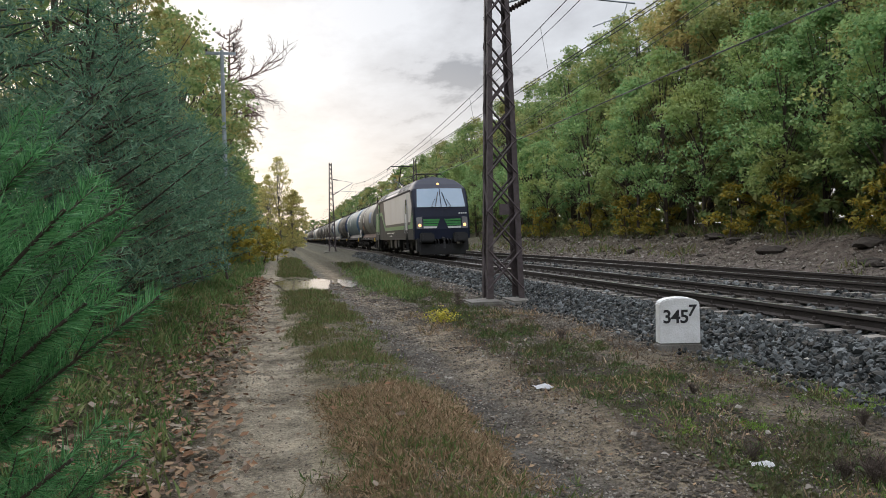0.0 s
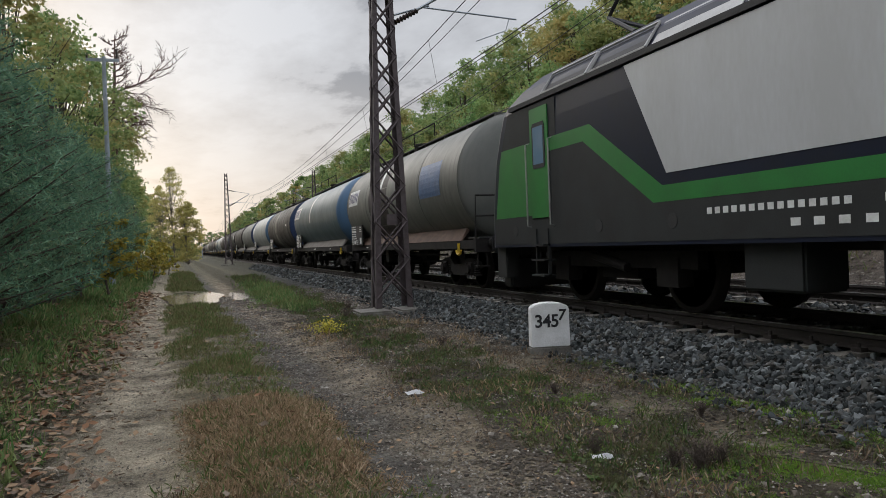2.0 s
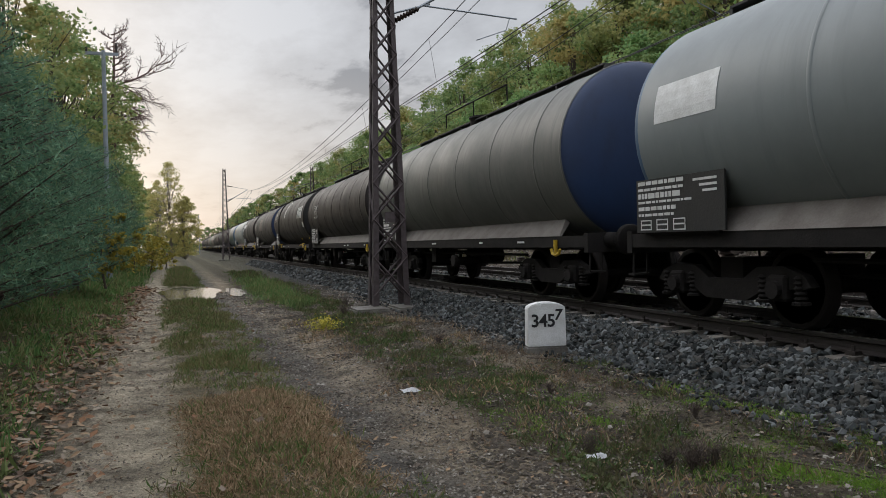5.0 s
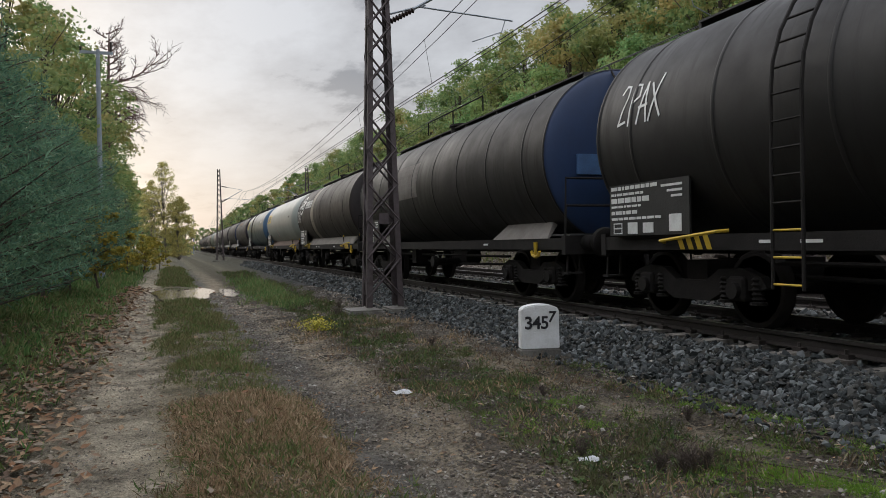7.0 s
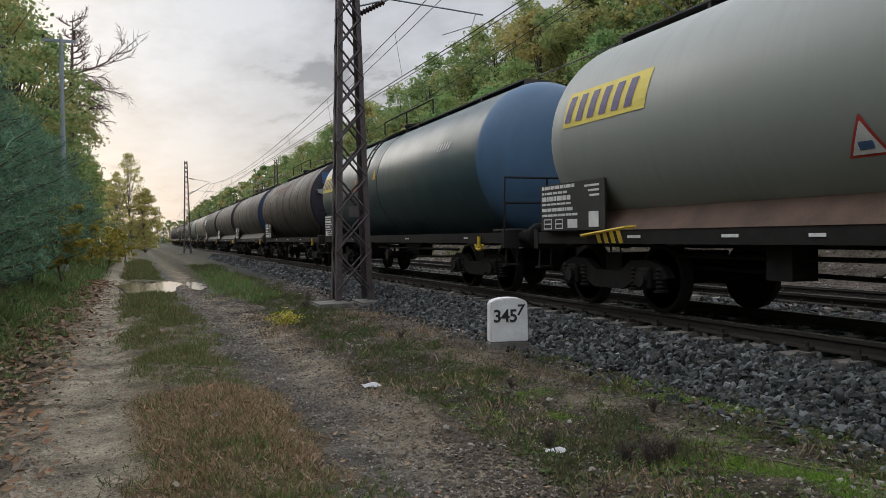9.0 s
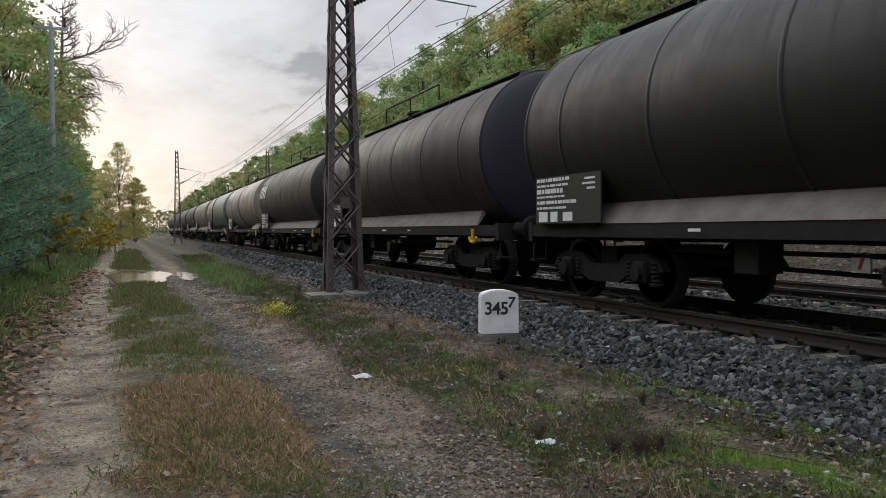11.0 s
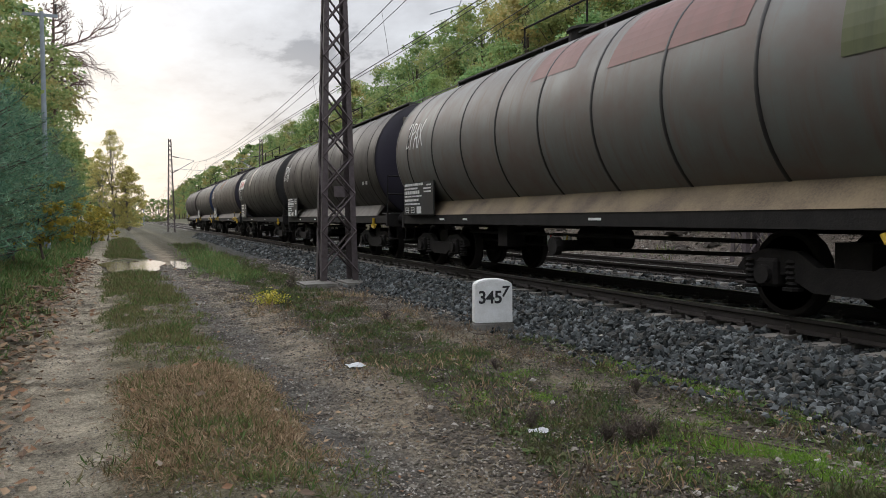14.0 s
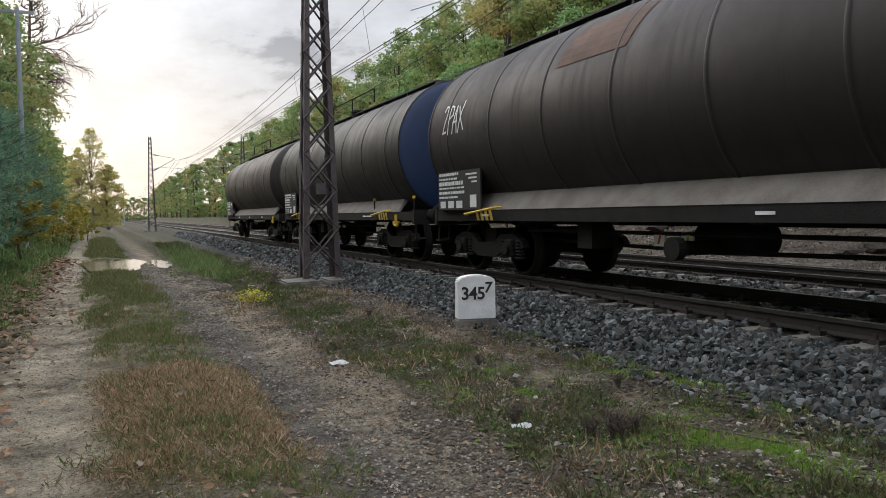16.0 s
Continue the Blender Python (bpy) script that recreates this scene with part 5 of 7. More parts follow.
        # sloped silver roof edge with dark grilles
        for y0, y1, m in ((3.3, 4.9, "rubber"), (5.0, 6.6, "rubber"), (6.7, 10.8, "silver"), (10.9, 12.6, "silver"), (12.7, 14.2, "rubber"), (14.3, 15.8, "rubber")):
            bm = bmesh.new()
            v = [bm.verts.new(p) for p in ((sgn * 1.43, y0, GZ + 0.05), (sgn * 1.43, y1, GZ + 0.05), (sgn * 1.2, y1, GZ + 0.37), (sgn * 1.2, y0, GZ + 0.37), (sgn * 1.2, y0, GZ), (sgn * 1.2, y1, GZ), (sgn * 1.0, y1, GZ + 0.3), (sgn * 1.0, y0, GZ + 0.3))]
            for f in ((0, 1, 2, 3), (7, 6, 5, 4), (0, 4, 5, 1), (1, 5, 6, 2), (2, 6, 7, 3), (3, 7, 4, 0)):
                bm.faces.new([v[i] for i in f])
            bmesh.ops.recalc_face_normals(bm, faces=bm.faces)
            part("roof_grille" if m == "rubber" else "roof_panel", bm, LM[m], lo)
            if m == "rubber":
                bm = bmesh.new()
                pipe(bm, [(sgn * 1.45, y0, GZ + 0.06), (sgn * 1.21, y0, GZ + 0.4), (sgn * 1.21, y1, GZ + 0.4), (sgn * 1.45, y1, GZ + 0.06), (sgn * 1.45, y0, GZ + 0.06)], 0.022, 5)
                part("grille_frame", bm, LM["silver"], lo)
        for hy in (1.9, 6.0, 7.3, 12.2, 14.0, 17.0):
            bm = bmesh.new()
            rod(bm, (x, hy, 1.25), (x + sgn * 0.012, hy, 1.25), 0.1, 14)
            part("side_socket", bm, LM["rubber"], lo)
        for i in range(22):
            bm = bmesh.new()
            yy = 8.2 + i * 0.14 + (0.3 if i > 6 else 0)
            box(bm, x + sgn * 0.0065 - 0.003, x + sgn * 0.0065 + 0.003, yy, yy + 0.085, 1.3, 1.375)
            part("lettering_bar", bm, T["white_paint"], lo)
        for i in range(4):
            bm = bmesh.new()
            box(bm, x + sgn * 0.0065 - 0.003, x + sgn * 0.0065 + 0.003, 9.2 + i * 0.3, 9.33 + i * 0.3, 1.12, 1.2)
            part("data_plate", bm, T["white_paint"], lo)
        # equipment cases below the sill
        for y0, y1, z0, m in ((8.0, 8.9, 0.42, "grey"), (9.1, 9.3, 0.5, "grey"), (10.2, 11.1, 0.42, "grey"), (7.0, 7.7, 0.5, "rubber")):
            bm = bmesh.new()
            box(bm, sgn * 1.05 - 0.3, sgn * 1.05 + 0.3, y0, y1, z0, 1.0)
            part("equipment_case", bevelled(bm, 0.03), LM[m], lo)
    # nose ends
    for rear in (False, True):
        def place(yy):
            return LL - yy if rear else yy

        def face_plate(pts, m, name, label="", off=0.012):
            bm = bmesh.new()
            vs = [bm.verts.new((px * LW, place(nose_back(z) - off), z)) for px, z in pts]
            f = bm.faces.new(vs)
            bmesh.ops.recalc_face_normals(bm, faces=bm.faces)
            if (f.normal.y > 0) != rear:
                bmesh.ops.reverse_faces(bm, faces=bm.faces)
            g = bmesh.ops.extrude_face_region(bm, geom=list(bm.faces))
            bmesh.ops.translate(bm, verts=[v for v in g["geom"] if isinstance(v, bmesh.types.BMVert)], vec=(0, -0.012 if not rear else 0.012, 0))
            bmesh.ops.recalc_face_normals(bm, faces=bm.faces)
            return part(name, bm, m, lo, label)
        for s in (-1, 1):
            face_plate([(s * 0.015, 2.58), (s * 0.86, 2.58), (s * 0.8, 3.54), (s * 0.015, 3.56)], LM["glass"], "windscreen", "windscreen pane with pale reflected sky in its colour", 0.014)
            for k in range(4):
                z = 1.50 + k * 0.125
                face_plate([(s * (0.10 + 0.035 * (3 - k)), z), (s * 0.66, z), (s * 0.66, z + 0.1), (s * (0.10 + 0.035 * (3 - k) - 0.02), z + 0.09)], LM["white" if k == 0 else "green"], "nose_stripe", "", 0.02)
            h = face_plate([(s * 0.7, 1.48), (s * 0.9, 1.50), (s * 0.9, 2.05), (s * 0.7, 2.1)], LM["lens"], "headlamp", "glazed headlamp unit", 0.02)
            bm = bmesh.new()
            yl = place(nose_back(1.65) - 0.04)
            lathe(bm, [(-0.02, 0.02), (-0.02, 0.07), (0.02, 0.085), (0.03, 0.085)], 16, "y", (s * 0.79 * LW, yl, 1.65))
            part("lamp", bm, LM["lamp"] if not rear else LM["lens"], h, "lit round lamp" if not rear else "")
            bm = bmesh.new()
            pipe(bm, [(s * 0.15, place(nose_back(2.45) - 0.05), 2.45), (s * 0.5, place(nose_back(2.62) - 0.06), 2.62), (s * 0.3, place(nose_back(3.0) - 0.06), 3.0)], 0.015, 5)
            pipe(bm, [(s * 0.3, place(nose_back(2.6) - 0.06), 2.62), (s * 0.1, place(nose_back(3.35) - 0.06), 3.35)], 0.02, 5)
            part("wiper", bm, LM["rubber"], lo)
            # crash box and square buffer
            bm = bmesh.new()
            box(bm, s * 0.86 - 0.32, s * 0.86 + 0.32, min(place(0.42), place(1.2)), max(place(0.42), place(1.2)), 0.78, 1.28)
            part("buffer_housing", bevelled(bm, 0.05), LM["under"], lo)
            bm = bmesh.new()
            box(bm, s * 0.86 - 0.3, s * 0.86 + 0.3, min(place(0.0), place(0.1)), max(place(0.0), place(0.1)), 0.84, 1.22)
            bevelled(bm, 0.045, 2)
            rod(bm, (s * 0.86, place(0.08), 1.03), (s * 0.86, place(0.5), 1.03), 0.13, 14)
            part("buffer", bm, LM["rubber"], lo)
            bm = bmesh.new()
            box(bm, s * 1.2 - 0.14, s * 1.2 + 0.14, min(place(0.75), place(1.2)), max(place(0.75), place(1.2)), 0.35, 1.0)
            part("corner_step", bevelled(bm, 0.02), LM["under"], lo)
            for zz in (0.42, 0.72):
                bm = bmesh.new()
                box(bm, s * 1.2 - 0.1, s * 1.2 + 0.1, min(place(0.735), place(0.8)), max(place(0.735), place(0.8)), zz, zz + 0.18)
                part("step_recess", bm, LM["rubber"], lo)
        bm = bmesh.new()
        lathe(bm, [(-0.03, 0.02), (-0.03, 0.06), (0.03, 0.075)], 14, "y", (0, place(nose_back(3.8) - 0.02), 3.8))
        part("top_lamp", bm, LM["lamp"] if not rear else LM["lens"], lo, "lit upper headlamp" if not rear else "")
        for k in range(4):
            face_plate([(0.6 + k * 0.075, 2.22), (0.65 + k * 0.075, 2.22), (0.65 + k * 0.075, 2.29), (0.6 + k * 0.075, 2.29)], T["white_paint"], "lettering_bar", "", 0.016)
        bm = bmesh.new()
        v = box(bm, -1.2, 1.2, min(place(0.7), place(1.1)), max(place(0.7), place(1.1)), 0.16, 0.7)
        part("snow_plough", bevelled(bm, 0.04), LM["rubber"], lo)
        bm = bmesh.new()
        rod(bm, (0, place(0.9), 1.0), (0, place(0.3), 0.95), 0.07, 10)
        rod(bm, (0, place(0.35), 0.95), (0, place(0.3), 0.5), 0.05, 8)
        part("coupling", bm, LM["rubber"], lo)
        for s in (-0.4, -0.25, 0.25, 0.4):
            bm = bmesh.new()
            pipe(bm, [(s, place(0.8), 0.95), (s, place(0.5), 0.85), (s * 1.1, place(0.5), 0.55)], 0.025, 6)
            part("brake_hose", bm, LM["rubber"], lo)
    # roof gear
    bm = bmesh.new()
    for yy in (3.6, 5.2, 7.5, 9.5, 11.5, 14.0):
        for s in (-0.3, 0.3):
            for k in range(4):
                rod(bm, (s, yy, RZ - 0.05 + k * 0.07), (s, yy, RZ + k * 0.07), 0.06, 8)
    pipe(bm, [(0.3, 3.6, RZ + 0.22), (0.3, 14, RZ + 0.22)], 0.025, 6)
    part("roof_insulator", bm, LM["rubber"], lo)
    for yp, up in ((14.6, True), (4.2, False)):
        pg = None
        bm = bmesh.new()
        zc = 5.95 if up else RZ + 0.32
        knee = (0, yp + (1.35 if up else 1.7), RZ + (0.75 if up else 0.2))
        pipe(bm, [(-0.35, yp, RZ + 0.12), knee], 0.04, 6)
        pipe(bm, [(0.35, yp, RZ + 0.12), knee], 0.04, 6)
        pg = part("pantograph", bm, LM["rubber"], lo, "raised pantograph" if up else "folded pantograph")
        bm = bmesh.new()
        pipe(bm, [knee, (0, yp + 0.2, zc - 0.1)], 0.035, 6)
        part("upper_arm", bm, LM["rubber"], pg)
        for e in (-0.2, 0.2):
            bm = bmesh.new()
            pipe(bm, [(-0.95, yp + 0.2 + e, zc - 0.25), (-0.75, yp + 0.2 + e, zc - 0.02), (-0.5, yp + 0.2 + e, zc), (0.5, yp + 0.2 + e, zc), (0.75, yp + 0.2 + e, zc - 0.02), (0.95, yp + 0.2 + e, zc - 0.25)], 0.022, 6)
            part("contact_strip", bm, LM["rubber"], pg)
    # bogies with large wheels
    for by in (4.75, LL - 4.75):
        bo = None
        bm = bmesh.new()
        box(bm, -1.0, 1.0, by - 0.5, by + 0.5, 0.45, 0.9)
        for s in (-1, 1):
            box(bm, s * 1.08 - 0.08, s * 1.08 + 0.08, by - 2.1, by + 2.1, 0.62, 0.86)
            for e in (-1.5, 1.5):
                box(bm, s * 1.08 - 0.12, s * 1.08 + 0.12, by + e - 0.24, by + e + 0.24, 0.38, 0.78)
            rod(bm, (s * 1.2, by - 0.55, 0.62), (s * 1.2, by + 0.4, 0.8), 0.07, 10)
        bo = part("bogie", bm, T["bogie"], lo, "grimy motor bogie")
        for s in (-1, 1):
            for e in (-1.5, 1.5):
                w = shared("lwheel" + str(s), "wheel", lambda: loco_wheel_mesh(s), T["wheel"], bo, "spoked steel driving wheel", pose(s * 0.75, by + e, 0.6), True)
                WHEELS.append((w, (s * 0.75, by + e, 0.6)))
    bm = bmesh.new()
    box(bm, -1.0, 1.0, 1.6, LL - 1.6, 0.85, 1.05)
    part("underframe", bm, T["frame"], lo)
    return lo


build_loco(37.4)

GAPS = [55.75, 70.0, 85.3, 99.7, 113.9, 128.0, 142.2, 157.2, 172.4, 186.5, 201.6, 217.15, 231.3, 245.3, 259.3, 273.3, 287.9, 303.2, 317.9, 331.7, 345.1, 360.0, 374.0, 388.5]
DARK = "sooty black bogie tank wagon with dusty saddle plates"
WAGONS = [
    dict(body="grey", label="dusty grey bogie tank wagon with a blue field and white stripe", bands=2, marks=[("board", 3.1, 6, 1.7, 0.85, "blue_paint", 0), ("belt", 8.6, 2.4, "brown"), ("stripe", 8.2, 18, 0.26, 1.2, "white_paint"), ("board", 12.2, 12, 1.5, 0.55, "white_paint", 0.06), ("bars", 12.2, 12, 1.35, 0.36, "violet_paint", 6), ("tri", 9.3, -18, 0.5, 0.45, "orange_paint")], platform=True, skirt="skirt_rust"),
    dict(body="teal", end="blue_end", dome=0.6, label="blue-green bogie tank wagon with pale blue ends", bands=0, marks=[("stripe", 8.3, 22, 0.24, 1.5, "white_paint"), ("board", 13.6, 18, 1.9, 0.62, "white_paint", 0.06), ("bars", 13.6, 18, 1.7, 0.42, "violet_paint", 6)]),
    dict(body="black", end="navy_end", label="sooty black bogie tank wagon with plain blue ends", dome=0.15, bands=6, full_skirt=False, skirt="none", platform=True, marks=[("belt", 8.4, 0.9, "grey"), ("bars", 2.7, 2, 0.7, 0.14, "white_paint", 5)]),
    dict(body="pale", end="blue_end", dome=0.5, label="pale blue-grey bogie tank wagon", bands=2, marks=[("board", 12.0, 10, 1.2, 0.5, "white_paint", 0)], platform=True),
    dict(body="grey", end="navy_end", label="streaky grey bogie tank wagon with dark blue ends", bands=6),
    dict(body="brown", label=DARK, bands=7, dome=0.16, marks=[("tag", 11.5, -8, 0.6)]),
    dict(body="black", label="sooty black bogie tank wagon with white emblem and graffiti", bands=8, dome=0.16, skirt="none", ladder=10.4, yellow_steps=True, marks=[("bars", 2.35, 12, 1.7, 0.62, "white_paint", 4), ("stripe", 8.6, 30, 0.22, 1.1, "white_paint"), ("tag", 13.6, 4, 0.6), ("board", 1.25, -14, 0.4, 0.26, "white_paint", 0)]),
    dict(body="black", end="navy_end", label="sooty black bogie tank wagon with a pale patched field", bands=8, dome=0.16, full_skirt=False, platform=True, end_ladder=True, marks=[("board", 9.0, 8, 2.0, 0.9, "skirt", 0), ("tag", 13.8, -4, 0.6), ("end_sign", 0.6, 3.1), ("plate", -0.3, 2.35, 1.3, 0.34, "blue_paint")]),
    dict(body="brown", end="brown", label="sooty brown bogie tank wagon with white ring emblem", bands=5, dome=0.14, platform=True, end_ladder=True, marks=[("belt", 9.0, 0.7, "metal"), ("ring", 12.0, 22, 0.45, "white_paint"), ("bars", 10.2, 20, 1.7, 0.36, "white_paint", 6), ("tag", 13.6, -10, 0.55), ("end_sign", 0.5, 3.1)], yellow_steps=True),
    dict(body="white", label="clean pale grey bogie tank wagon on a rusty brown frame", dome=1.1, bands=0, skirt="skirt_rust", rail=False, yellow_steps=True, marks=[("board", 13.2, 14, 1.95, 0.52, "yellow_board", 0.06), ("bars", 13.2, 14, 1.75, 0.38, "violet_paint", 6), ("bars", 2.6, 8, 0.6, 0.12, "black_panel", 4), ("sign", 8.3, -24, 0.44, 0.4)]),
    dict(body="green", end="blue_end", dome=0.55, label="dark blue-green bogie tank wagon with a curved side ladder", bands=1, ladder=8.6, platform=True, skirt="none", marks=[("board", 13.4, 14, 1.6, 0.55, "yellow_board", 0.06), ("bars", 13.4, 14, 1.4, 0.38, "violet_paint", 6), ("tri", 9.9, 4, 0.42, 0.42, "orange_paint"), ("tri", 8.0, 10, 0.3, 0.3, "yellow"), ("bars", 3.0, 16, 0.75, 0.16, "white_paint", 5)]),
    dict(body="brown", end="purple", label="grimy brown bogie tank wagon with peeling paint", bands=7, dome=0.15, skirt="none", platform=True, end_ladder=True, marks=[("board", 8.5, 34, 4.2, 0.3, "skirt_rust", 0.2), ("board", 10.4, 20, 1.2, 0.35, "skirt", 0.1), ("board", 1.15, 22, 0.35, 0.6, "skirt_rust", 0.05), ("end_sign", -0.8, 3.3), ("end_sign", 0.65, 3.3), ("end_patch", -0.85, 2.82, 0.85, 0.34, "white", 3)]),
    dict(body="black", end="navy_end", label=DARK, bands=6, dome=0.15),
    dict(body="brown", end="purple", label=DARK, bands=6, dome=0.15),
    dict(body="black", label="sooty black bogie tank wagon with white emblem", bands=3, dome=0.4, marks=[("bars", 12.4, 14, 1.8, 0.6, "white_paint", 4)]),
    dict(body="metal", end="metal", label="stained bare metal bogie tank wagon with a round end hatch", bands=7, dome=0.14, full_skirt=False, marks=[("belt", 7.6, 1.6, "navy"), ("belt", 8.0, 0.35, "white_paint"), ("belt", 10.6, 0.9, "grey"), ("bars", 12.6, 10, 1.8, 0.62, "blue_paint", 4), ("disc", 0.5, "white")]),
    dict(body="olive", label="grey-green bogie tank wagon with side ladder", dome=0.6, bands=1, ladder=7.8, skirt="none", yellow_steps=True, marks=[("tri", 8.6, 4, 0.4, 0.4, "orange_paint"), ("board", 2.6, 16, 0.7, 0.75, "blue_paint", 0), ("board", 13.2, 12, 1.7, 0.6, "yellow_board", 0.06), ("bars", 13.2, 12, 1.5, 0.42, "violet_paint", 6), ("belt", 6.0, 0.05, "black")], platform=True),
    dict(body="patched", end="patched", label="patchy red and grey bogie tank wagon with graffiti", bands=9, band="black", dome=0.14, skirt="skirt_tan", platform=True, end_ladder=True, marks=[("board", 4.4, 38, 2.4, 1.0, "faded_red", 0.1), ("board", 7.2, 40, 1.3, 0.7, "faded_red", 0), ("board", 1.6, 20, 0.9, 1.2, "moss_paint", 0), ("tag", 13.2, 2, 0.6)]),
    dict(body="brown", end="purple", label="sooty bogie tank wagon with a purple-black end", bands=9, dome=0.13, full_skirt=True, end_ladder=True, platform=True, marks=[("tag", 12.8, 0, 0.6), ("plate", -0.6, 3.45, 0.34, 0.3, "skirt"), ("bars", 2.0, -20, 0.6, 0.09, "white_paint", 2)]),
    dict(body="black", end="black", label="sooty black banded bogie tank wagon with a red and white sign", bands=9, dome=0.2, platform=True, end_ladder=True, skirt="none", marks=[("board", 11.6, 16, 1.9, 0.55, "white_paint", 0.05), ("bars", 11.4, 16, 1.3, 0.32, "red_paint", 6), ("board", 8.4, 30, 0.5, 1.1, "metal", 0.1), ("tag", 12.4, -16, 0.6)]),
    dict(body="brown", end="purple", label="sooty brown bogie tank wagon with rust runs", bands=8, dome=0.14, yellow_steps=True, marks=[("board", 8.8, 36, 1.6, 0.7, "skirt_rust", 0.2), ("tag", 13.4, 0, 0.55)]),
    dict(body="black", end="navy_end", label=DARK, bands=7, dome=0.15, yellow_steps=True),
    dict(body="brown", label="last grimy bogie tank wagon of the train", bands=5, dome=0.4),
]
T["black_panel"] = T["panel"]
front = 56.45
for spec, g in zip(WAGONS, GAPS[1:]):
    rear = g + 0.72
    build_wagon(front, rear - front, spec)
    front = rear

# ---- vegetation ----
LEAF_V = [(-0.5, 0, 0), (0, -0.32, 0.05), (0.55, 0, 0), (0, 0.32, 0.05)]
LEAF_F = [(0, 1, 2, 3)]
NEEDLE_V = [(-0.06, 0, 0), (0.06, 0, 0), (0.0, 0.0, 1.0)]
NEEDLE_F = [(0, 1, 2)]


def tree_parts(seed, h, crown_w, base, n_leaves, size, leaf, bark, trunk_r, clumps=46, lean=0.0):
    """Tapered trunk, limbs and an uneven crown of many small leaves gathered on the limbs."""
    rng = np.random.default_rng(seed)
    bm = bmesh.new()
    pts = [Vector((lean * t * h + 0.15 * math.sin(seed + 3 * t), 0.15 * math.cos(seed * 2 + 4 * t) * t, t * h * 0.9)) for t in [i / 7 for i in range(8)]]
    for i in range(7):
        rod(bm, pts[i], pts[i + 1], trunk_r * (1 - i / 8), 7, trunk_r * (1 - (i + 1) / 8), False)
    cs = []
    for k in range(clumps):
        t = base + (1 - base) * rng.uniform(0, 1) ** 0.85
        prof = math.sin(math.pi * min(1, max(0.06, (t - base) / (1 - base) * 0.85 + 0.15))) ** 0.6
        a = rng.uniform(0, 2 * math.pi)
        d = crown_w * prof * rng.uniform(0.3, 1.0)
        c = Vector((lean * t * h + math.cos(a) * d, math.sin(a) * d, t * h))
        i = min(6, int(max(0, (t - 0.12)) * 0.9 * 7))
        if rng.uniform() < 0.4:
            mid = pts[i].lerp(c, 0.55) + Vector((0, 0, 0.15))
            rod(bm, pts[i], mid, trunk_r * 0.22, 5, trunk_r * 0.13, False)
            rod(bm, mid, c, trunk_r * 0.13, 4, 0.01, False)
        cs.append(c)
    cs = np.array(cs)
    idx = rng.integers(0, clumps, n_leaves)
    spread = rng.uniform(0.35, 0.85, clumps)[idx] * crown_w * 0.34
    dirs = rng.normal(size=(n_leaves, 3))
    dirs /= np.linalg.norm(dirs, axis=1)[:, None]
    pos = cs[idx] + dirs * (spread * rng.uniform(0, 1, n_leaves) ** 0.45)[:, None] * np.array([1, 1, 0.62])
    pos[:, 2] = np.maximum(pos[:, 2], 0.3)
    rot = turns(rng, n_leaves, 1.4)
    mats = placed(rot, size * rng.uniform(0.6, 1.35, n_leaves), pos)
    return bm, mats


def build_tree(kind, at, seed, label, category, group, h, crown_w, base, n_leaves, size, leaf, bark, trunk_r, clumps=46, piece="leaf", lean=0.0):
    tr = thing(kind, label, category, group, at)
    bm, mats = tree_parts(seed, h, crown_w, base, n_leaves, size, leaf, bark, trunk_r, clumps, lean)
    part("trunk", bm, M[bark], tr)
    many("crown", LEAF_V if piece == "leaf" else NEEDLE_V, LEAF_F if piece == "leaf" else NEEDLE_F, mats, M[leaf], tr)
    return tr


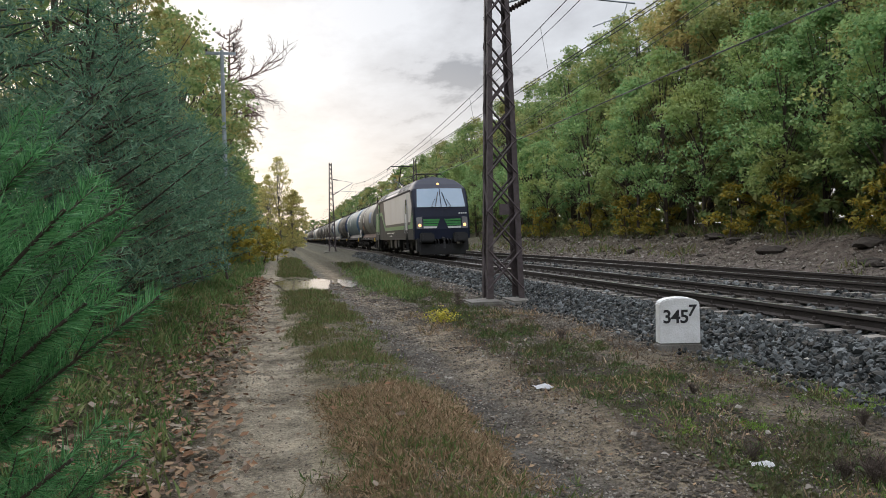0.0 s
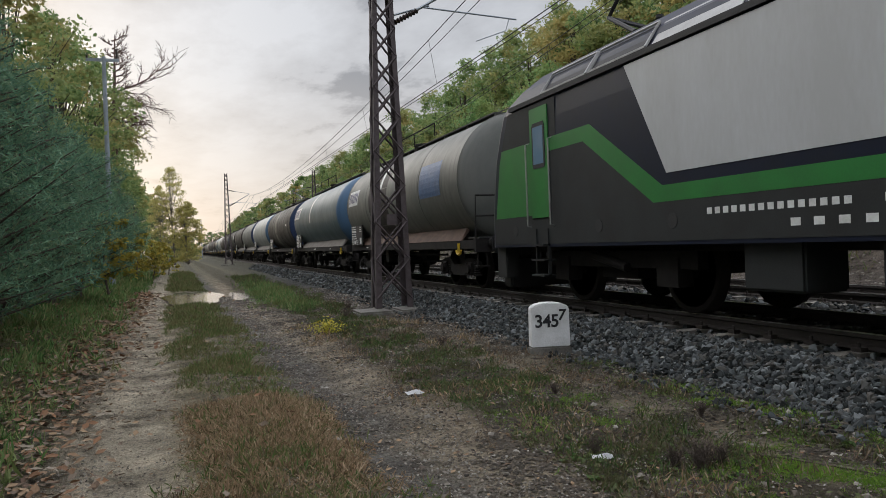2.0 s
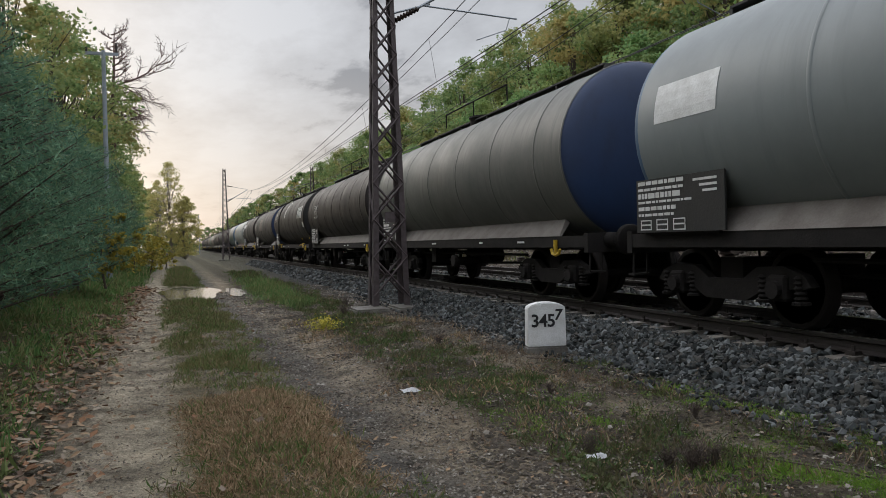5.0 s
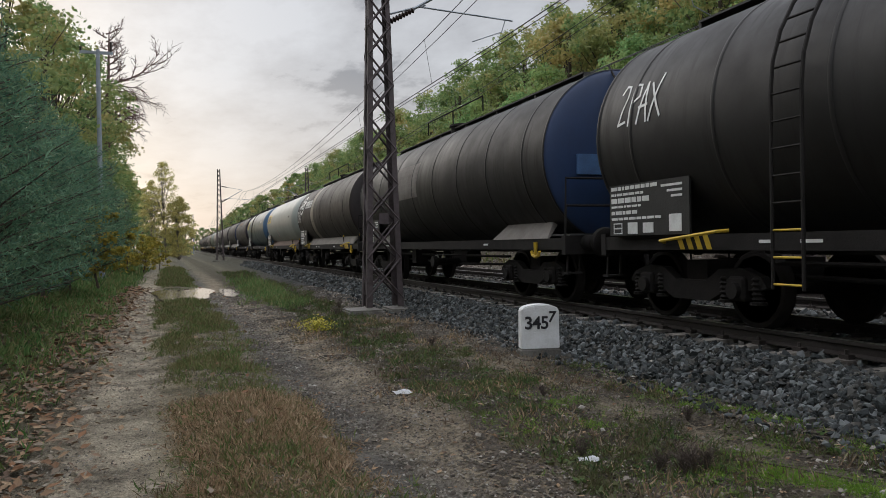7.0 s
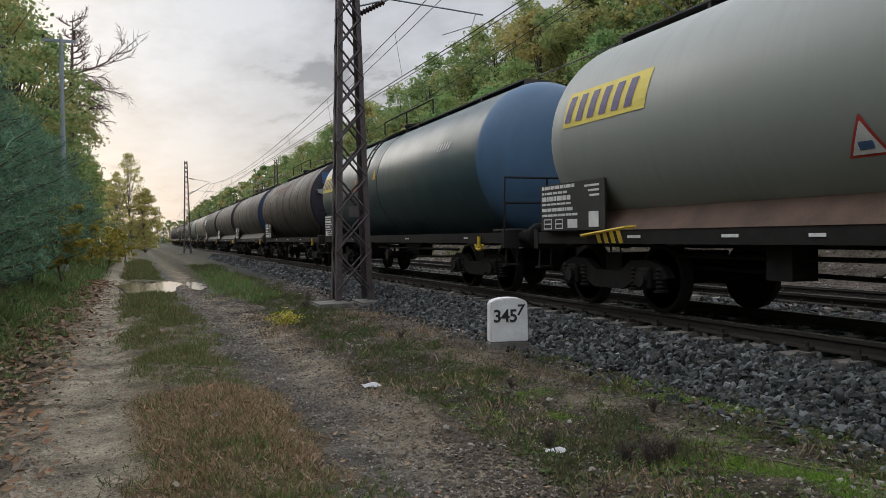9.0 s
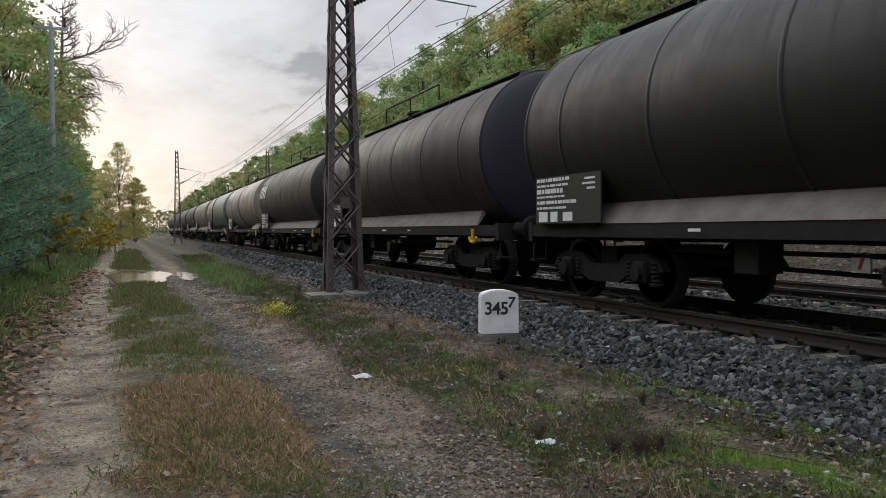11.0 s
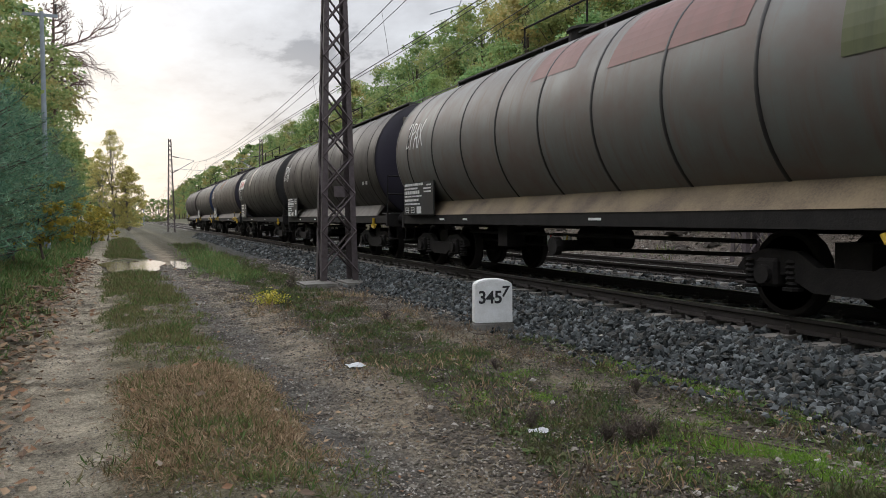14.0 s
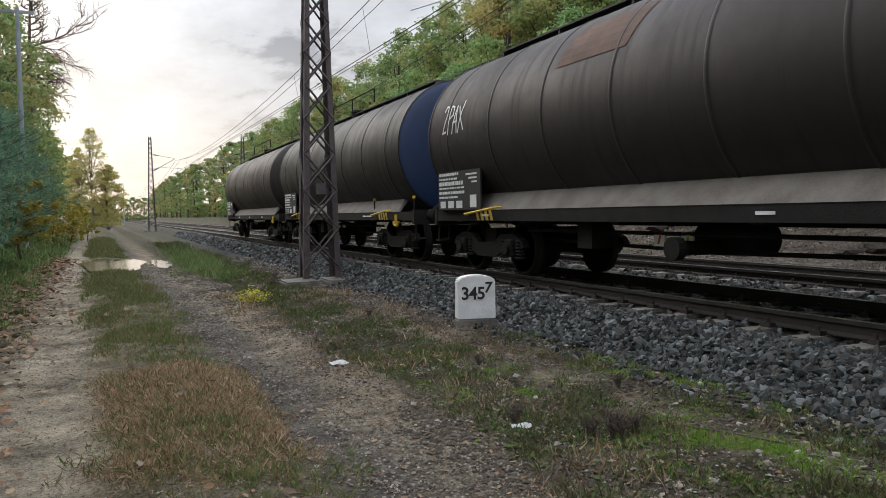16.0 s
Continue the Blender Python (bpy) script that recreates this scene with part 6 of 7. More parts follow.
def build_pine(at, seed, h, w, n, label, group, size=0.2):
    """Young pine: whorls of upswept limbs with side shoots, each shoot a brush of needles."""
    rng = np.random.default_rng(seed)
    tr = thing("pine_tree", label, "pine tree", group, at)
    bm = bmesh.new()
    rod(bm, (0, 0, -0.6), (0, 0, h * 0.97), 0.014 * h + 0.04, 7, 0.015, False)
    base, axis = [], []

    def shoot(p, q):
        d = (q - p)
        k = max(3, int(np.linalg.norm(d) / 0.05))
        for t in rng.uniform(0.0, 1.0, k):
            base.append(p + d * t)
            axis.append(d / np.linalg.norm(d))
    z = 0.04 * h
    while z < h * 0.97:
        r = w * (1 - (z / h) ** 1.7) * rng.uniform(0.75, 1.2) + 0.14
        k = 7 if z < h * 0.8 else 5
        a0 = rng.uniform(0, 6.28)
        for i in range(k):
            a = a0 + 2 * math.pi * i / k + rng.uniform(-0.35, 0.35)
            rr = r * rng.uniform(0.6, 1.15)
            root = np.array((0, 0, z))
            d = np.array((math.cos(a), math.sin(a), rng.uniform(0.2, 0.6)))
            tip = root + d * rr
            side = np.array((-d[1], d[0], 0.0))
            rod(bm, root, tip, 0.025, 4, 0.007, False)
            shoot(root + (tip - root) * 0.5, tip + d * 0.1)
            for s in np.linspace(0.3, 0.98, max(4, int(rr / 0.13))):
                p = root + (tip - root) * s
                for e in (-1, 1):
                    q = p + (d * 0.55 + side * e * rng.uniform(0.4, 1.0) + np.array((0, 0, rng.uniform(0.0, 0.8)))) * rng.uniform(0.18, 0.4) * (0.6 + 0.3 * rr)
                    shoot(p, q)
        z += 0.03 * h + 0.1
    base, axis = np.array(base), np.array(axis)
    idx = rng.integers(0, len(base), n)
    b, ax = base[idx] + rng.normal(size=(n, 3)) * 0.02, axis[idx]
    rad = rng.normal(size=(n, 3))
    dz = ax * 0.75 + rad / np.linalg.norm(rad, axis=1)[:, None]
    dz /= np.linalg.norm(dz, axis=1)[:, None]
    dx = np.cross(dz, rng.normal(size=(n, 3)))
    dx /= np.linalg.norm(dx, axis=1)[:, None]
    dy = np.cross(dz, dx)
    ln = size * rng.uniform(0.7, 1.2, n)
    rot = np.stack([dx * 0.16, dy * 0.16, dz * ln[:, None]], 2)
    part("trunk", bm, M["bark"], tr)
    many("crown", NEEDLE_V, NEEDLE_F, np.concatenate([rot, b[:, :, None]], 2), M["needle"], tr)
    return tr


def forest():
    rng = np.random.default_rng(11)
    # masters stand in the wood like the rest
    oak = [build_tree("oak_tree", pose(15 + i * 2.0, 34 + 6.5 * i, 1.2), 20 + i, "tall oak turning yellow-green in autumn", "tree", "trees of the wood across the line", 12.4 + i * 1.0, 3.6, 0.22, 7000, 0.225, "leaf_oak", "bark", 0.2, 110) for i in range(3)]
    aca = [build_tree("acacia_tree", pose(11.7 + i * 1.1, 21 + 4.2 * i, 0.75), 40 + i, "green acacia with feathery leaves at the wood's edge", "tree", "trees of the wood across the line", 7.2 + i * 1.1, 2.6, 0.24, 6500, 0.16, "leaf_acacia", "bark", 0.11, 110) for i in range(3)]
    far_oak = [build_tree("oak_tree", pose(15 + 4 * i, 128 + 5 * i, 0.9), 26 + i, "tall oak turning yellow-green in the distance", "tree", "distant trees along the line", 12.6 + i * 0.8, 3.6, 0.15, 1300, 0.56, "leaf_oak", "bark", 0.2, 60) for i in range(2)]
    bush = [build_tree("yellow_shrub", pose(11.0 + i, 17.5 + 3 * i, 0.7), 60 + i, "low shrub with yellow and green autumn leaves", "shrub", "shrubs along the wood's edge", 2.3, 1.3, 0.12, 1300, 0.15, "leaf_yellow", "bark", 0.04, 26) for i in range(2)]
    under = [build_tree("undergrowth_shrub", pose(12.6 + i, 25 + 3 * i, 0.85), 64 + i, "leafy green undergrowth shrub in the shade of the wood", "shrub", "undergrowth of the wood", 3.2, 1.9, 0.06, 900, 0.33, "leaf_oak", "bark", 0.05, 34) for i in range(2)]
    y = 8.0
    while y < 260:
        copy_thing(under[int(rng.integers(0, 2))], pose(26.5 + rng.uniform(-1, 1.2), y, 1.4, 0, 0, rng.uniform(0, 360)))
        if rng.uniform() < 0.6:
            copy_thing(under[int(rng.integers(0, 2))], pose(13.2 + rng.uniform(-0.6, 1.2), y, 0.9, 0, 0, rng.uniform(0, 360)))
        copy_thing(under[int(rng.integers(0, 2))], pose(17.5 + rng.uniform(-1, 1.2), y, 1.1, 0, 0, rng.uniform(0, 360)))
        copy_thing(under[int(rng.integers(0, 2))], pose(22 + rng.uniform(-1, 1.2), y + 1, 1.3, 0, 0, rng.uniform(0, 360)))
        y += 2.4 + y * 0.03
    y = 9.0
    while y < 130:
        step = 2.3 + y * 0.03
        k = int(rng.integers(0, 3))
        copy_thing(aca[k], pose(11.6 + rng.uniform(-0.4, 1.4), y + rng.uniform(-0.8, 0.8), 0.7, 0, 0, rng.uniform(0, 360)))
        copy_thing(oak[int(rng.integers(0, 3))], pose(15.2 + rng.uniform(-1, 1.5), y + rng.uniform(-1, 1), 1.1, 0, 0, rng.uniform(0, 360)))
        if rng.uniform() < 0.8:
            copy_thing(far_oak[int(rng.integers(0, 2))], pose(19.5 + rng.uniform(-1, 2), y + rng.uniform(-1, 1), 1.4, 0, 0, rng.uniform(0, 360)))
        if rng.uniform() < 0.45 and y < 60:
            copy_thing(bush[int(rng.integers(0, 2))], pose(10.8 + rng.uniform(0, 0.8), y + rng.uniform(-1, 1), 0.6, 0, 0, rng.uniform(0, 360)))
        y += step
    # far wood on both sides, closing the line's end
    for i in range(16):
        copy_thing(under[i % 2], pose(-6.6 - (i * 53 % 50) / 10, 118 + i * 9.0, -0.4, 0, 0, 50 * i))
    for i in range(22):
        copy_thing(far_oak[i % 2], pose(-24 + i * 2.6, 395 + (i * 37) % 11, -2.5, 0, 0, 50 * i))
        copy_thing(under[i % 2], pose(-24 + i * 2.6, 388 + (i * 23) % 7, -0.5, 0, 0, 50 * i))
    for i in range(26):
        yy = 130 + i * 10
        copy_thing(far_oak[i % 2], pose(13 + rng.uniform(-1, 3), yy, 0.8, 0, 0, rng.uniform(0, 360)))
        if i < 9:
            copy_thing(far_oak[(i + 1) % 2], pose(-13 - rng.uniform(0, 4), yy, 0, 0, 0, rng.uniform(0, 360)))
    # left of the way: pines, then broadleaved trees behind
    pines = [build_pine(pose(-9.6 - 0.3 * i, 12.0 + 4.0 * i, -0.1), 70 + i, 4.7 + i * 0.45, 1.75, 17000, "dense young pine beside the sandy way", "young pines beside the way", 0.15) for i in range(3)]
    for i, (px, py, sc) in enumerate([(-10.4, 9.3, 1), (-12.0, 12.5, 1), (-9.8, 15.0, 1), (-11.6, 17.8, 1), (-10.0, 22.8, 1), (-12.0, 24.5, 1), (-9.7, 25.6, 1), (-10.3, 31.0, 1), (-10.0, 36.0, 1), (-10.4, 41.0, 1), (-10.3, 46.0, 1)]):
        copy_thing(pines[i % 3], pose(px, py, 0.05, 0, 0, 47 * i))
    for i, (px, py) in enumerate([(-15, 20), (-14, 27), (-13.2, 34), (-12.5, 41), (-13, 48), (-12.3, 55), (-12.6, 63), (-13.5, 14), (-17, 33), (-16, 44), (-12.8, 72), (-13.4, 80)]):
        copy_thing(oak[i % 3], pose(px, py, 0.2, 0, 0, 71 * i))
    for i, (px, py) in enumerate([(-8.75, 25.0), (-9.0, 44.0), (-9.4, 52.0)]):
        copy_thing(bush[i % 2], pose(px, py, -0.1, 0, 0, 33 * i))
    # unseen rows beside and behind the camera, added to keep low sky off the train
    for i in range(15):
        yy = 5.5 - i * 4.6
        copy_thing(pines[i % 3], pose(-11.0 - (i % 3) * 0.7, yy, 0.1, 0, 0, 61 * i))
        copy_thing(far_oak[i % 2], pose(-14.5 - (i % 2) * 1.5, yy - 1, 0.3, 0, 0, 83 * i))
        copy_thing(far_oak[i % 2], pose(12.2 + (i % 3) * 0.5, yy, 0.75, 0, 0, 37 * i))
        copy_thing(far_oak[(i + 1) % 2], pose(16 + (i % 2) * 1.5, yy - 2, 1.1, 0, 0, 29 * i))
    birch = ("tree", "birches beside the way")
    build_tree("birch_tree", pose(-8.1, 96, -0.3), 90, "tall slender birch with thin yellow-green autumn leaves", *birch, 11.6, 1.9, 0.18, 6500, 0.15, "leaf_birch", "bark_pale", 0.1, 240)
    build_tree("birch_tree", pose(-6.5, 95, -0.3), 91, "full-crowned birch with yellow autumn leaves", *birch, 7.4, 2.0, 0.05, 11000, 0.17, "leaf_birch", "bark_pale", 0.09, 200)
    build_tree("birch_tree", pose(-9.4, 97, -0.3), 92, "slender birch with thin yellow autumn leaves", *birch, 9.4, 1.7, 0.12, 7000, 0.15, "leaf_birch", "bark_pale", 0.09, 200)
    for i, (px, py, h) in enumerate(((-8.4, 46.0, 1.7), (-7.9, 56.0, 1.9), (-8.6, 66.0, 2.4))):
        build_tree("roadside_shrub", pose(px, py, -0.4), 94 + i, "low yellow-green shrub at the edge of the way", "shrub", "shrubs beside the way", h, 1.1, 0.05, 900, 0.16, "leaf_yellow", "bark", 0.04, 30)


forest()


def near_pine():
    """The young pine that leans into the way: limbs, side shoots and single long needles."""
    rng = np.random.default_rng(3)
    tr = thing("pine_tree", "bushy young pine with long bright green needles close to the way", "pine tree", "young pines beside the way", pose(-8.2, 2.75, -0.35))
    bm = bmesh.new()
    rod(bm, (0, 0, -0.1), (0, 0, 1.75), 0.045, 8, 0.01, False)
    part("trunk", bm, M["bark"], tr)
    base, axis = [], []
    z = 0.25
    while z < 1.6:
        for i in range(8):
            a = rng.uniform(-1.5, 0.9) if i < 5 else rng.uniform(0, 6.28)
            ln = rng.uniform(0.85, 1.32) * (1 - 0.6 * (z / 1.9) ** 2) * (0.78 if z < 0.7 else 1.0)
            d = Vector((math.cos(a), math.sin(a), rng.uniform(0.2, 0.65))).normalized()
            root = Vector((0, 0, z + rng.uniform(-0.05, 0.05)))
            mid = root + d * ln * 0.55 - Vector((0, 0, 0.04))
            tip = mid + (d + Vector((0, 0, 0.35))).normalized() * ln * 0.45
            bm = bmesh.new()
            pipe(bm, [root, mid, tip], 0.006, 5)
            shoots = [(mid.lerp(tip, -0.4), tip)]
            for k in range(5):
                s = 0.35 + 0.6 * k / 5
                p = root.lerp(mid, s / 0.55) if s < 0.55 else mid.lerp(tip, (s - 0.55) / 0.45)
                side = d.cross(Vector((0, 0, 1))) * (1 if k % 2 else -1)
                q = p + (d * 0.8 + side * rng.uniform(0.5, 0.9) + Vector((0, 0, rng.uniform(0.3, 1.1)))).normalized() * rng.uniform(0.16, 0.32)
                rod(bm, p, q, 0.0035, 4, 0.002)
                shoots.append((p, q))
            part("limb", bm, M["bark"], tr)
            for p, q in shoots:
                n = int((q - p).length / 0.0019)
                for t in rng.uniform(0.12, 1.0, n):
                    base.append(p.lerp(q, t))
                    axis.append((q - p).normalized())
        z += 0.2
    base, axis = np.array(base), np.array(axis)
    n = len(base)
    rad = rng.normal(size=(n, 3))
    rad -= (rad * axis).sum(1)[:, None] * axis
    rad /= np.linalg.norm(rad, axis=1)[:, None]
    dz = axis * 0.6 + rad * rng.uniform(0.5, 1.0, n)[:, None]
    dz /= np.linalg.norm(dz, axis=1)[:, None]
    dx = np.cross(dz, rng.normal(size=(n, 3)))
    dx /= np.linalg.norm(dx, axis=1)[:, None]
    dy = np.cross(dz, dx)
    ln = rng.uniform(0.065, 0.11, n)
    rot = np.stack([dx * 0.0036 / 0.12, dy * 0.002, dz * ln[:, None]], 2)
    many("needles", NEEDLE_V, NEEDLE_F, np.concatenate([rot, base[:, :, None]], 2), M["needle_near"], tr)


near_pine()


def scatter(name, label, category, n, xr, yr, keep, base_v, base_f, size, material, seed, tilt=0.5, flat=None, lift=0.0, power=1.6, tuft=1, spread=0.05):
    """Joined small pieces strewn on the ground where keep(x, y) is likely."""
    rng = np.random.default_rng(seed)
    x = rng.uniform(*xr, n * 14)
    y = yr[0] + (yr[1] - yr[0]) * rng.uniform(0, 1, n * 14) ** power
    sel, szs = [], []
    for a, b in zip(x, y):
        if len(sel) >= n:
            break
        if rng.uniform() < keep(a, b):
            h = ground_z(a, b) + lift
            r = spread * rng.uniform(0.4, 1.5)
            tall = rng.uniform(0.55, 1.5) if tuft > 1 else 1.0
            for _ in range(tuft):
                dx, dy = rng.normal(0, r, 2) if tuft > 1 else (0.0, 0.0)
                sel.append((a + dx, b + dy, h))
                szs.append(tall)
    pos = np.array(sel)
    k = len(pos)
    far = 1 + np.maximum(0, pos[:, 1] - 9) * 0.045
    sc = size * rng.uniform(0.5, 1.4, k) * far * np.array(szs)
    sc3 = np.stack([sc, sc, sc], 1)
    if flat:
        sc3 *= np.array(flat)
    ob = many(name, base_v, base_f, placed(turns(rng, k, tilt), sc3, pos), M[material])
    tagged(ob, label, category, kind="stuff")
    return ob


BLADE_V = [(-0.05, 0, -0.05), (0.05, 0, -0.05), (0.03, 0.1, 0.5), (0.0, 0.32, 1.0)]
BLADE_F = [(0, 1, 2), (0, 2, 3)]
STALK_V = [(-0.028, 0, -0.05), (0.028, 0, -0.05), (0.02, 0.14, 0.55), (0.0, 0.5, 1.0)]


def patchy(x, y, s, seed, lo, hi):
    return smooth(lo, hi, 0.5 + 0.5 * noise.noise((x * s, y * s * 0.7, seed)) + 0.25 * noise.noise((x * s * 3, y * s * 3, seed + 5)))


def in_path(u):
    return max(math.exp(-((u + 6.9) / 0.34) ** 4), math.exp(-((u + 4.75) / 0.42) ** 4))


def in_puddle(x, y):
    return ((x + 6.35) / 1.15) ** 2 + ((y - 29.6) / 5.0) ** 2 < 1 or ((x + 4.75) / 0.45) ** 2 + ((y - 29.4) / 2.9) ** 2 < 1


def k_strip(x, y):
    u = x - drift(y)
    if in_puddle(x, y):
        return 0.0
    u += 0.3 * noise.noise((x * 0.5, y * 0.6, 9.0)) + 0.22 * noise.noise((x * 1.7, y * 1.5, 19.0))
    a = math.exp(-((u + 5.85) / 0.58) ** 4)
    # bare earth shows between the near mat of straw and the greener turf beyond it
    bare = 0.75 * math.exp(-((y - 9.2) / 1.0) ** 2)
    return a * (0.1 + 0.9 * patchy(x, y, 1.1, 2, 0.38, 0.58)) * (1 - bare) * (1.0 if y > 8.6 else 0.35)


def k_straw(x, y):
    u = x - drift(y)
    u += 0.25 * noise.noise((x * 0.8, y * 0.8, 29.0)) + 0.16 * noise.noise((x * 2.5, y * 2.5, 39.0))
    a = math.exp(-((u + 5.88) / 0.55) ** 6 - ((y - 6.75 + 0.5 * noise.noise((x * 2, 1.0, 3.0))) / 1.5) ** 6) * (0.2 + 0.8 * patchy(x, y, 2.6, 77, 0.34, 0.54))
    return max(a, 0.2 * patchy(x, y, 1.0, 8, 0.55, 0.75) * (1 - in_path(u)) if u > -6.4 else 0)


def k_verge(x, y):
    u = x - drift(y)
    u += 0.25 * noise.noise((x * 0.9, y * 0.7, 41.0))
    return smooth(-7.35, -8.5, u) * (0.15 + 0.8 * patchy(x, y, 1.0, 12, 0.34, 0.58))


def k_right(x, y):
    u = x - drift(y)
    w = x + 0.22 * noise.noise((x * 1.1, y * 0.9, 55.0))
    band = smooth(-4.15, -3.8, w) * smooth(-2.35, -2.75, w) if y < 24 else smooth(-4.2, -3.9, w) * smooth(-2.2, -2.7, w) * 0.5
    side = 0.35 * smooth(-2.3, -2.05, w) * smooth(-1.35, -1.6, w) * (y < 9)
    return max(band, side) * (0.12 + 0.88 * patchy(x, y, 1.3, 21, 0.44, 0.6)) * (0.2 + 0.75 * patchy(x, y, 3.2, 24, 0.4, 0.56))


def k_moss(x, y):
    a = math.exp(-((x + 1.75) / 0.3) ** 2 - ((y - 5.8) / 1.3) ** 2)
    b = math.exp(-((x + 2.65) / 0.6) ** 2 - ((y - 3.85) / 0.85) ** 2)
    c = math.exp(-((x + 3.3) / 0.5) ** 2 - ((y - 6.3) / 1.2) ** 2) * 0.5
    d = math.exp(-((x + 3.5) / 0.6) ** 2 - ((y - 27.5) / 6) ** 2) * 0.9 * (not in_puddle(x, y))
    return max(a, b, c, d) * (0.03 + 0.97 * patchy(x, y, 2.2, 31, 0.46, 0.62)) * (0.25 + 0.75 * patchy(x, y, 6.0, 33, 0.4, 0.6))


scatter("grass", "short patchy grass between the wheel ruts", "grass", 60000, (-8.2, -4.9), (3.2, 60), k_strip, STALK_V, BLADE_F, 0.055, "grass", 1, 1.1, tuft=9, spread=0.045)
scatter("dry_grass", "matted straw-brown dry grass between the ruts", "dry grass", 76000, (-6.9, -5.0), (4.6, 8.7), k_straw, STALK_V, BLADE_F, 0.042, "straw", 2, 2.0, power=1.0, tuft=7, spread=0.05)
scatter("straw_wisps", "thin straw wisps over the gravel", "dry grass", 3600, (-5.4, -1.8), (3.0, 16), k_straw, STALK_V, BLADE_F, 0.06, "straw", 22, 1.35, power=1.2, tuft=4)
scatter("verge_grass", "rough grass of the verge under the pines", "grass", 64000, (-12.5, -7.3), (3.5, 60), k_verge, STALK_V, BLADE_F, 0.1, "verge", 3, 0.95, tuft=10, spread=0.07)
scatter("turf", "thin patchy turf on the gravel beside the line", "grass", 44000, (-4.8, -1.3), (2.8, 50), k_right, STALK_V, BLADE_F, 0.05, "turf", 4, 1.15, tuft=8, spread=0.05)
scatter("low_weeds", "low leafy weeds in the dark turf", "weeds", 5000, (-4.4, -1.5), (2.8, 20), k_right, LEAF_V, LEAF_F, 0.04, "turf", 44, 0.9, lift=0.02, power=1.3, tuft=12, spread=0.04)
scatter("moss", "bright green mossy grass patches on the gravel", "moss", 22000, (-4.2, -1.3), (2.6, 9), k_moss, BLADE_V, BLADE_F, 0.03, "moss", 5, 1.2, power=1.2, tuft=6, spread=0.03)
scatter("wet_grass", "lush green grass beside the puddle", "grass", 9000, (-6.2, -3.0), (20, 42), k_moss, BLADE_V, BLADE_F, 0.085, "verge", 15, 0.8, power=1.0, tuft=6, spread=0.08)
scatter("dead_weeds", "dark dry weeds and twigs on the gravel", "weeds", 4000, (-4.3, -1.7), (2.8, 16), lambda x, y: patchy(x, y, 1.1, 51, 0.52, 0.66), BLADE_V, BLADE_F, 0.07, "dead", 6, 1.3, tuft=8, spread=0.06)
scatter("fallen_leaves", "brown fallen oak leaves strewn over the verge", "fallen leaves", 9000, (-10.5, -5.0), (3.2, 34), lambda x, y: 0.9 * math.exp(-((x - drift(y) + 7.75) / 0.5) ** 2) + 0.35 * smooth(-7.6, -8.4, x) + 0.008, LEAF_V, LEAF_F, 0.085, "litter", 7, 0.6, lift=0.045)
scatter("leaf_crumbs", "small fallen leaves scattered over turf and gravel", "fallen leaves", 3200, (-7.6, -1.6), (2.8, 24), lambda x, y: 0.3, LEAF_V, LEAF_F, 0.045, "litter", 8, 0.4, lift=0.012)
PEB_V = [(0.5, 0, 0), (-0.5, 0, 0), (0, 0.5, 0), (0, -0.5, 0), (0, 0, 0.4), (0, 0, -0.4)]
PEB_F = [(0, 2, 4), (2, 1, 4), (1, 3, 4), (3, 0, 4)]
scatter("pebbles", "small pebbles and grit pressed into the ruts", "gravel", 46000, (-7.9, -1.4), (2.8, 30), lambda x, y: (0.2 + 0.6 * in_path(x - drift(y) - 0.1) * (x - drift(y) > -6) + 0.5 * patchy(x, y, 0.8, 61, 0.45, 0.65)) * (0.45 if x - drift(y) < -6.2 else 1.0), PEB_V, PEB_F, 0.021, "gravel", 9, 0.6, lift=0.004)
scatter("soil_crumbs", "dark crumbs of damp soil between turf and gravel", "soil", 26000, (-5.3, -1.4), (2.8, 30), lambda x, y: 0.06 + patchy(x, y, 1.3, 91, 0.48, 0.64) * (1 - 0.85 * in_path(x - drift(y))), PEB_V, PEB_F, 0.034, "crumbs", 29, 0.4, flat=(1.5, 1.2, 0.55), lift=0.003)
scatter("strewn_stones", "loose angular stones strewn over the track side", "gravel", 1500, (-5.4, -1.2), (2.8, 26), lambda x, y: 0.2 + 0.8 * smooth(-2.4, -1.4, x), PEB_V, PEB_F, 0.05, "gravel", 30, 0.7, flat=(1.2, 1.0, 0.7), lift=0.008)
scatter("bank_stones", "loose stones on the far bank", "gravel", 5000, (6.9, 11.5), (8, 60), lambda x, y: 0.5, PEB_V, PEB_F, 0.07, "gravel", 10, 0.8, lift=0.01)
scatter("bank_grass", "sparse grass on the far bank", "grass", 14000, (7.4, 13.5), (8, 70), lambda x, y: smooth(10.6, 12.2, x) * 0.8 + 0.3 * patchy(x, y, 0.5, 71, 0.6, 0.72), STALK_V, BLADE_F, 0.16, "grass", 12, 0.8)


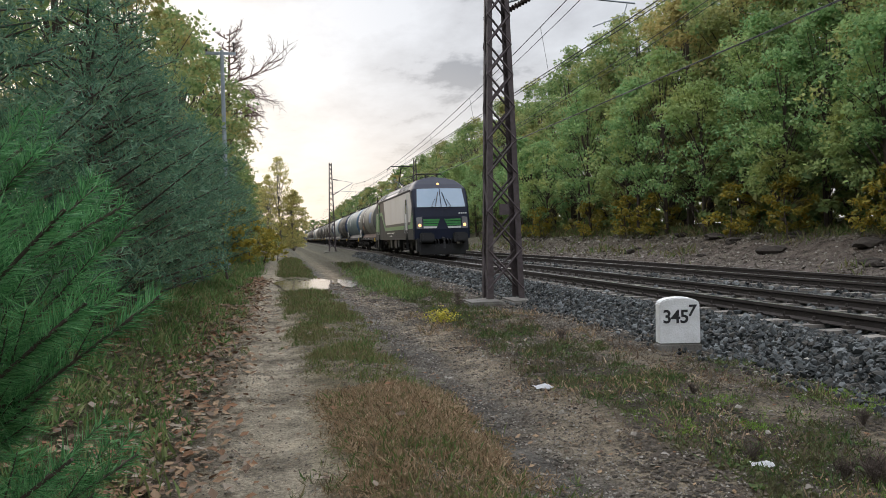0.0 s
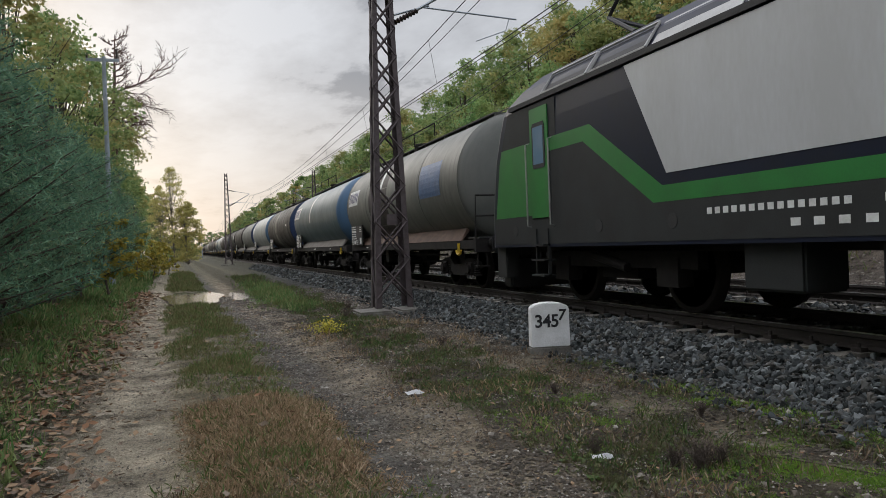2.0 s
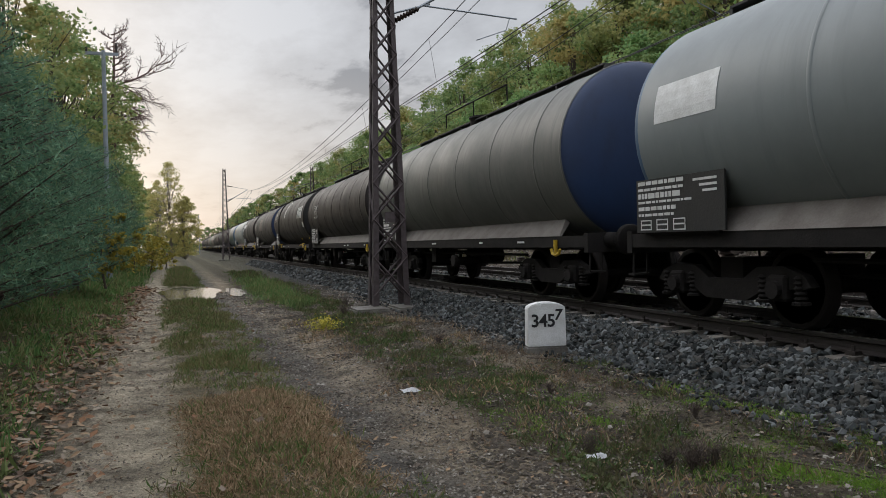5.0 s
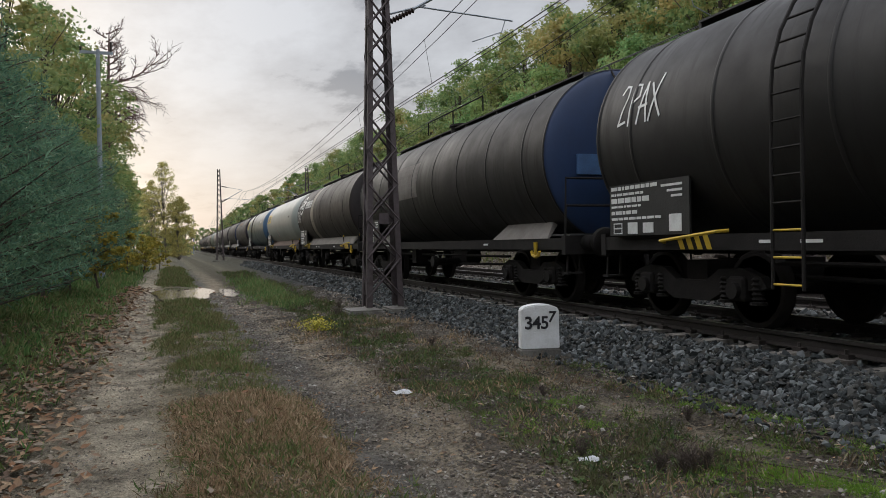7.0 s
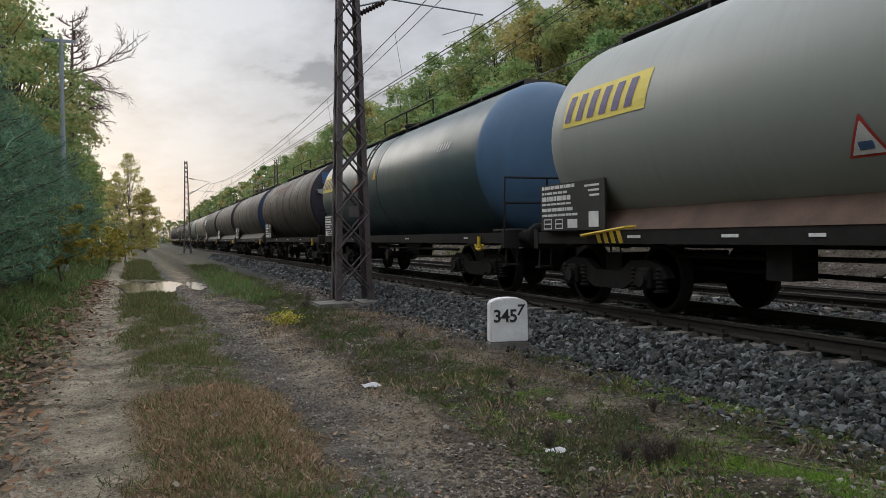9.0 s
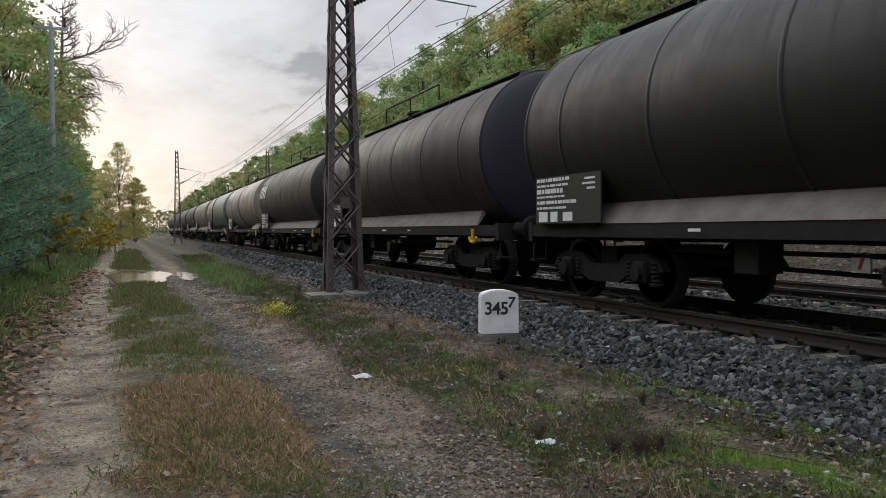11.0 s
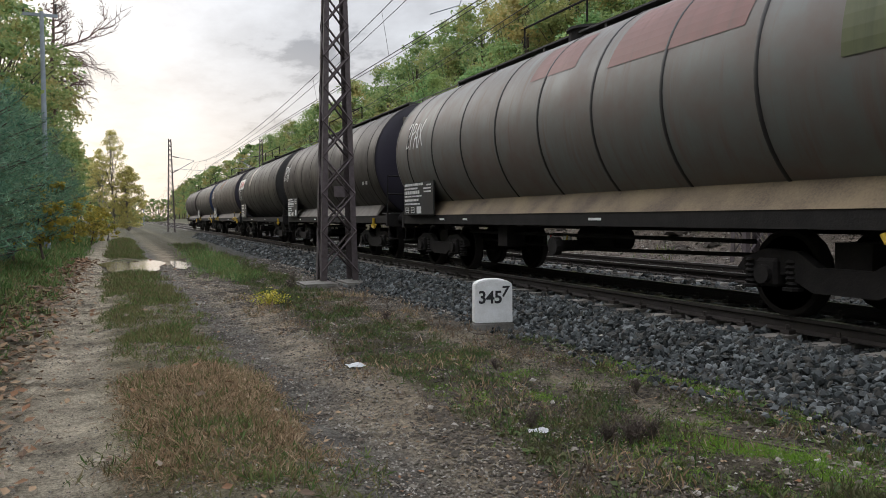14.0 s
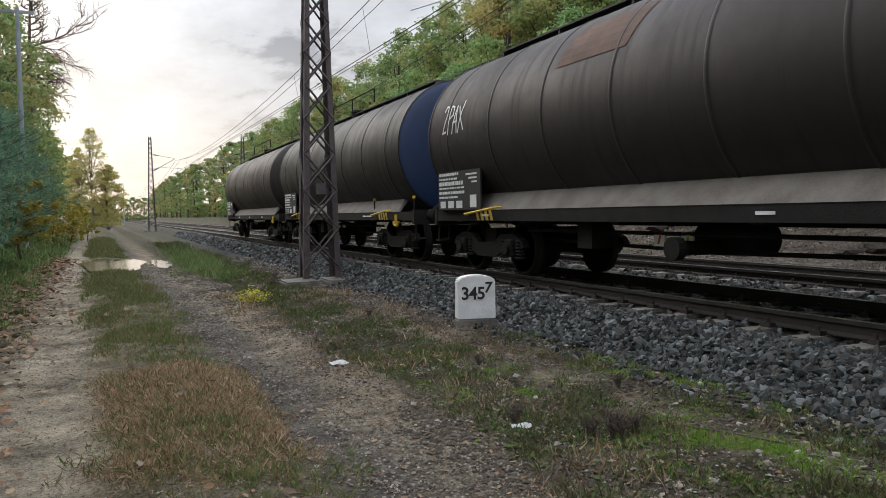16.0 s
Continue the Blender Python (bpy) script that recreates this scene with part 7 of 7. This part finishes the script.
def build_clods():
    """Dark earth clods and old stumps along the foot of the wood."""
    rng = np.random.default_rng(77)
    for k in range(26):
        x, y = rng.uniform(8.4, 11.6), 9 + 34 * rng.uniform() ** 1.3
        bm = bmesh.new()
        bmesh.ops.create_icosphere(bm, subdivisions=2, radius=1.0)
        for v in bm.verts:
            v.co *= 1 + 0.45 * noise.noise(v.co * 1.7 + Vector((k * 3.1, 0, 0)))
            v.co.z *= 0.55
        r = rng.uniform(0.14, 0.38)
        ob = part("earth_clod", bm, M["clod"])
        ob.matrix_basis = pose(x, y, ground_z(x, y) + r * 0.15, 0, 0, rng.uniform(0, 360)) @ Matrix.Diagonal((r * rng.uniform(0.9, 1.8), r, r, 1))
        tagged(ob, "dark clod of earth and roots on the bank", "earth clod", "clods on the bank")


build_clods()


def build_puddle():
    bm = bmesh.new()
    rng = random.Random(4)
    for cx, cy, rx, ry in ((-6.35, 29.6, 1.05, 4.7), (-4.75, 29.4, 0.36, 2.6)):
        vs = []
        for i in range(40):
            a = 2 * math.pi * i / 40
            k = 1 + 0.12 * math.sin(3 * a + cx) + 0.07 * math.sin(7 * a)
            vs.append(bm.verts.new((cx + rx * k * math.cos(a), cy + ry * k * math.sin(a), -0.60)))
        bm.faces.new(vs)
    ob = part("puddle", bm, M["water"])
    tagged(ob, "still rain puddle lying in the sandy way", "puddle", kind="structure")


build_puddle()


def build_paper(x, y, w, h, turn):
    bm = bmesh.new()
    g = [[bm.verts.new(((i / 4 - 0.5) * w, (j / 3 - 0.5) * h, 0.008 * math.sin(i * 1.7 + j) + 0.004 * j)) for i in range(5)] for j in range(4)]
    for j in range(3):
        for i in range(4):
            bm.faces.new((g[j][i], g[j][i + 1], g[j + 1][i + 1], g[j + 1][i]))
    r = bmesh.ops.solidify(bm, geom=list(bm.faces), thickness=0.003)
    ob = part("paper_scrap", bm, M["paper"])
    ob.matrix_basis = pose(x, y, ground_z(x, y) + 0.025, 4, 0, turn)
    tagged(ob, "crumpled white scrap of paper on the gravel", "litter", "scraps of paper")


build_paper(-4.23, 7.95, 0.2, 0.12, 10)
build_paper(-3.72, 4.86, 0.15, 0.06, -18)


def build_flower():
    tr = thing("yellow_plant", "small plant with bright yellow leaves on the gravel", "plant", at=pose(-4.05, 14.4, ground_z(-4.05, 14.4)))
    rng = np.random.default_rng(8)
    n = 500
    pos = rng.normal(size=(n, 3)) * np.array((0.16, 0.16, 0.07)) + np.array((0, 0, 0.13))
    pos[:, 2] = np.abs(pos[:, 2])
    bm = bmesh.new()
    for i in range(6):
        rod(bm, (0, 0, -0.03), (0.15 * math.cos(i), 0.15 * math.sin(i), 0.15), 0.006, 4)
    part("stems", bm, M["bark"], tr)
    many("foliage", LEAF_V, LEAF_F, placed(turns(rng, n, 1.2), rng.uniform(0.03, 0.06, n), pos), M["leaf_bright"], tr)


build_flower()


def build_weed(x, y, h, seed):
    """A dead dry weed: many thin branching stems."""
    rng = random.Random(seed)
    tr = thing("dry_weed", "dark dry branching weed on the gravel", "weed", "dry weeds", pose(x, y, ground_z(x, y)))
    for i in range(16):
        a, l = rng.uniform(0, 6.28), rng.uniform(0.6, 1.1) * h
        d = Vector((math.cos(a) * rng.uniform(0.2, 0.8), math.sin(a) * rng.uniform(0.2, 0.8), 1)).normalized()
        bm = bmesh.new()
        rod(bm, (0, 0, -0.02), d * l * 0.8, 0.0028, 4, 0.001)
        for k in range(9):
            p = d * l * 0.8 * rng.uniform(0.3, 1)
            rod(bm, p, p + Vector((rng.uniform(-1, 1), rng.uniform(-1, 1), rng.uniform(0.2, 1))) * 0.09 * h / 0.3, 0.0022, 3, 0.001)
        part("stem", bm, M["weed_stem"], tr)["kind"] = "stuff"


for wx, wy, wh in ((-3.13, 4.55, 0.27), (-3.2, 4.42, 0.24), (-3.02, 4.48, 0.22), (-3.3, 4.6, 0.2), (-2.3, 5.6, 0.16), (-3.7, 5.0, 0.18), (-2.75, 11.4, 0.2), (-3.1, 17.2, 0.35), (-2.6, 19.5, 0.3), (-2.9, 7.2, 0.14)):
    build_weed(wx, wy, wh, int(wx * -100))


def build_twig(pts):
    bm = bmesh.new()
    pipe(bm, [(x, y, ground_z(x, y) + 0.012) for x, y in pts], 0.007, 5)
    ob = part("fallen_twig", bm, M["weed_stem"])
    tagged(ob, "thin fallen twig lying on mossy gravel", "twig", "fallen twigs")


build_twig([(-2.85, 4.75), (-2.6, 4.45), (-2.45, 4.1), (-2.3, 3.75)])
build_twig([(-3.6, 4.5), (-3.3, 4.6), (-3.1, 4.75)])
build_twig([(-6.1, 9.6), (-6.0, 9.75), (-5.75, 9.7)])
build_twig([(-2.2, 9.3), (-1.9, 9.0), (-1.75, 9.05)])


def build_pole(x, y, h, arm):
    po = thing("utility_pole", "pale grey concrete utility pole with a short crossarm" if arm else "slender dark utility pole", "utility pole", "utility poles", pose(x, y, 0))
    bm = bmesh.new()
    rod(bm, (0, 0, -0.3), (0, 0, h), 0.12, 12, 0.08)
    part("shaft", bm, M["pole"], po)
    if arm:
        bm = bmesh.new()
        box(bm, -0.75, 0.6, -0.05, 0.05, h - 0.2, h - 0.08)
        part("crossarm", bm, M["pole"], po)
        for k in (-0.66, 0.52):
            bm = bmesh.new()
            rod(bm, (k, 0, h - 0.1), (k, 0, h + 0.35 if k > 0 else h + 0.1), 0.05, 8)
            part("insulator_pin", bm, M["insulator"], po)


build_pole(-9.6, 35.5, 9.6, True)
build_pole(-9.6, 112.0, 9.6, False)
build_pole(-3.2, 190.0, 9.0, False)


def build_dead_tree():
    rng = random.Random(14)
    tr = thing("dead_tree", "bare dead pine with thin upswept and drooping branches", "tree", at=pose(-11.0, 56.5, 0))
    bm = bmesh.new()
    pts = [(0, 0, 0), (0.1, 0, 6), (0.0, 0, 10), (0.2, 0, 13), (0.3, 0, 16.2)]
    for (p, q), (r, r2) in zip(zip(pts, pts[1:]), ((0.26, 0.21), (0.21, 0.16), (0.16, 0.1), (0.1, 0.02))):
        rod(bm, p, q, r, 7, r2, False)
    part("trunk", bm, M["bark_red"], tr)

    def limb(bm, p, d, ln, r, level, sag):
        """A crooked tapering branch that forks into thinner ones."""
        n = 5 if level < 2 else 3
        for i in range(n):
            q = p + d * ln / n
            rod(bm, p, q, r * (1 - i / (n + 1)), 5 if level == 0 else 3, r * (1 - (i + 1) / (n + 1)), False)
            p = q
            d = (d + Vector((rng.uniform(-0.2, 0.2), rng.uniform(-0.2, 0.2), sag + rng.uniform(-0.16, 0.16)))).normalized()
            if level < 2:
                for k in range(2):
                    e = (d + Vector((rng.uniform(-0.9, 0.9), rng.uniform(-0.9, 0.9), rng.uniform(-0.7, 0.5)))).normalized()
                    limb(bm, p, e, ln * rng.uniform(0.3, 0.5), max(0.012, r * 0.5), level + 1, sag)
    for i in range(26):
        z = 9.0 + i * 0.27
        a = rng.uniform(-0.8, 0.8) if i % 3 else rng.uniform(2.3, 4)
        ln = (rng.uniform(1.7, 3.0) if i % 3 else rng.uniform(1.0, 1.8)) * (1 if z < 12.5 else 0.5)
        bm = bmesh.new()
        limb(bm, Vector((0.12, 0, z)), Vector((math.cos(a), math.sin(a), rng.uniform(0.0, 0.45))).normalized(), ln, 0.06, 0, -0.05 if z < 12 else 0.12)
        part("branch", bm, M["bark_red"], tr)
    bm = bmesh.new()
    limb(bm, Vector((0.1, 0, 12.2)), Vector((0.8, 0, 0.35)).normalized(), 4.2, 0.09, 0, 0.1)
    part("branch", bm, M["bark_red"], tr)


build_dead_tree()


def drive_train():
    for ob, y in MOVERS:
        walk(ob, [(t, pose(TX, y - s, 0)) for t, s in RUN])


def run(t):
    return 20.6 * t + 0.065 * t * t


def turn_wheels():
    rows = [(i / FPS, math.degrees(run(i / FPS) / 0.6)) for i in range(16 * FPS + 1)]
    for ob, (x, y, z) in WHEELS:
        walk(ob, [(t, pose(x, y, z, a, 0, 0)) for t, a in rows])


def motions():
    drive_train()
    turn_wheels()


motions()
